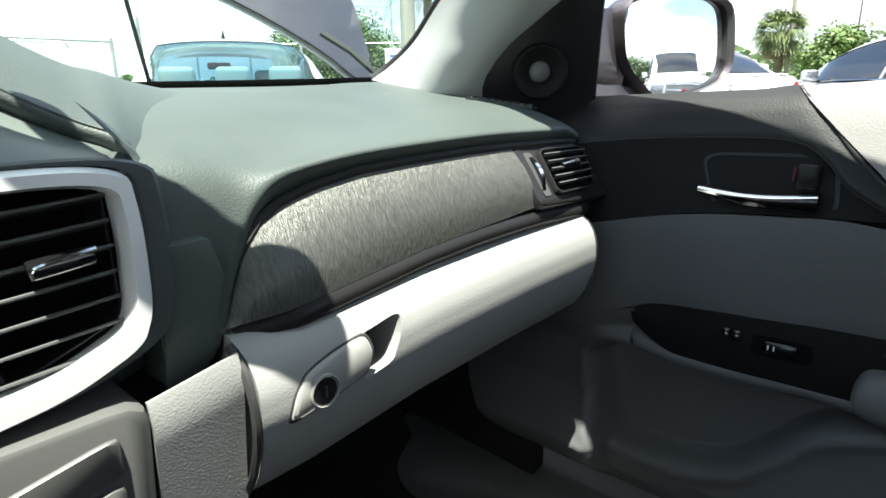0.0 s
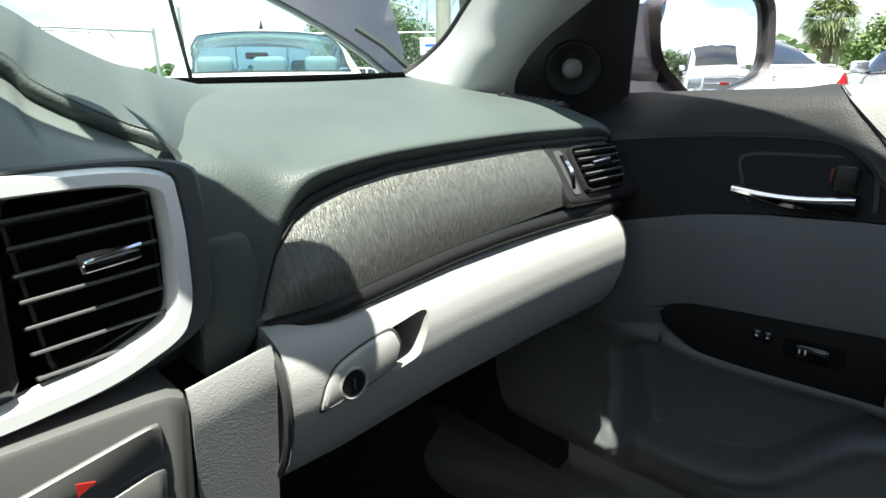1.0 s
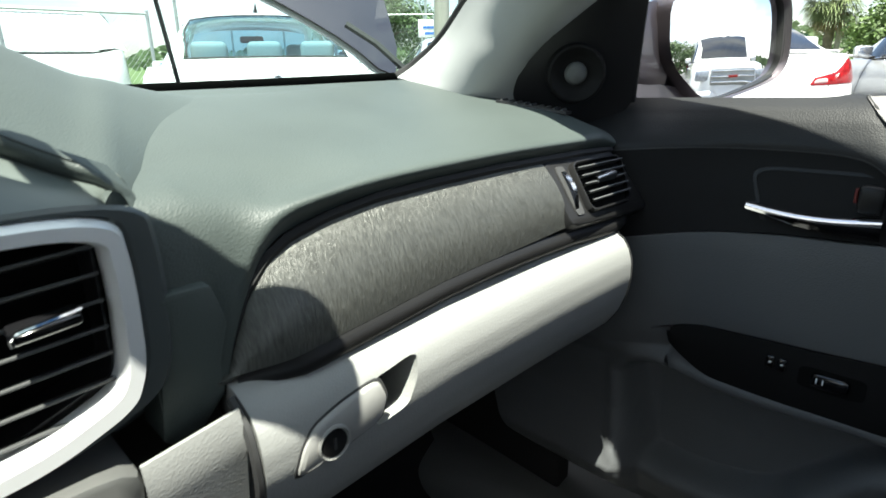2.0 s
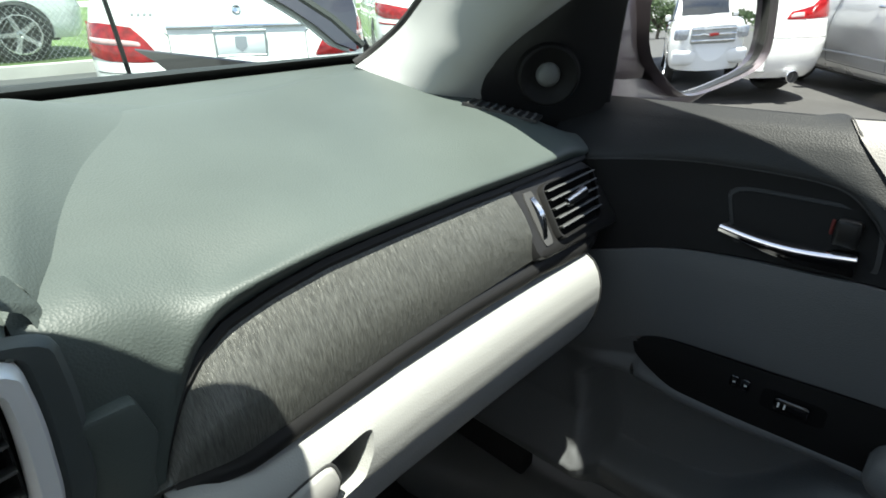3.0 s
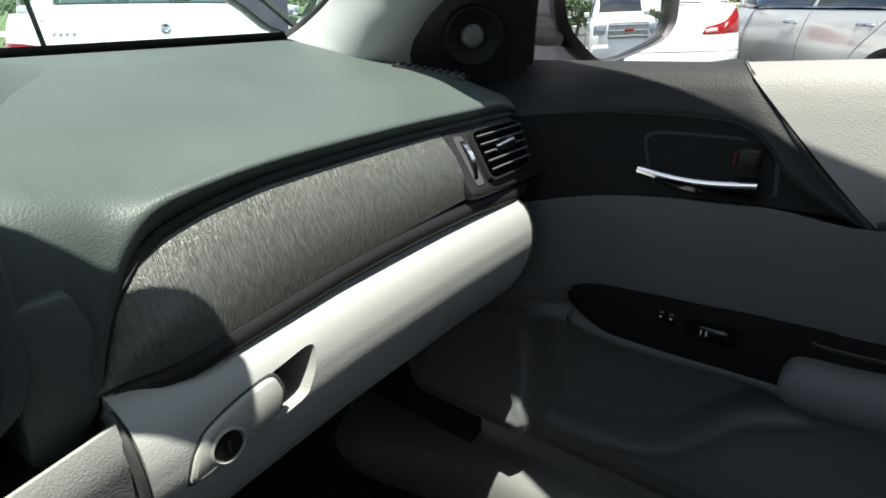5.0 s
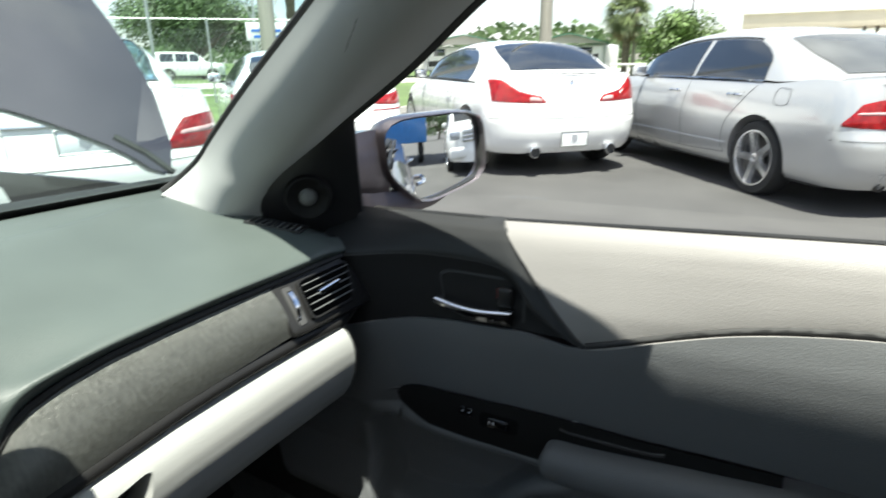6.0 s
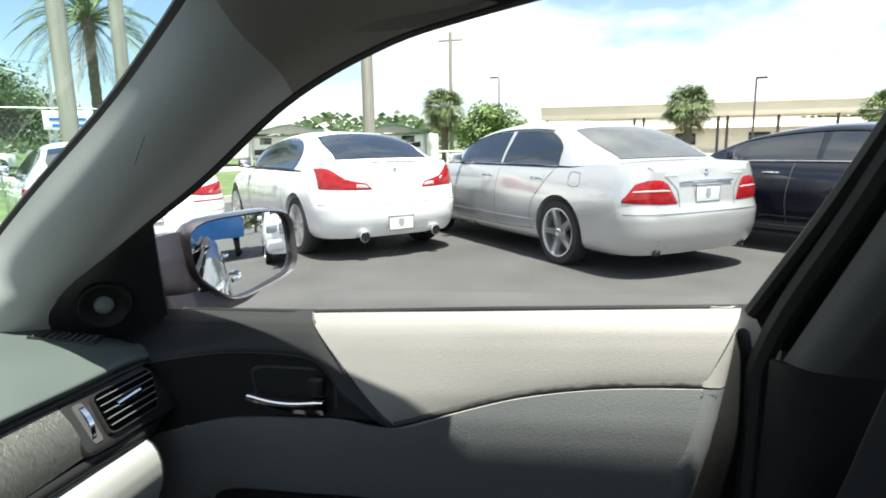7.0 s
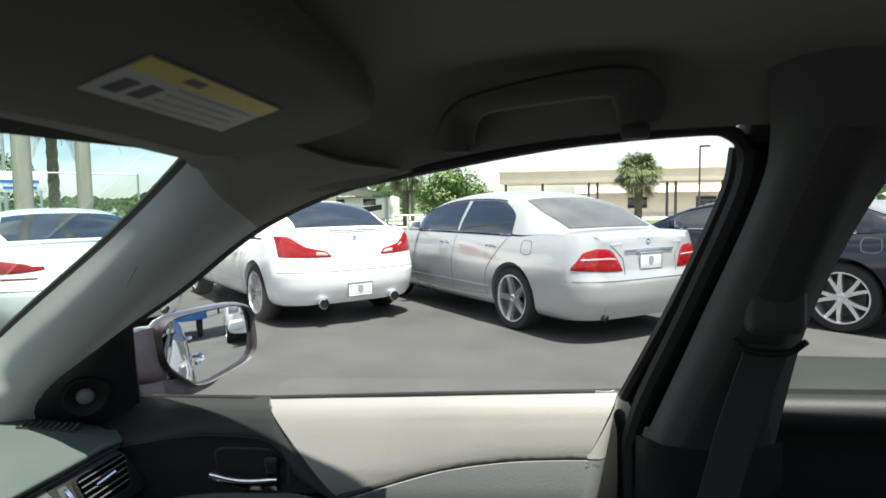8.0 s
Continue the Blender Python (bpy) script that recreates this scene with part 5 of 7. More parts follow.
on_body("boot_lid", loft([[(x, y, z) for x, z in ((-0.78, 1.03 - dz), (-0.4, 1.075 - dz), (0, 1.08 - dz), (0.4, 1.075 - dz), (0.78, 1.03 - dz))] for y, dz in ((-2.1, 0.0), (-2.5, 0.03), (-2.75, 0.10))], 14, 20, 0.004), EGO_PAINT)

# door mirror
mirror = thing("door_mirror", "plum door mirror with a clear reflecting glass", "car mirror", at=(0.885, 0.452, 1.066))
MN = Vector((-0.417, -0.908, 0.043)).normalized()
MU = Vector((0, 0, 1)).cross(MN).normalized() * -1
MU = MU if MU.x > 0 else -MU
MV = MU.cross(MN)
MV = MV if MV.z > 0 else -MV


def mirror_at(a, b, d):
    return MU * a + MV * b + MN * d


glass_line = [(-0.082, 0.050), (0.060, 0.056), (0.086, 0.046), (0.090, -0.022), (0.076, -0.042), (-0.004, -0.064), (-0.030, -0.062), (-0.078, -0.020)]
shell_line = [(-0.096, 0.060), (0.064, 0.067), (0.098, 0.052), (0.104, -0.026), (0.084, -0.052), (-0.004, -0.075), (-0.036, -0.073), (-0.092, -0.026)]
gl, sh = rounded([(a * 1.12, b * 1.14) for a, b in glass_line], 5, 0.35), rounded(shell_line, 5, 0.35)
rows = []
for d, k in ((0.000, 0.97), (0.010, 1.0), (0.002, 1.04), (-0.020, 1.07), (-0.045, 1.00), (-0.066, 0.80), (-0.080, 0.50), (-0.086, 0.12)):
    rows.append([mirror_at(a * k, b * k, d) for a, b in sh])
part("housing", skin(rows, 0, loop=True), EGO_PAINT, mirror, "plum metallic shell", sharp=50)
part("bezel", skin([[mirror_at(a, b, d) for a, b in ol] for ol, d in ((sh, 0.004), (gl, 0.002), (gl, -0.006))], 0, loop=True), SATIN_BLACK, mirror, "black inner rim")
dome = [[mirror_at(a * k, b * k, -0.0015 - ((a * k) ** 2 + (b * k) ** 2) / 2.70) for a, b in gl] for k in (0.001, 0.12, 0.25, 0.4, 0.55, 0.7, 0.85, 1.0)]
part("mirror_glass", skin(dome, 0, loop=True), MIRROR, mirror, "slightly domed silvered glass", sharp=80)
foot = []
for a, top_b, low_b in ((-0.135, -0.045, -0.098), (-0.10, -0.050, -0.098), (-0.05, -0.058, -0.096), (0.0, -0.066, -0.090), (0.03, -0.064, -0.078)):
    foot.append([mirror_at(a, bb, dd) for bb, dd in ((top_b, -0.010), (low_b + 0.008, -0.008), (low_b, -0.018), (low_b, -0.055), (low_b + 0.012, -0.066), (top_b, -0.066), (top_b, -0.010))])
part("foot", loft(foot, 16, 26), EGO_PAINT, mirror, "plum foot")
part("neck", loft([[mirror_at(a, bb * k, dd) for bb, dd in ((0.050, -0.012), (0.0, -0.006), (-0.060, -0.012), (-0.060, -0.060), (0.0, -0.070), (0.045, -0.060), (0.050, -0.012))] for a, k in ((-0.150, 0.80), (-0.11, 0.92), (-0.08, 0.9))], 8, 26), EGO_PAINT, mirror, "plum inner end")
part("signal_lens", tube(spline([mirror_at(0.108, 0.03, -0.018), mirror_at(0.113, 0.0, -0.016), mirror_at(0.106, -0.03, -0.016)], 10), 0.005, 6), CHROME, mirror)

# ---------------------------------------------------------------- ground
bm = bmesh.new()
box(900, 900, 0.2, (0, 0, -0.1), bm=bm)
solid("ground", bm, ASPHALT, "dark grey asphalt car park", "ground", "structure")


# ---------------------------------------------------------------- parked cars
def curve_of(points, n=60):
    p = spline([(a, b, 0) for a, b in points], n)
    return [q.x for q in p], [q.y for q in p]


def wheel_parts(parent, x, y, r, width, style):
    """One wheel with its tyre, rim, hub and spokes, facing out from the car."""
    side = 1 if x > 0 else -1
    m = Matrix.Translation((x, y, r)) @ Matrix.Rotation(radians(90 * side), 4, "Y")
    rr = r * (0.735 if style != "plain" else 0.68)
    w = width / 2
    wheel = part("wheel", lathe([(rr * 0.30, -w * 0.2), (rr * 0.96, -w * 0.3), (rr * 0.98, -w * 0.9)], 32, m), SEAM, parent)
    part("tyre", lathe([(rr, -w), (r * 0.93, -w), (r * 0.985, -w * 0.75), (r, -w * 0.3), (r, w * 0.3), (r * 0.985, w * 0.75), (r * 0.94, w * 0.98), (rr * 1.02, w)], 40, m), TYRE, wheel)
    part("rim", lathe([(rr * 1.03, w * 0.93), (rr * 1.02, w * 1.02), (rr * 0.965, w * 1.02), (rr * 0.93, w * 0.70), (rr * 0.92, -w * 0.5)], 40, m), ALLOY, wheel, "bright alloy rim")
    part("hub", lathe([(rr * 0.24, w * 0.3), (rr * 0.22, w * 0.78), (rr * 0.12, w * 0.84), (rr * 0.10, w * 0.80), (0, w * 0.80)], 20, m), ALLOY, wheel)
    part("brake_disc", lathe([(rr * 0.25, -w * 0.05), (rr * 0.72, -w * 0.05), (rr * 0.74, -w * 0.15), (rr * 0.25, -w * 0.15)], 28, m), DARK_STEEL, wheel)
    n = 5
    pairs = [(-0.17, 0.17)] if style == "five" else ([(-0.10, -0.30), (0.10, 0.30)] if style == "twin" else [(-0.13, 0.13)])
    for k in range(n):
        a0 = 2 * math.pi * (k + 0.25) / n
        bm = bmesh.new()
        for lo, hi in (pairs if style == "twin" else [(0, 0)]):
            rows = []
            for t in np.linspace(0.12, 0.97, 6):
                cx = (lo + (hi - lo) * t) * (1.0 if style == "twin" else 0.0) * 0.9
                hw = rr * ((0.078 + 0.03 * (1 - t)) if style == "twin" else (0.175 - 0.07 * t + 0.10 * max(0, t - 0.7)))
                ang = a0 + cx
                c, s = math.cos(ang), math.sin(ang)
                rows.append([m @ Vector((c * rr * t - s * q, s * rr * t + c * q, h)) for q, h in ((-hw, w * 0.45), (-hw * 0.8, w * (0.80 + 0.1 * t)), (hw * 0.8, w * (0.80 + 0.1 * t)), (hw, w * 0.45))])
            skin(rows, 0, bm)
        part("spoke", bm, ALLOY, wheel)
    return wheel


def car(name, label, at, yaw, spec, paint, group="parked cars"):
    """A parked car; its origin is on the ground under the middle of the rear bumper, and it faces +y."""
    c = thing(name, label, "car", group, at=(*at, 0), rz=yaw)
    L, W, H, deck, belt, hoodz, zb = (spec[k] for k in ("L", "W", "H", "deck", "belt", "hood", "zb"))
    r, axle, base_len = spec["r"], spec["axle"], spec["wheelbase"]
    roof_y, roof_z = curve_of(spec["roof"])
    yb, yw = spec["roof"][0][0], spec["roof"][-1][0]
    hw = W / 2
    dr, df, pr, pf = spec.get("dr", 0.55), 0.95, spec.get("dr_pow", 2.7), 2.3
    step = spec.get("step", 0.66)

    def plan(y):
        if y < dr:
            return hw * (max(0.0, 1 - (1 - y / dr) ** pr)) ** (1 / pr)
        if y > L - df:
            return hw * (max(0.0, 1 - ((y - L + df) / df) ** pf)) ** (1 / pf)
        return hw

    def top(y):
        return along(y, [0, 0.05, 0.14, 0.30, yb + 0.1, yb + 0.5, yw - 0.2, yw + 0.1, L - 0.55, L - 0.15, L], [deck - 0.05, deck - 0.02, deck - 0.004, deck, deck + 0.005, belt, belt, hoodz + 0.02, hoodz - 0.07, hoodz - 0.17, 0.48])

    def girth(v):
        return along(v, [0, 0.05, 0.15, 0.40, 0.60, 0.80, 0.92, 1.0], [0.90, 0.945, 0.972, 0.995, 1.0, 0.978, 0.952, 0.915])

    def lean(z):
        return along(z, [zb, zb + 0.08, zb + 0.20, step - 0.03, step, step + 0.025, deck], [0.10, 0.035, 0.005, 0.0, 0.012, 0.040, spec.get("lean", 0.12)])

    def flank(y, z):
        v = (z - zb) / (top(y) - zb)
        return plan(y) * girth(min(1, max(0, v)))

    def shell(y, v, s):
        z = zb + (top(y) - zb) * v
        yy = y + lean(z) * max(0.0, 1 - y / dr) if y < dr else y
        return (s * plan(y) * girth(v), yy, z)

    ys = sorted(set([dr * (1 - math.cos(math.pi / 2 * k / 14)) for k in range(15)] + list(np.linspace(dr, L - df, 26)) + [L - df + df * math.sin(math.pi / 2 * k / 12) for k in range(13)]))
    ys[0], ys[-1] = 0.000004, L - 0.000004
    ys = sorted(ys + [0.0005, L - 0.0005])
    rows = []
    vs = list(np.linspace(0, 1, 17))
    for y in ys:
        ring = [shell(y, v, -1) for v in vs]
        e = ring[-1]
        crown = 0.028 * min(1.0, plan(y) / hw)
        ring += [(e[0] * k, e[1], e[2] + crown * (1 - k * k)) for k in (0.9, 0.7, 0.4, 0.0, -0.4, -0.7, -0.9)]
        ring += [shell(y, v, 1) for v in reversed(vs)]
        rows.append(ring)
    bm = skin(rows, 0, loop=True)
    for ring in (rows[0], rows[-1]):
        for i in range(16):
            bm.faces.new([bm.verts.new(p) for p in (ring[i], ring[i + 1], ring[-2 - i], ring[-1 - i])])
        bm.faces.new([bm.verts.new(p) for p in ring[16:25]])
    me = finish(bm, "body", paint)
    cut = bmesh.new()
    for yy in (axle, axle + base_len):
        for s in (1, -1):
            m = Matrix.Translation((s * (hw - 0.13 + 0.15), yy, r + 0.012)) @ Matrix.Rotation(radians(90), 4, "Y")
            bmesh.ops.create_cone(cut, cap_ends=True, segments=40, radius1=r * 1.12, radius2=r * 1.12, depth=0.56, matrix=m)
    body_ob = new("body", carved(me, cut))
    body_ob.parent = c
    if "underside" not in spec:
        part("underbody", box(W * 0.84, L * 0.82, 0.14, (0, L * 0.5, zb + 0.03), 0.03), SEAM, c)
    # greenhouse
    def roof_at(y):
        return along(y, roof_y, roof_z)

    def cabin(y, s, out=0.0):
        """s: 0 at the belt, 1 at the middle of the roof; negative s on the other side."""
        q, a = (1 if s >= 0 else -1), abs(s)
        zr, b0 = roof_at(y), top(y) - 0.012
        k = max(0.0, (zr - b0) / (H - b0))
        end = min(1.0, 0.80 + 0.20 * smooth((y - yb) / 0.55)) * min(1.0, 0.84 + 0.16 * smooth((yw - y) / 0.7))
        wb = hw * 0.915 * end
        wr = wb - spec.get("tumble", 0.25) * k
        if a <= 0.5:
            t = a / 0.5
            x, z = wb - (wb - wr) * t ** 1.25, b0 + (zr - 0.055 * k - b0) * t
        else:
            t = (a - 0.5) / 0.5
            x, z = wr * (1 - t) + 0.03 * k * math.sin(math.pi * t) * (1 - t), zr - 0.055 * k * (1 - t) ** 2.6
        return Vector((q * (x + out * (1 - a)), y, z + out * a * 1.2))

    srow = list(np.linspace(0, 1, 22))
    gy = list(np.linspace(yb, yw, 44))
    rows = [[cabin(y, -s) for s in srow] + [cabin(y, s) for s in reversed(srow[:-1])] for y in gy]
    bm = skin(rows)
    g = spec["glass"]
    glass_mat = CAR_GLASS
    if spec.get("clear"):
        # real openings behind the panes, with seats inside
        glass_mat = CLEAR_CAR_GLASS
        cols = [-x for x in srow] + list(reversed(srow[:-1]))
        bm.faces.ensure_lookup_table()
        gone, k = [], 0
        for i in range(len(gy) - 1):
            for j in range(len(cols) - 1):
                y, a = (gy[i] + gy[i + 1]) / 2, (abs(cols[j]) + abs(cols[j + 1])) / 2
                ends = any(lo < y < hi and a > g.get("rs", 0.44) for lo, hi in (g["rear"], g["front"]))
                if ends or (0.05 < a < g.get("st", 0.44) and any(q[0] + 0.1 < y < q[1] for q in g["side"])):
                    gone.append(bm.faces[k])
                k += 1
        bmesh.ops.delete(bm, geom=gone, context="FACES")
        part("cabin_lining", skin([[(x, y, top(y) + 0.034 * (1 - (x / hw) ** 2) + 0.004) for x in np.linspace(-hw * 0.72, hw * 0.72, 7)] for y in np.linspace(yb + 0.06, yw - 0.25, 20)]), HEAD_COVER, c, "dark cabin lining")
        for x, y in ((-0.42, yb + 0.50), (0.0, yb + 0.50), (0.42, yb + 0.50), (-0.40, yb + 1.45), (0.40, yb + 1.45)):
            part("headrest", box(0.27, 0.10, 0.20, (x, y, belt + 0.165), 0.045, 4), STUCCO, c, "beige leather headrest")
            part("backrest", box(0.46, 0.14, 0.20, (x, y + 0.03, belt + 0.02), 0.05, 3), STUCCO, c, "beige leather seat back")
        part("cabin_mirror", box(0.24, 0.03, 0.07, (0, yw - 0.95, belt + 0.34), 0.02, 3), SATIN_BLACK, c)
        part("roof_fin", loft([[(-w, y, H + 0.0), (0, y, H + h), (w, y, H + 0.0)] for y, w, h in ((1.72, 0.012, 0.075), (1.80, 0.022, 0.05), (1.92, 0.018, 0.01))], 8, 9, 0.004), SATIN_BLACK, c, "dark roof aerial fin")
    part("cabin", bm, paint, c, sharp=50)

    def facing(y, s):
        e = 0.01
        n = (cabin(y + e, s) - cabin(y - e, s)).cross(cabin(y, s + e) - cabin(y, s - e)).normalized()
        mid = Vector((0, (yb + yw) / 2, belt - 0.2))
        return n if n.dot(cabin(y, s) - mid) > 0 else -n

    def glaze(nm, y0, y1, s0, s1, lift=0.006, mat=glass_mat, ny=14, ns=8, skew=0.0, top_round=0.0, low_round=0.0, lab=""):
        rows = []
        for s in np.linspace(s0, s1, ns):
            f = (s - s0) / (s1 - s0)
            row = []
            off = skew * f + top_round * (max(0.0, f - 0.5) / 0.5) ** 2.5 + low_round * (max(0.0, 0.5 - f) / 0.5) ** 2
            for t in np.linspace(0, 1, ny):
                y = y0 + off * (1 - t) + (y1 - y0) * t
                row.append(cabin(y, s) + facing(y, s if abs(s) < 0.99 else 0.98 * s) * lift)
            rows.append(row)
        ob = part(nm, skin(rows), mat, c, lab, sharp=80)
        return ob

    y0, y1 = g["rear"]
    rows = []
    for s in np.linspace(-1, 1, 21):
        sg = math.copysign(g.get("rs", 0.44) + (1 - g.get("rs", 0.44)) * (1 - abs(s)), s if s else 1)
        rows.append([cabin(y, sg) + facing(y, sg if abs(sg) < 0.98 else 0.97 * math.copysign(1, sg)) * 0.007 for y in np.linspace(y0, y1, 12)])
    part("rear_window", skin(rows), spec.get("rear_glass", glass_mat), c, "tinted rear window", sharp=80)
    if spec.get("clear"):
        ring = [r[0] for r in rows] + rows[-1] + [r[-1] for r in reversed(rows)] + list(reversed(rows[0]))
        part("window_border", tube(ring[::2], 0.006, 6, closed=True), RUBBER, c, "black window border")
    if "front" in g:
        y0, y1 = g["front"]
        rows = []
        for s in np.linspace(-1, 1, 21):
            sg = math.copysign(0.53 + 0.47 * (1 - abs(s)), s if s else 1)
            rows.append([cabin(y, sg) + facing(y, sg if abs(sg) < 0.98 else 0.97 * math.copysign(1, sg)) * 0.007 for y in np.linspace(y0, y1, 12)])
        part("windscreen", skin(rows), glass_mat, c, "reflecting windscreen", sharp=80)
    for q in (-1, 1):
        for y0, y1, sk0, tr0, lr0 in g["side"] if "blank" not in spec else ():
            glaze("side_window", y0, y1, q * 0.05, q * g.get("st", 0.44), 0.006, ns=14, skew=sk0, top_round=tr0, low_round=lr0, lab="dark tinted side window")
        y0, y1 = g["side"][0][0] + g["side"][0][4], g["side"][-1][1]
        part("window_trim", tube([cabin(y, q * 0.035) + facing(y, q * 0.05) * 0.008 for y in np.linspace(y0, y1, 30)], 0.007, 6), spec.get("trim", CHROME), c, "bright window trim")
        part("roof_moulding", tube([cabin(y, q * (g.get("st", 0.44) + 0.02)) + facing(y, q * 0.42) * 0.006 for y in np.linspace(y0 + g["side"][0][2] + g["side"][0][3], y1, 30)], 0.006, 6), spec.get("trim2", SATIN_BLACK), c)
        # shut lines, handles, mirror
        for path in spec["seams"]:
            pts = [(q * (flank(y, z) + 0.001), y, z) for y, z in [(p.x, p.y) for p in spline([(*w, 0) for w in path], 30)]]
            part("shut_line", strip(pts, 0.007, (q, 0, 0.05), 0.0016), SHUT, c)
        for y in spec["handles"]:
            z = belt - 0.115
            hx = flank(y, z)
            part("door_handle", tube(spline([(q * (hx - 0.01), y - 0.10, z), (q * (hx + 0.026), y - 0.07, z + 0.004), (q * (hx + 0.026), y + 0.06, z + 0.004), (q * (hx - 0.01), y + 0.09, z)], 12), 0.014, 8), spec.get("handle", paint), c)
        mx = hw * 0.915 + 0.10
        mir = part("side_mirror", box(0.17, 0.09, 0.125, (q * (mx + 0.02), spec["mirror"], belt + 0.075), 0.038, 4), spec.get("mirror_shell", paint), c)
        part("mirror_stalk", box(0.12, 0.05, 0.03, (q * (mx - 0.07), spec["mirror"] + 0.03, belt + 0.02), 0.012), SATIN_BLACK, mir)
        part("mirror_face", box(0.14, 0.004, 0.095, (q * (mx + 0.02), spec["mirror"] - 0.0455, belt + 0.076), 0.001), CHROME, mir)
        for yy in (axle, axle + base_len):
            wheel_parts(c, q * (hw - 0.125), yy, r, 0.22, spec["style"])
        line_z = spec.get("line", 0.42)
        pts = [(q * (flank(y, line_z) + 0.002), y, line_z) for y in np.linspace(axle + r * 1.25, axle + base_len - r * 1.3, 20)]
        part("side_moulding", strip(pts, 0.022, (q, 0, 0), 0.005), paint, c)
    # tail
    def tail(x, z):
        v = min(1, max(0, (z - zb) / (deck - zb)))
        f = min(0.9995, abs(x) / (hw * girth(v)))
        y = dr * (1 - (1 - f ** pr) ** (1 / pr))
        return Vector((x, y + lean(z) * max(0.0, 1 - y / dr), z))

    def tail_out(x, z, d):
        e = 0.004
        t1, t2 = tail(x + (e if x < 0 else -e), z) - tail(x, z), tail(x, z + e) - tail(x, z)
        n = t1.cross(t2).normalized()
        n = n if n.y < 0 or n.x * x > 0.5 else -n
        return tail(x, z) + n * d

    def tail_patch(nm, xs, lows, highs, mat, d=0.008, parent=None, lab="", nx=18, nz=8):
        rows = []
        for j in range(nz):
            v = j / (nz - 1)
            row = []
            for i in range(nx):
                x = xs[0] + (xs[-1] - xs[0]) * (1 - (1 - i / (nx - 1)) ** 1.6) if abs(xs[-1]) > abs(xs[0]) else xs[0] + (xs[-1] - xs[0]) * i / (nx - 1)
                f = np.linspace(0, 1, len(xs))
                u = np.interp(abs(x), [abs(q) for q in xs], f)
                lo, hi = float(np.interp(u, f, lows)), float(np.interp(u, f, highs))
                z = lo + (hi - lo) * v
                bulge = d * (0.35 + 0.65 * math.sin(math.pi * min(max(v, 0.0), 1.0)) ** 0.5 * math.sin(math.pi * min(1, max(0, i / (nx - 1)))) ** 0.25)
                row.append(tail_out(x, z, bulge))
            rows.append(row)
        return part(nm, skin(rows), mat, parent or c, lab, sharp=60)

    for q in (-1, 1):
        lamp = None
        for nm, fx, lows, highs, mat, d in spec["lamps"]:
            made = tail_patch(nm, [q * f * hw for f in fx], lows, highs, mat, d, lamp, "red tail lamp" if lamp is None else "")
            lamp = lamp or made
    px, pz = spec["plate"]
    py = tail(0, pz).y - 0.004
    plate = part("number_plate", box(0.305, 0.006, 0.152, (px, py - 0.006, pz), 0.003), PLATE, c, "white dealer plate")
    part("plate_frame", ring_plate([(px + a * 0.160, pz + b * 0.083) for a, b in ((-1, -1), (1, -1), (1, 1), (-1, 1))], [(px + a * 0.146, pz + b * 0.066) for a, b in ((-1, -1), (1, -1), (1, 1), (-1, 1))], py - 0.004, py - 0.013, lambda a, b, d: (a, d, b)), STEEL, plate)
    part("plate_shield", slab([(px - 0.036, pz + 0.045), (px + 0.036, pz + 0.045), (px + 0.036, pz - 0.018), (px, pz - 0.048), (px - 0.036, pz - 0.018)], py - 0.009, py - 0.011, lambda a, b, d: (a, d, b)), PLATE_SHIELD, plate)
    if spec.get("recess"):
        x1, z0, z1 = spec["recess"]
        tail_patch("plate_recess", [-x1, -x1 * 0.5, x1 * 0.5, x1], [z0 + 0.01, z0, z0, z0 + 0.01], [z1 - 0.02, z1, z1, z1 - 0.02], paint, -0.002)
        part("plate_garnish", tube([tail_out(x, z1 + 0.012, 0.008) for x in np.linspace(-x1, x1, 16)], 0.012, 6), spec.get("garnish", CHROME), c, "bright garnish over the plate")
    bz = step - 0.012
    part("bumper_line", strip([tail_out(x, bz, 0.001) for x in np.linspace(-hw * 0.985, hw * 0.985, 48)], 0.008, lambda i: (0, -1, 0.0), 0.0015), SHUT, c)
    for q in (-1, 1):
        part("boot_line", strip([tail_out(q * hw * f, z, 0.002) for f, z in spec["boot"]], 0.006, lambda i: (0, -1, 0.1), 0.0018), SHUT, c)
    part("diffuser", box(W * 0.60, 0.05, 0.05, (0, 0.24, zb + 0.010), 0.015), SATIN_BLACK, c)
    for x, z, er in spec["pipes"]:
        m = Matrix.Translation((x, tail(x, zb + 0.20).y + spec.get("pipe_in", 0.03), z)) @ Matrix.Rotation(radians(90), 4, "X")
        pipe = part("exhaust_tip", lathe([(er * 0.92, -0.16), (er, -0.14), (er, 0.045), (er * 0.90, 0.05), (er * 0.86, 0.0), (er * 0.84, -0.12)], 22, m), spec.get("pipe", CHROME), c, "exhaust tip")
        part("pipe_bore", lathe([(er * 0.84, -0.02), (0, -0.02)], 18, m), INK, pipe)
    part("badge", lathe([(0.028, -0.002), (0.028, 0.004), (0.023, 0.006), (0.019, 0.003), (0, 0.003)], 24, Matrix.Translation(tail_out(0, spec["badge"], 0.002)) @ Matrix.Rotation(radians(78), 4, "X")), CHROME, c, "small round chrome badge")
    for q in spec.get("letters", ()):
        for k in range(4):
            x = q * hw + 0.034 * k
            part("badge_bar", box(0.020, 0.004, 0.018, tail_out(x, spec["badge"] - 0.02, 0.002), 0.001), SILVER, c)
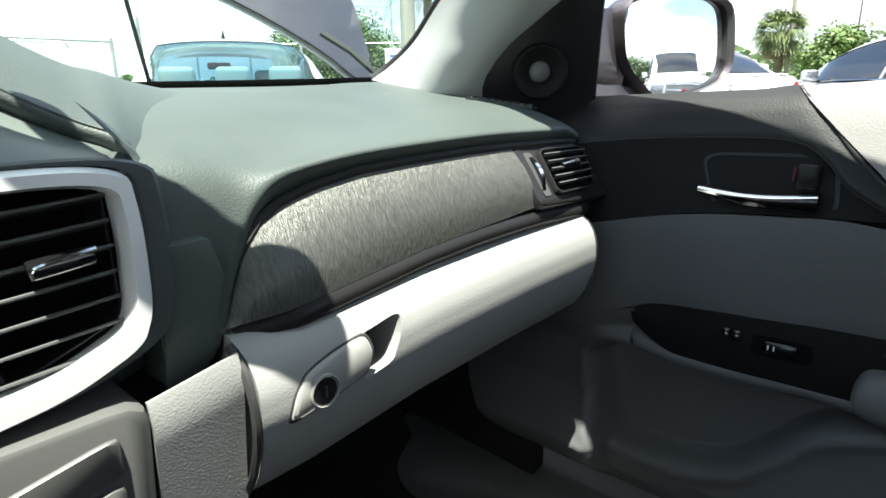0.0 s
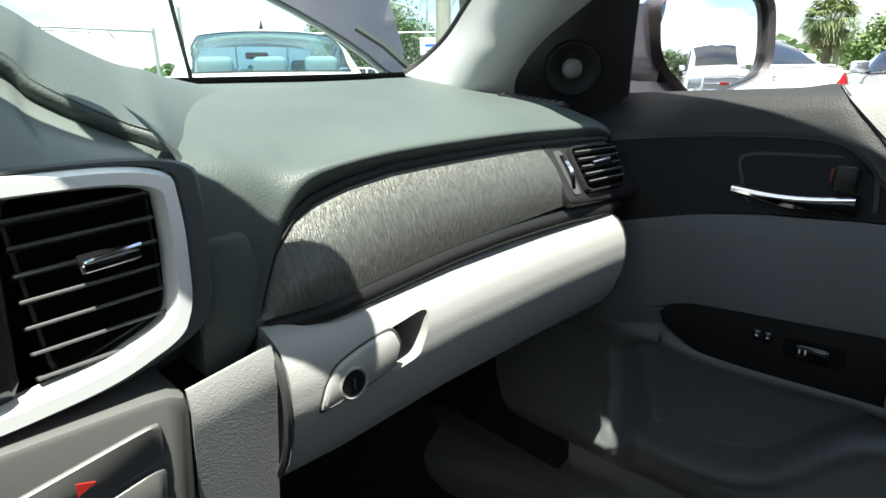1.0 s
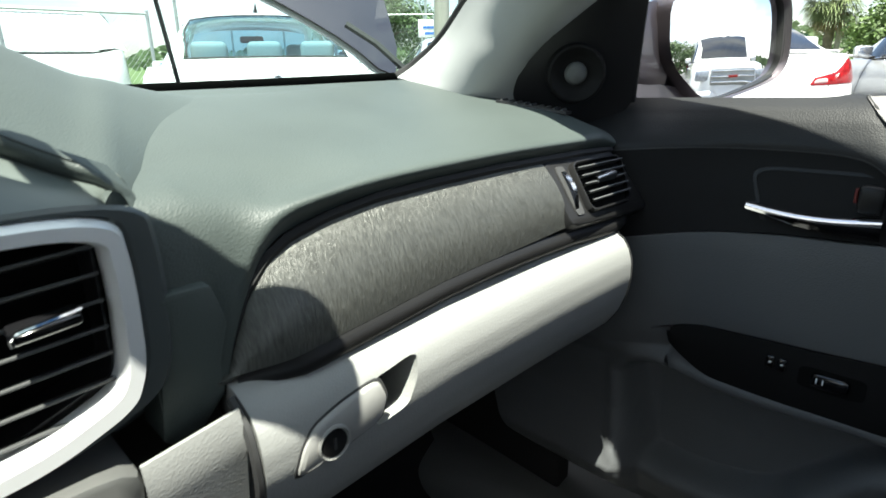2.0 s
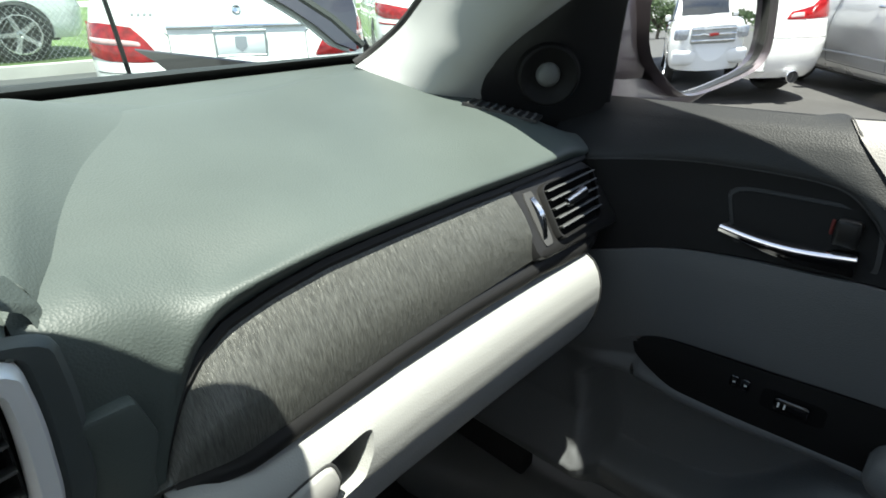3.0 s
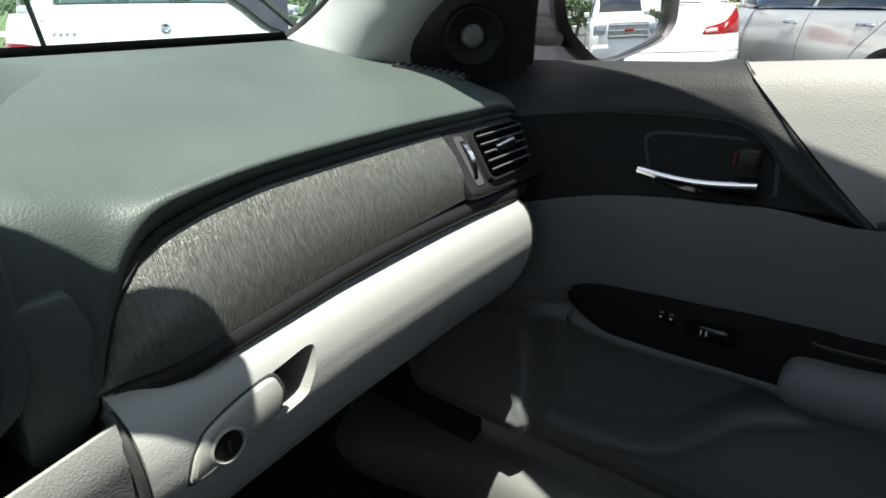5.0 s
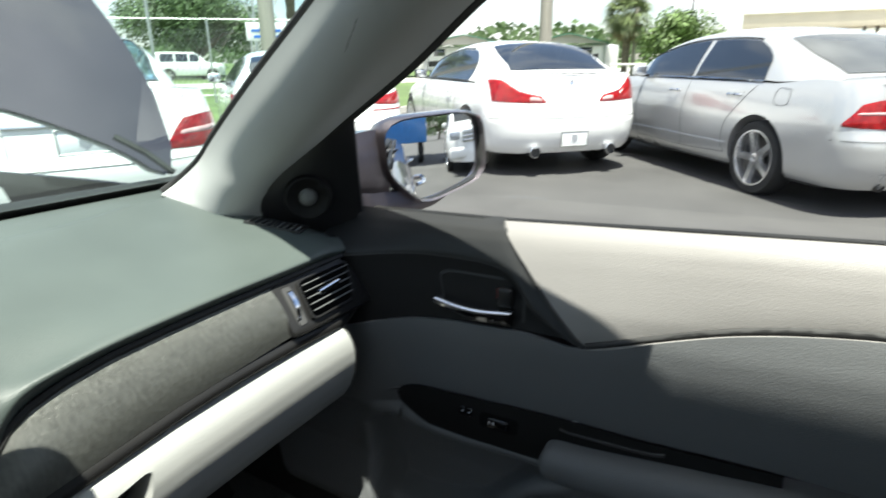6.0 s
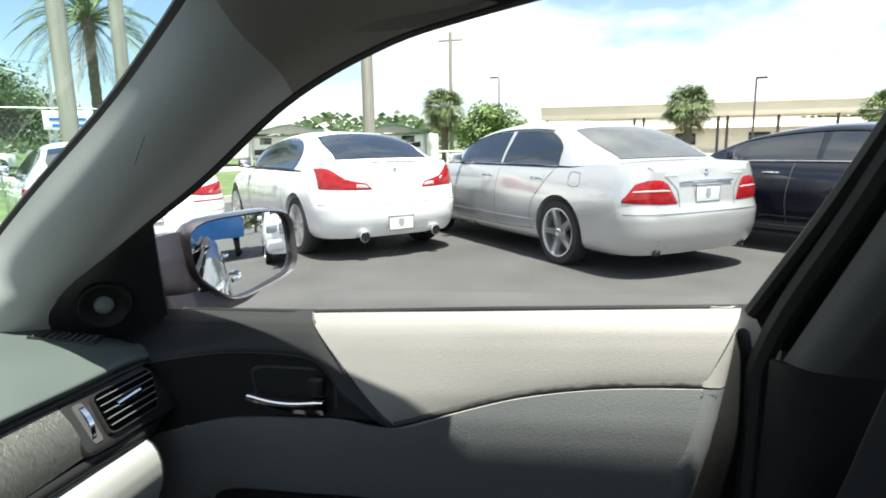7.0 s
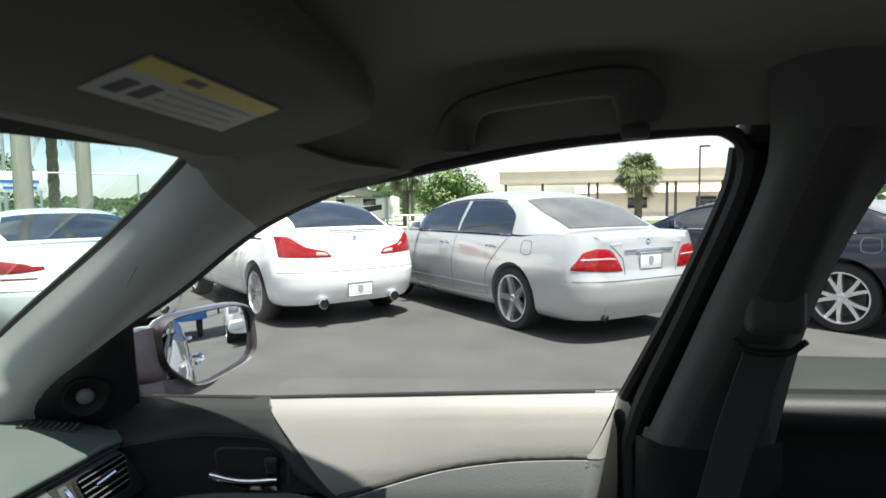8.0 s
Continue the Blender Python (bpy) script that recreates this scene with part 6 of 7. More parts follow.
    if spec.get("spoiler"):
        part("boot_spoiler", tube([(x, 0.17 + 0.10 * (x / hw) ** 2 + (0.06 if abs(x) > hw * 0.7 else 0), deck + 0.028 - 0.02 * (x / hw) ** 4) for x in np.linspace(-hw * 0.72, hw * 0.72, 24)], 0.011, 6), paint, c)
        part("brake_light", box(0.62, 0.012, 0.012, (0, 0.158, deck + 0.006), 0.003), SATIN_BLACK, c, "slim dark brake light slot")
    return c


SEAMS4 = lambda ax, wb, belt, zb: ([(ax + 0.36, 0.34), (ax + 0.50, 0.46), (ax + 0.62, 0.75), (ax + 0.56, belt - 0.02)], [(ax + 1.36, belt - 0.01), (ax + 1.40, 0.6), (ax + 1.37, zb + 0.10)], [(ax + 2.40, belt - 0.03), (ax + 2.45, 0.6), (ax + 2.40, zb + 0.10)], [(ax + 0.40, zb + 0.11), (ax + 1.4, zb + 0.085), (ax + 2.40, zb + 0.10)])

coupe = dict(L=4.65, W=1.84, H=1.435, deck=1.055, belt=0.955, hood=0.86, zb=0.245, r=0.335, axle=0.93, wheelbase=2.85, step=0.63, lean=0.16, dr=0.62, dr_pow=3.3, style="twin", tumble=0.30,
             roof=[(0.36, 1.055), (0.60, 1.190), (1.06, 1.380), (1.58, 1.430), (2.05, 1.428), (2.7, 1.31), (3.20, 1.10), (3.46, 0.955)],
             glass=dict(rear=(0.43, 1.10), side=[(0.98, 2.92, 0.20, 0.22, 0.14)], rs=0.54, st=0.44), trim=SATIN_BLACK,
             seams=([(1.36, 0.90), (1.42, 0.60), (1.38, 0.36), (1.56, 0.27)], [(2.85, 0.89), (2.92, 0.6), (2.86, 0.30)], [(1.56, 0.27), (2.3, 0.25), (2.86, 0.30)]), handles=(1.62,), mirror=2.85, mirror_shell=SATIN_BLACK,
             lamps=[("tail_lamp", (0.34, 0.39, 0.48, 0.63, 0.71, 0.80, 0.87, 0.925), (0.772, 0.771, 0.772, 0.776, 0.780, 0.783, 0.786, 0.794), (0.782, 0.838, 0.854, 0.885, 0.935, 1.004, 1.014, 1.010), LAMP_RED, 0.012), ("lamp_lens", (0.38, 0.42, 0.48, 0.53), (0.783, 0.783, 0.785, 0.788), (0.803, 0.826, 0.834, 0.836), LAMP_CLEAR, 0.017)],
             plate=(0, 0.395), pipes=((-0.45, 0.268, 0.060), (0.45, 0.268, 0.060)), badge=0.97, boot=((0.72, 1.03), (0.60, 0.88), (0.50, 0.66)), spoiler=True, letters=(-0.60, 0.45))
big_sedan = dict(pipe=DARK_STEEL, rear_glass=CLOUD_GLASS, dr_pow=3.3, L=4.995, W=1.83, H=1.49, deck=1.035, belt=0.99, hood=0.95, zb=0.22, r=0.335, axle=1.12, wheelbase=2.925, step=0.61, lean=0.10, dr=0.46, style="five", tumble=0.27,
                 roof=[(0.50, 1.045), (0.84, 1.215), (1.28, 1.405), (1.75, 1.484), (2.45, 1.488), (2.95, 1.41), (3.45, 1.22), (3.85, 1.00)],
                 glass=dict(rear=(0.57, 1.26), side=[(1.19, 2.26, 0.08, 0.28, 0.0), (2.31, 3.36, 0.03, 0.0, 0.0)], rs=0.55, st=0.43),
                 seams=([(1.56, 0.33), (1.61, 0.42), (1.56, 0.62), (1.38, 0.82), (1.24, 0.97)], [(2.28, 0.98), (2.32, 0.6), (2.30, 0.32)], [(3.26, 0.96), (3.32, 0.6), (3.28, 0.32)], [(1.56, 0.33), (2.3, 0.305), (3.28, 0.32)], [(0.80, 0.95), (0.80, 0.83), (0.95, 0.83), (0.95, 0.95), (0.80, 0.95)]), handles=(1.50, 2.52), mirror=3.22, handle=CHROME,
                 lamps=[("tail_lamp", (0.42, 0.50, 0.58, 0.72, 0.85, 0.955), (0.684, 0.684, 0.686, 0.690, 0.694, 0.704), (0.695, 0.850, 0.896, 0.900, 0.868, 0.725), LAMP_RED, 0.012), ("lamp_lens", (0.48, 0.56, 0.76, 0.88), (0.792, 0.790, 0.788, 0.788), (0.803, 0.814, 0.815, 0.806), LAMP_CLEAR, 0.017)],
                 plate=(0, 0.765), recess=(0.34, 0.675, 0.862), pipe_in=0.10, pipes=((-0.56, 0.250, 0.036), (0.56, 0.250, 0.036)), badge=0.955, boot=((0.72, 1.01), (0.50, 0.90), (0.40, 0.80), (0.39, 0.64)), letters=(-0.52, 0.42))
front_sedan = dict(L=4.88, W=1.80, H=1.48, deck=1.03, belt=0.95, hood=0.92, zb=0.20, r=0.33, axle=1.05, wheelbase=2.875, step=0.60, lean=0.13, dr=0.58, style="twin", tumble=0.28,
                   roof=[(0.60, 1.04), (0.92, 1.23), (1.30, 1.41), (1.75, 1.476), (2.5, 1.465), (3.0, 1.37), (3.5, 1.15), (3.85, 0.97)], clear=True,
                   glass=dict(rear=(0.68, 1.32), front=(2.92, 3.70), side=[(1.20, 2.22, 0.10, 0.1, 0.0), (2.32, 3.36, 0.03, 0.0, 0.0)], rs=0.54, st=0.43),
                   seams=SEAMS4(1.05, 2.875, 0.95, 0.20), handles=(1.75, 2.70), mirror=3.1, handle=CHROME,
                   lamps=[("tail_lamp", (0.52, 0.60, 0.68, 0.86, 0.992), (0.655, 0.652, 0.650, 0.655, 0.68), (0.665, 0.77, 0.850, 0.872, 0.872), LAMP_RED, 0.012), ("lamp_lens", (0.62, 0.70, 0.88, 0.96), (0.735, 0.738, 0.745, 0.755), (0.765, 0.780, 0.790, 0.795), LAMP_CLEAR, 0.017)],
                   plate=(0, 0.745), recess=(0.42, 0.66, 0.835), pipes=((-0.62, 0.26, 0.04), (0.62, 0.26, 0.04)), badge=0.945, boot=((0.72, 1.0), (0.46, 0.80), (0.46, 0.62)), letters=(-0.66,))
sport = dict(L=4.89, W=1.89, H=1.36, deck=0.98, belt=0.93, hood=0.86, zb=0.19, r=0.335, axle=1.0, wheelbase=2.855, step=0.60, lean=0.18, dr=0.66, style="five", tumble=0.28,
             roof=[(0.80, 0.99), (1.15, 1.10), (1.60, 1.27), (2.10, 1.355), (2.5, 1.355), (2.95, 1.25), (3.4, 1.06), (3.65, 0.92)],
             glass=dict(rear=(0.92, 1.70), side=[(1.25, 1.70, 0.10, 0.1, 0.0), (1.78, 3.20, 0.02, 0.0, 0.0)], rs=0.54, st=0.43), trim=SATIN_BLACK,
             seams=([(1.6, 0.90), (1.62, 0.60), (1.55, 0.36), (1.74, 0.27)], [(3.05, 0.89), (3.08, 0.6), (3.0, 0.30)]), handles=(1.8,), mirror=2.9,
             lamps=[("tail_lamp", (0.46, 0.62, 0.80, 0.92, 0.99), (0.775, 0.755, 0.745, 0.75, 0.78), (0.80, 0.835, 0.865, 0.885, 0.885), LAMP_RED, 0.012), ("lamp_strip", (0.52, 0.70, 0.90, 0.97), (0.690, 0.690, 0.690, 0.695), (0.705, 0.705, 0.705, 0.71), LAMP_RED, 0.006)],
             plate=(0, 0.60), pipes=((-0.6, 0.27, 0.05), (0.6, 0.27, 0.05)), badge=0.90, boot=((0.70, 0.95), (0.46, 0.80), (0.46, 0.64)))
dark_sedan = dict(big_sedan, L=5.1, W=1.87, H=1.43, r=0.35, axle=1.12, style="twin", letters=(), line=0.40,
                  roof=[(0.45, 1.040), (0.80, 1.175), (1.20, 1.325), (1.65, 1.395), (2.2, 1.402), (2.75, 1.325), (3.2, 1.17), (3.55, 1.00)],
                  glass=dict(rear=(0.52, 1.18), side=[(1.02, 2.02, 0.08, 0.26, 0.0), (2.07, 3.06, 0.03, 0.0, 0.0)], rs=0.55, st=0.43), mirror=2.92)

car("coupe", "white two-door coupe with red tail lamps parked on asphalt", (6.254, 1.978), -43.0, coupe, PAINT_WHITE)
car("sedan", "silver four-door sedan with five-spoke wheels on asphalt", (5.856, -1.152), -49.0, big_sedan, PAINT_SILVER)
car("sedan", "white sedan with wide red tail lamps parked ahead", (2.094, 3.721), -24.5, front_sedan, PAINT_PEARL)
car("sports_car", "white low sports car with slim red tail lamps", (4.88, 4.17), -36.7, sport, PAINT_WHITE)
car("sedan", "glossy black sedan with twin-spoke alloy wheels", (6.25, -4.44), -43.0, dark_sedan, PAINT_BLACK)

suv = dict(L=5.1, W=2.0, H=1.92, deck=1.28, belt=1.22, hood=1.20, zb=0.32, r=0.39, axle=1.0, wheelbase=2.95, step=0.75, lean=0.06, dr=0.40, style="plain", tumble=0.18,
           roof=[(0.10, 1.29), (0.22, 1.62), (0.42, 1.88), (1.2, 1.92), (2.6, 1.91), (3.0, 1.84), (3.35, 1.58), (3.62, 1.24)],
           glass=dict(rear=(0.14, 0.34), front=(3.02, 3.56), side=[(0.55, 1.45, 0.02, 0.05, 0.0), (1.55, 2.40, 0.0, 0.0, 0.0), (2.5, 3.15, 0.0, 0.0, 0.0)], rs=0.53, st=0.43),
           seams=([(1.50, 1.18), (1.52, 0.5)], [(2.45, 1.18), (2.45, 0.5)]), handles=(1.7, 2.65), mirror=3.05,
           lamps=[("tail_lamp", (0.80, 0.90, 0.99), (0.85, 0.85, 0.86), (1.22, 1.22, 1.20), LAMP_RED, 0.012)], plate=(0, 0.80), pipes=((0.6, 0.34, 0.04),), badge=1.15, boot=((0.78, 1.2), (0.76, 0.9), (0.76, 0.75)))
truck = car("suv", "white sport utility vehicle with a chrome grille facing forward", (4.10, -10.1), 10.4, suv, PAINT_WHITE)
yf = 5.10
part("grille", box(1.10, 0.10, 0.30, (0, yf - 0.10, 0.93), 0.03), STEEL, truck, "grey mesh grille")
for k in range(3):
    part("grille_bar", box(1.08, 0.03, 0.035, (0, yf - 0.03, 0.83 + 0.10 * k), 0.01), CHROME, truck)
part("grille_badge", box(0.22, 0.02, 0.045, (0, yf - 0.01, 0.93), 0.005), RED_MARK, truck, "small red badge")
for q in (-1, 1):
    part("headlamp", box(0.36, 0.12, 0.20, (q * 0.74, yf - 0.22, 0.95), 0.04), LAMP_GLASS, truck, "clear headlamp")
    part("fog_lamp", lathe([(0.06, 0), (0.05, 0.02), (0, 0.02)], 16, Matrix.Translation((q * 0.70, yf - 0.12, 0.52)) @ Matrix.Rotation(radians(-90), 4, "X")), LAMP_GLASS, truck)
part("front_bumper", box(1.86, 0.22, 0.26, (0, yf - 0.16, 0.55), 0.07, 3), PAINT_WHITE, truck)
car("suv", "pale sport utility vehicle standing beside the far road", (26.0, 38.6), -112, suv, PAINT_WHITE)

blue = thing("blue_trailer", "bright blue two-storey trailer with white windows", "trailer", at=(0.95, -11.4, 0), rz=4)
part("lower_box", box(2.6, 5.0, 1.9, (0, 0, 1.75), 0.05), PAINT_BLUE, blue)
part("upper_box", box(3.0, 4.6, 1.7, (0.1, 0, 4.2), 0.05), PAINT_BLUE, blue)
part("deck", box(2.7, 5.0, 0.5, (0, 0, 3.05), 0.05), DARK_STEEL, blue, "dark gap")
for z in (1.9, 4.3):
    part("window", box(0.7, 0.06, 0.6, (-0.3, 2.5 if z < 3 else 2.32, z), 0.02), WHITE_MARK, blue, "small white window")
for x in (-1.0, 1.0):
    part("wheel", lathe([(0.2, -0.12), (0.5, -0.12), (0.52, 0), (0.5, 0.12), (0.2, 0.12)], 24, Matrix.Translation((x, 1.7, 0.52)) @ Matrix.Rotation(radians(90), 4, "Y")), TYRE, blue)

# windows on the driver's side and behind
for nm, y0, y1, mat in (("driver_door_glass", 0.50, -0.40, SIDE_GLASS), ("rear_driver_glass", -0.50, -1.45, TINTED)):
    on_body(nm, skin([[(-a, b, c) for a, b, c in (side_pane(y, q) for q in np.linspace(0, 1, 8))] for y in np.linspace(y0, y1, 16)]), mat, "side window", 80)
on_body("rear_window", skin([[(x, -1.62 - 0.50 * v, 1.372 - 0.30 * v + 0.02 * (1 - (x / 0.6) ** 2)) for x in np.linspace(-0.58, 0.58, 12)] for v in np.linspace(0, 1, 8)]), TINTED, "raked tinted rear window", 80)
driver_post = thing("centre_pillar", "grey trim of the driver's side centre pillar", "pillar", kind="structure")
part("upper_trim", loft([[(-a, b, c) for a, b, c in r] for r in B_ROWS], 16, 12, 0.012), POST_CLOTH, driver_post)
part("lower_trim", loft([[(-a - 0.008, b, z) for a, b, _ in B_ROWS[4]] for z in (1.004, 0.7, 0.36)], 8, 12, 0.012), PLASTIC_BLACK, driver_post, "black lower trim")

# ---------------------------------------------------------------- grass, road, verge
def sheet_of(points, z):
    bm = bmesh.new()
    top = [bm.verts.new((*p, z)) for p in points]
    low = [bm.verts.new((*p, -0.05)) for p in points]
    bm.faces.new(top)
    for i in range(len(points)):
        j = (i + 1) % len(points)
        bm.faces.new((top[i], low[i], low[j], top[j]))
    bmesh.ops.triangulate(bm, faces=[f for f in bm.faces if len(f.verts) > 4])
    return bm


edge = [(-60, 40), (-25, 17), (2, 9.1), (8, 8.7), (20, 7.5), (30, 2), (34, -6), (34, -60)]
solid("verge", sheet_of(edge + [(420, -60), (420, 420), (-60, 420)], 0.03), GRASS, "mown green grass beyond the car park", "grass", "structure")
road_line = [(-40, 56), (-18, 45), (16, 29.5), (34, 20), (47, 9), (51, -6), (51, -58)]
rows = []
for i, p in enumerate(road_line):
    a, b = Vector(road_line[max(0, i - 1)]), Vector(road_line[min(len(road_line) - 1, i + 1)])
    n = Vector((-(b - a).y, (b - a).x)).normalized() * 3.6
    rows.append([(p[0] - n.x, p[1] - n.y, 0.045), (p[0] + n.x, p[1] + n.y, 0.045)])
solid("road", skin(rows, 0.02), CONCRETE, "pale grey road beyond the grass", "road", "structure")
rows = []
for i, p in enumerate(edge[1:-1]):
    q = edge[1:-1]
    a, b = Vector(q[max(0, i - 1)]), Vector(q[min(len(q) - 1, i + 1)])
    n = Vector((-(b - a).y, (b - a).x)).normalized()
    rows.append([(p[0] - n.x * 0.1, p[1] - n.y * 0.1, 0.0), (p[0] - n.x * 0.08, p[1] - n.y * 0.08, 0.14), (p[0] + n.x * 0.08, p[1] + n.y * 0.08, 0.14), (p[0] + n.x * 0.1, p[1] + n.y * 0.1, 0.0)])
solid("kerb", skin(rows), CONCRETE, "pale concrete kerb along the grass", "kerb", "structure")

# ---------------------------------------------------------------- poles, lamps, fence
def pole(name, label, at, r, h, mat, group=""):
    t = thing(name, label, "pole", group, at=at)
    part("shaft", lathe([(r * 1.02, -0.1), (r, 0.5), (r * 0.97, h * 0.5), (r * 0.86, h), (0, h + 0.02)], 20), mat, t)
    return t


for at, r, h in (((15.78, 6.07, 0), 0.165, 10.5), ((9.03, 9.30, 0), 0.155, 9.0), ((11.15, 9.92, 0), 0.150, 9.5)):
    pole("utility_pole", "thick pale weathered wooden utility pole", at, r, h, POLE_WOOD, "utility poles")
p2 = pole("utility_pole", "slim weathered utility pole with a short crossarm", (38.85, 9.3, 0), 0.13, 8.4, POLE_WOOD, "utility poles")
part("crossarm", box(0.12, 1.6, 0.12, (0, 0, 7.9), 0.01), POLE_WOOD, p2)
for (x, y), h, arm in (((48.7, -11.2), 5.65, 0.7), ((54.3, 8.6), 7.1, -0.9)):
    lamp_post = thing("lamp_post", "dark steel car park lamp post with a flat head", "lamp post", "lamp posts", at=(x, y, 0))
    part("post", lathe([(0.09, 0), (0.075, h * 0.5), (0.06, h), (0, h)], 12), DARK_STEEL, lamp_post)
    part("lamp_head", box(0.32, 0.75, 0.14, (0, -arm * 0.5, h + 0.02), 0.03), DARK_STEEL, lamp_post, "flat lamp head")
street = thing("street_lamp", "grey street lamp with a long curved arm", "lamp post", at=(30.6, 33.0, 0))
part("post", lathe([(0.13, 0), (0.10, 4.5), (0.08, 7.0), (0, 7.0)], 12), STEEL, street)
part("arm", tube(spline([(0, 0, 3.6), (-0.4, 0.4, 5.0), (-0.9, 0.9, 5.9), (-1.6, 1.6, 6.2)], 14), 0.05, 8), STEEL, street)
part("lamp_head", box(0.35, 0.7, 0.14, (-1.8, 1.8, 6.2), 0.05), STEEL, street)

fence = thing("chain_link_fence", "galvanised chain-link fence with tall posts", "fence", at=(7.6, 19.2, 0))
fd = Vector((0.785, -0.62, 0))
for k in range(8):
    b = fd * (1.55 * k)
    part("post", tube([b, b + Vector((0, 0, 3.2 if k % 3 == 0 else 2.45))], 0.05 if k % 3 == 0 else 0.03, 8), STEEL, fence)
for z in (0.25, 2.42):
    part("rail", tube([Vector((0, 0, z)), fd * 10.9 + Vector((0, 0, z))], 0.018, 6), STEEL, fence)
bm = bmesh.new()
for k in range(74):
    for s in (1, -1):
        a = fd * (0.15 * k)
        b = a + fd * 1.1 * s + Vector((0, 0, 2.15))
        a = a + Vector((0, 0, 0.26))
        if -0.1 <= b.length and 0 <= b.x <= 8.6:
            tube([a, b], 0.0025, 3, bm)
tagged(part("mesh_wire", bm, STEEL, fence), kind="stuff")
for a, b in (((-30, 38, 6.6), (30.6, 33.0, 6.6)), ((-30, 38, 7.4), (15.8, 6.1, 9.8)), ((-25, 30, 8.6), (9.03, 9.3, 8.6))):
    va, vb = Vector(a), Vector(b)
    cable = [va.lerp(vb, i / 20) - Vector((0, 0, 0.8 * math.sin(math.pi * i / 20))) for i in range(21)]
    solid("overhead_cable", tube(cable, 0.012, 5), RUBBER, "thin black overhead cable between poles", "cable")
rack = thing("bicycle_rail", "low cream tubular rail at the edge of the lot", "rail", at=(21.2, 4.6, 0))
for z in (0.55, 1.0):
    part("rail", tube([(0, 0, z), (-0.1, 1.15, z)], 0.035, 8), STUCCO_PALE, rack)
for y in (0.02, 0.58, 1.13):
    part("upright", tube([(-0.1 * y, y, 0), (-0.1 * y, y, 1.0)], 0.035, 8), STUCCO_PALE, rack)

van = car("van", "white van standing on grass behind a chain-link fence", (3.50, 11.5), 90, dict(suv, blank=True, lamps=[], trim=PAINT_WHITE, trim2=PAINT_WHITE), PAINT_WHITE)
near_fence = thing("chain_link_fence", "low galvanised chain-link fence along the grass", "fence", at=(-2.2, 9.95, 0))
nd = Vector((0.998, 0.06, 0)).normalized()
for k in range(4):
    part("post", tube([nd * (1.95 * k), nd * (1.95 * k) + Vector((0, 0, 1.85))], 0.028, 8), STEEL, near_fence)
part("rail", tube([Vector((0, 0, 1.8)), nd * 5.85 + Vector((0, 0, 1.8))], 0.022, 6), STEEL, near_fence)
bm = bmesh.new()
for k in range(-18, 74):
    for s in (1, -1):
        lo, hi = 0.08 * k, 0.08 * k + 1.45 * s
        t0, t1 = max(0.0, (0 - lo) / (hi - lo) if s > 0 else (5.85 - lo) / (hi - lo)), min(1.0, (5.85 - lo) / (hi - lo) if s > 0 else (0 - lo) / (hi - lo))
        if t1 > t0:
            a, b = nd * (lo + (hi - lo) * t0) + Vector((0, 0, 0.06 + 1.74 * t0)), nd * (lo + (hi - lo) * t1) + Vector((0, 0, 0.06 + 1.74 * t1))
            tube([a, b], 0.0019, 3, bm)
tagged(part("mesh_wire", bm, STEEL, near_fence), kind="stuff")

# ---------------------------------------------------------------- buildings
solid("forecourt", box(24, 62, 0.08, (66, -12, 0.03), 0.01), CONCRETE, "pale concrete forecourt under the canopy", "pavement", "structure")
canopy = thing("canopy_building", "long beige flat-roofed canopy on slim dark posts", "building", at=(60, -10, 0))
part("roof", box(6, 31, 1.15, (0.5, -0.4, 3.95), 0.04), STUCCO, canopy, "beige flat roof fascia")
part("roof_cap", box(6.3, 31.3, 0.16, (0.5, -0.4, 4.56), 0.02), STUCCO_PALE, canopy)
for k, y in enumerate((14.6, 11.0, 6.6, 5.8, -0.6, -1.3, -5.5, -10.0, -14.8)):
    part("post", box(0.22, 0.22, 3.4, (-1.6 if k % 2 else -1.2, y, 1.7), 0.01), DARK_STEEL, canopy, "dark slim post")
shop = thing("shop_building", "low pale building behind the canopy with dark windows", "building", at=(71, -16, 0))
part("wall", box(8, 26, 2.5, (0, 0, 1.25), 0.03), STUCCO_PALE, shop)
part("roof", loft([[(-5, y, 2.5), (-1, y, 3.3), (5, y, 3.4)] for y in (-13.6, 0, 13.6)], 6, 6, 0.1), STUCCO, shop)
for k in (1, 3, 5):
    w = part("window", box(0.1, 2.0, 1.2, (-4.02, -10.5 + 3.5 * k, 1.4), 0.01), CAR_GLASS, shop)
    part("window_frame", box(0.14, 2.2, 0.08, (-4.03, -10.5 + 3.5 * k, 0.78), 0.01), STUCCO, w)
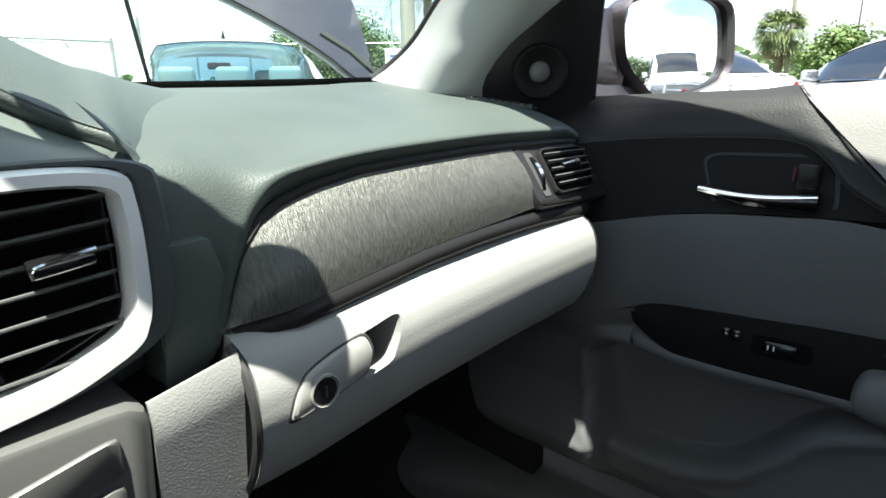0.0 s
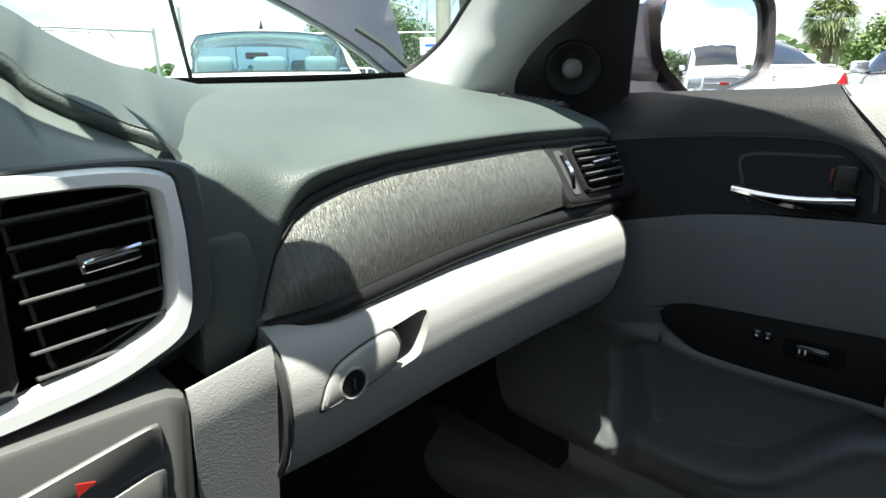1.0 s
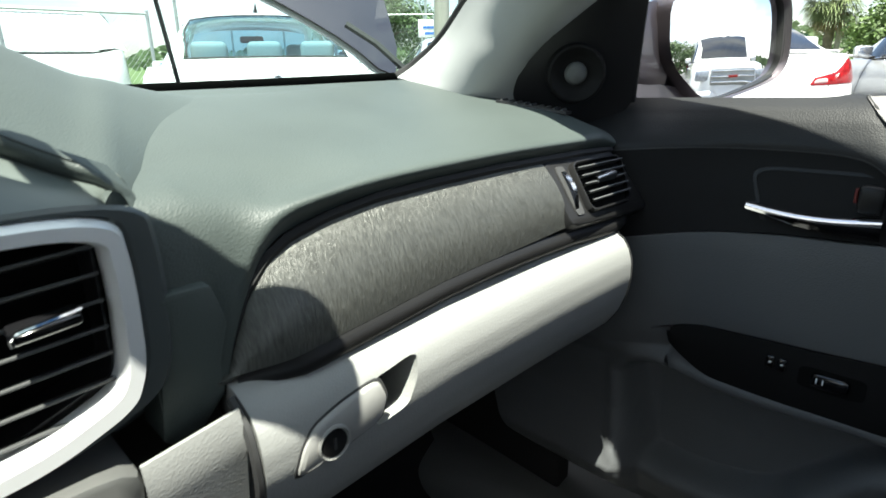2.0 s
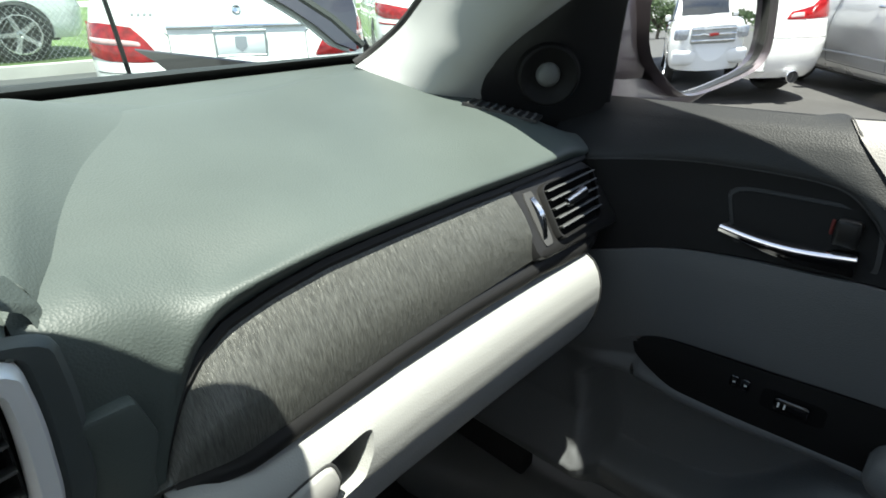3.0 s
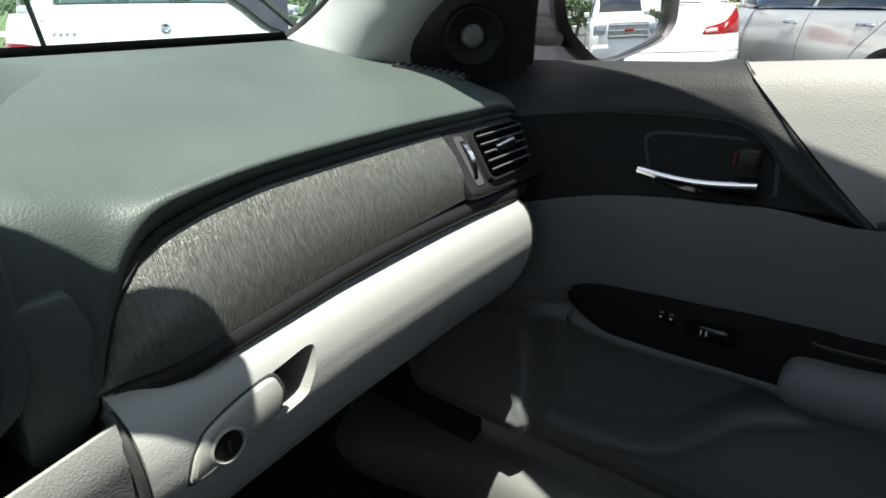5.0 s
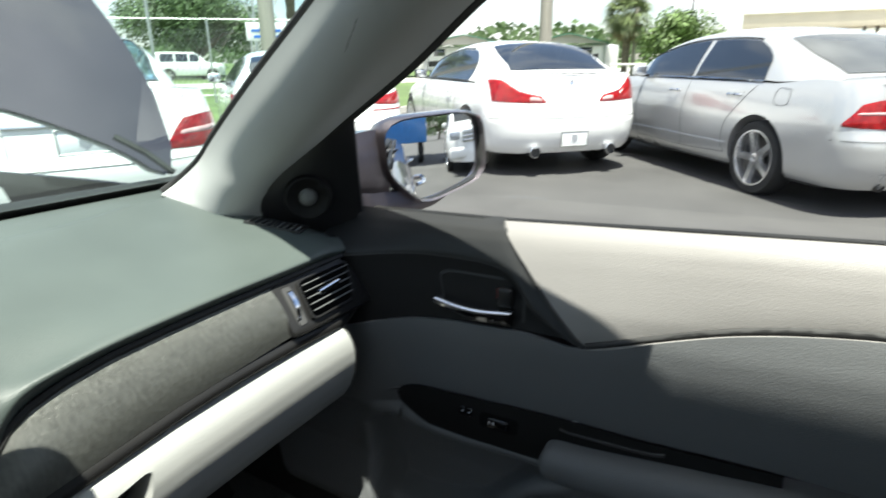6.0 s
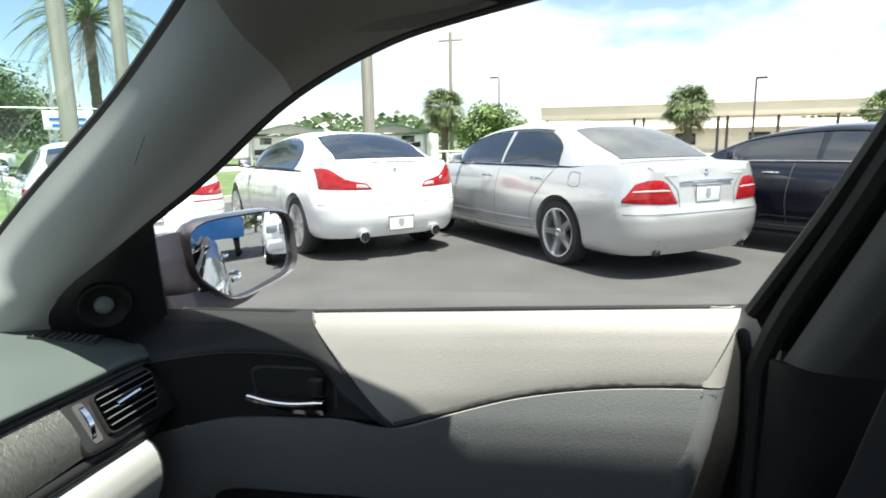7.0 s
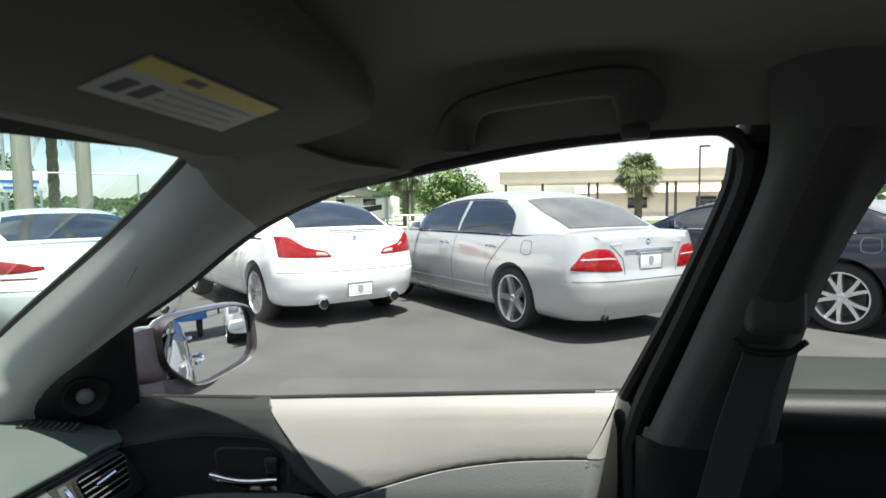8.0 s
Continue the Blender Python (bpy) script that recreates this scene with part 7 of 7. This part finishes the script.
for at, rz, hw in (((40.4, 22.0, 0), 28.6, 2.85), ((43.6, 15.1, 0), 19.1, 2.55)):
    shed = thing("open_shed", "open shed with a dark green gabled metal roof", "building", "sheds", at=at, rz=rz)
    part("roof", loft([[(x, -hw, 2.12), (x, -hw * 0.5, 2.45), (x, 0, 2.74), (x, hw * 0.5, 2.45), (x, hw, 2.12)] for x in (-6, 0, 6)], 8, 9, 0.07), GREEN_ROOF, shed, "green metal roof")
    part("gable_panel", skin([[(-5.8, -hw * 0.9, 2.10), (-5.8, -hw * 0.45, 2.12), (-5.8, 0, 2.12), (-5.8, hw * 0.45, 2.12), (-5.8, hw * 0.9, 2.10)], [(-5.8, -hw * 0.9, 2.13), (-5.8, -hw * 0.45, 2.42), (-5.8, 0, 2.68), (-5.8, hw * 0.45, 2.42), (-5.8, hw * 0.9, 2.13)]], 0.05), CONCRETE, shed, "grey gable panel")
    for x in (-5.6, 0, 5.6):
        for y in (-hw * 0.88, hw * 0.88):
            part("post", box(0.14, 0.14, 2.2, (x, y, 1.1)), STEEL, shed)
    part("back_wall", box(0.1, hw * 1.7, 2.0, (5.7, 0, 1.0)), DARK_STEEL, shed)
for (x, y), ln, rz in (((41.0, 13.6), 5.0, 80), ((42.5, 18.6), 6.0, 65), ((38.0, 20.6), 5.2, 80), ((38.5, 26.5), 7.0, 55)):
    rv = thing("travel_trailer", "white travel trailer with dark swoosh stripes", "trailer", "parked trailers", at=(x, y, 0), rz=rz + 180)
    part("shell", box(ln, 2.4, 1.62, (0, 0, 1.25), 0.16, 4), PAINT_WHITE, rv)
    part("stripe", loft([[(-ln * 0.46 + ln * 0.9 * u, -1.215, 0.75 + 0.4 * u * u), (-ln * 0.46 + ln * 0.9 * u, -1.215, 1.1 + 0.25 * u * u + 0.15 * u)] for u in (0, 0.33, 0.66, 1)], 14, 4, 0.01), SATIN_BLACK, rv, "dark curved stripe")
    for k in (-1, 1):
        part("window", box(1.0, 0.05, 0.45, (k * ln * 0.25, -1.22, 1.68), 0.02), CAR_GLASS, rv)
    for k in (-0.4, 0.4):
        part("wheel", lathe([(0.12, -0.1), (0.33, -0.1), (0.36, 0), (0.33, 0.1), (0.12, 0.1)], 20, Matrix.Translation((k, -1.15, 0.36)) @ Matrix.Rotation(radians(90), 4, "X")), TYRE, rv)
board = thing("roadside_sign", "white roadside sign board on two posts", "sign", at=(23.5, 24.5, 0), rz=-40)
part("board", box(2.0, 0.1, 0.9, (0, 0, 2.7), 0.02), WHITE_MARK, board)
for k, w in ((-0.25, 1.3), (0.05, 1.5)):
    part("print_bar", box(w, 0.02, 0.13, (0, -0.06, 2.7 + k)), BLUE_MARK, board)
for x in (-0.8, 0.8):
    part("post", box(0.1, 0.1, 2.3, (x, 0, 1.15)), STEEL, board)

# ---------------------------------------------------------------- palms, trees, shrubs
def fan_palm(at, h, r, seed):
    """A cabbage palm: a booted trunk and a round head of folded fans."""
    rnd = random.Random(seed)
    t = thing("fan_palm", "cabbage palm with a ringed trunk and round fan crown", "palm tree", "palms", at=at)
    prof = [(0.24, 0)]
    for k in range(14):
        prof += [(0.20 + 0.035 * (k % 2) + 0.05 * (k / 14), h * (k + 0.5) / 14)]
    part("trunk", lathe(prof + [(0.12, h + 0.3), (0, h + 0.3)], 14), BARK, t)
    for mat, count, low, nm in ((FROND, 104, -0.75, "crown"), (FROND_DRY, 14, -0.9, "dead_fronds")):
        bm = bmesh.new()
        for i in range(count):
            az, up = rnd.uniform(0, 6.283), (rnd.uniform(low, 1.25) if mat is FROND else rnd.uniform(-1.2, -0.5))
            d = Vector((math.cos(az) * math.cos(up), math.sin(az) * math.cos(up), math.sin(up)))
            stem = r * rnd.uniform(0.38, 0.58)
            o = Vector((0, 0, h + 0.15))
            tip = o + d * stem
            tube([o, o.lerp(tip, 0.6) + Vector((0, 0, 0.05)), tip], 0.014, 3, bm)
            side = d.cross(Vector((0, 0, 1))).normalized()
            nrm = side.cross(d)
            for k in range(13):
                a = radians(-82 + 164 * k / 12) + rnd.uniform(-0.05, 0.05)
                ln = r * rnd.uniform(0.40, 0.52) * (0.75 + 0.25 * math.cos(a))
                e = (d * math.cos(a) + side * math.sin(a)).normalized()
                w = side * math.cos(a) - d * math.sin(a)
                m1 = tip + e * ln * 0.55 + nrm * 0.03
                end = tip + e * ln - Vector((0, 0, ln * rnd.uniform(0.25, 0.5)))
                v = [bm.verts.new(q) for q in (tip, m1 - w * 0.035, end, m1 + w * 0.035)]
                bm.faces.new(v)
        part(nm, bm, mat, t)
    return t


def date_palm(at, h, r, seed):
    rnd = random.Random(seed)
    t = thing("date_palm", "tall date palm with long arching feather fronds", "palm tree", "palms", at=at)
    prof = [(0.30, 0)]
    for k in range(22):
        prof.append((0.155 + 0.025 * (k % 2), h * (k + 0.5) / 22))
    part("trunk", lathe(prof + [(0.26, h - 0.1), (0.16, h + 0.35), (0, h + 0.35)], 14), BARK, t)
    for mat, count, nm in ((FROND, 52, "crown"), (FROND_DRY, 5, "dead_fronds")):
        bm = bmesh.new()
        for i in range(count):
            az = 6.283 * i / count * 1.618 * 4 + rnd.uniform(-0.2, 0.2)
            up = rnd.uniform(-0.15, 1.2) if mat is FROND else rnd.uniform(-0.9, -0.4)
            d = Vector((math.cos(az), math.sin(az), 0))
            ln = r * rnd.uniform(0.9, 1.15) * (1.0 if mat is FROND else 0.6)
            path = []
            for k in range(9):
                s = k / 8
                path.append(Vector((0, 0, h + 0.2)) + d * ln * s * math.cos(up) * (1 - 0.12 * s) + Vector((0, 0, ln * (s * math.sin(up) - 0.62 * s * s))))
            tube(path, [0.03 * (1 - 0.8 * k / 8) for k in range(9)], 4, bm)
            side = d.cross(Vector((0, 0, 1))).normalized()
            for k in range(2, 34):
                s = k / 34
                j = min(7, int(s * 8))
                base_p = path[j].lerp(path[j + 1], s * 8 - j)
                fwd = (path[j + 1] - path[j]).normalized()
                for q in (-1, 1):
                    ll = 0.42 * math.sin(math.pi * min(1, s * 0.9 + 0.08)) * rnd.uniform(0.8, 1.1)
                    e = (side * q * 0.75 + fwd * 0.75 + Vector((0, 0, -0.18 + 0.25 * rnd.random()))).normalized()
                    w = fwd * 0.016
                    v = [bm.verts.new(z) for z in (base_p - w, base_p + e * ll * 0.5 - w * 0.9, base_p + e * ll, base_p + e * ll * 0.5 + w * 1.6)]
                    bm.faces.new(v)
        part(nm, bm, mat, t)
    return t


def leafy(name, label, at, h, r, seed, leaves, size, mat=LEAF, trunk_h=1.6, squash=0.75, category="tree", lobes=14):
    """A broad-leaved tree or shrub: forked trunk, limbs, and leaf clumps with gaps between them."""
    rnd = random.Random(seed)
    t = thing(name, label, category, at=at)
    lobe = []
    for i in range(lobes):
        az, f = rnd.uniform(0, 6.283), math.sqrt(rnd.random())
        lobe.append((Vector((math.cos(az) * r * 0.72 * f, math.sin(az) * r * 0.72 * f, trunk_h + (h - trunk_h) * (0.25 + 0.52 * rnd.random() * (1.15 - 0.5 * f)))), r * rnd.uniform(0.28, 0.44)))
    bm = tube([(0, 0, -0.1), (0.05, 0, trunk_h * 0.6), (0, 0.05, trunk_h)], [0.06 * r + 0.05, 0.05 * r + 0.03, 0.04 * r + 0.03], 10)
    for c, _ in lobe[:9]:
        m = Vector((0, 0, trunk_h)).lerp(c, 0.5) + Vector((0, 0, 0.12 * r))
        tube([(0, 0, trunk_h * 0.85), m, c], [0.03 * r + 0.02, 0.018 * r + 0.015, 0.01], 6, bm)
    part("trunk", bm, BARK, t)
    bm = bmesh.new()
    for i in range(leaves):
        c, lr = lobe[i % lobes]
        d = Vector((rnd.gauss(0, 1), rnd.gauss(0, 1), rnd.gauss(0, 1))).normalized()
        q = c + Vector((d.x, d.y, d.z * squash)) * lr * rnd.uniform(0.55, 1.05)
        a = Vector((rnd.gauss(0, 1), rnd.gauss(0, 1), rnd.gauss(0, 0.6))).normalized()
        b = a.cross(d).normalized() if abs(a.dot(d)) < 0.95 else Vector((1, 0, 0))
        s = size * rnd.uniform(0.6, 1.3)
        v = [bm.verts.new(z) for z in (q - a * s, q + b * s * 0.45 + d * s * 0.15, q + a * s, q - b * s * 0.45 + d * s * 0.15)]
        bm.faces.new(v)
    part("crown", bm, mat, t)
    return t


fan_palm((37.6, -5.2, 0.03), 2.95, 1.75, 3)
fan_palm((38.75, 9.75, 0.03), 3.4, 1.9, 5)
fan_palm((38.5, -15.6, 0.03), 2.5, 1.6, 8)
date_palm((17.25, 16.6, 0.03), 5.35, 2.9, 11)
leafy("shrub", "rounded bright green shrub on the verge", (35.4, 6.1, 0.03), 3.6, 2.4, 21, 6500, 0.12, LEAF, 0.6, 0.9, "shrub", 16)
leafy("oak_tree", "broad dark green oak with a dense domed crown", (33.5, 43.0, 0.03), 7.8, 6.4, 31, 24000, 0.17, LEAF_DARK, 1.8, 0.8, "tree", 26)
leafy("shrub", "yellow-green clipped shrub at the kerb", (17.8, 8.6, 0.03), 1.15, 0.8, 41, 1800, 0.07, LEAF, 0.2, 0.9, "shrub", 10)
leafy("shrub", "rounded bright green shrub on the verge", (41.0, -17.5, 0.03), 2.0, 2.4, 43, 3000, 0.12, LEAF, 0.4, 0.9, "shrub", 14)
# far woods closing the view all round
rnd = random.Random(77)
bm = bmesh.new()
for i in range(16000):
    az = rnd.uniform(0, 6.283)
    d = rnd.uniform(105, 135)
    c = Vector((math.sin(az) * d, math.cos(az) * d, 0))
    hgt = 3.4 + 1.6 * math.sin(az * 17.0) * math.sin(az * 7.3) + 0.8 * math.sin(az * 41.0) + 3.0 * math.exp(-((az - 1.17) / 0.20) ** 2)
    z = hgt * math.sqrt(rnd.random())
    s = rnd.uniform(0.35, 0.8)
    a, b = Vector((math.cos(az), -math.sin(az), rnd.uniform(-0.4, 0.4))) * s, Vector((rnd.uniform(-0.3, 0.3), rnd.uniform(-0.3, 0.3), 1)) * s * 0.8
    bm.faces.new([bm.verts.new(c + Vector((0, 0, z)) + q) for q in (-a, b * 0.9, a, -b * 0.6)])
solid("far_woods", bm, LEAF_DARK, "distant dark green line of trees", "woods", "stuff")
leafy("oak_tree", "green roadside tree behind the parked vehicles", (8.5, -41, 0.0), 5.0, 3.8, 51, 4000, 0.2, LEAF_DARK, 1.4, 0.8, "tree", 16)
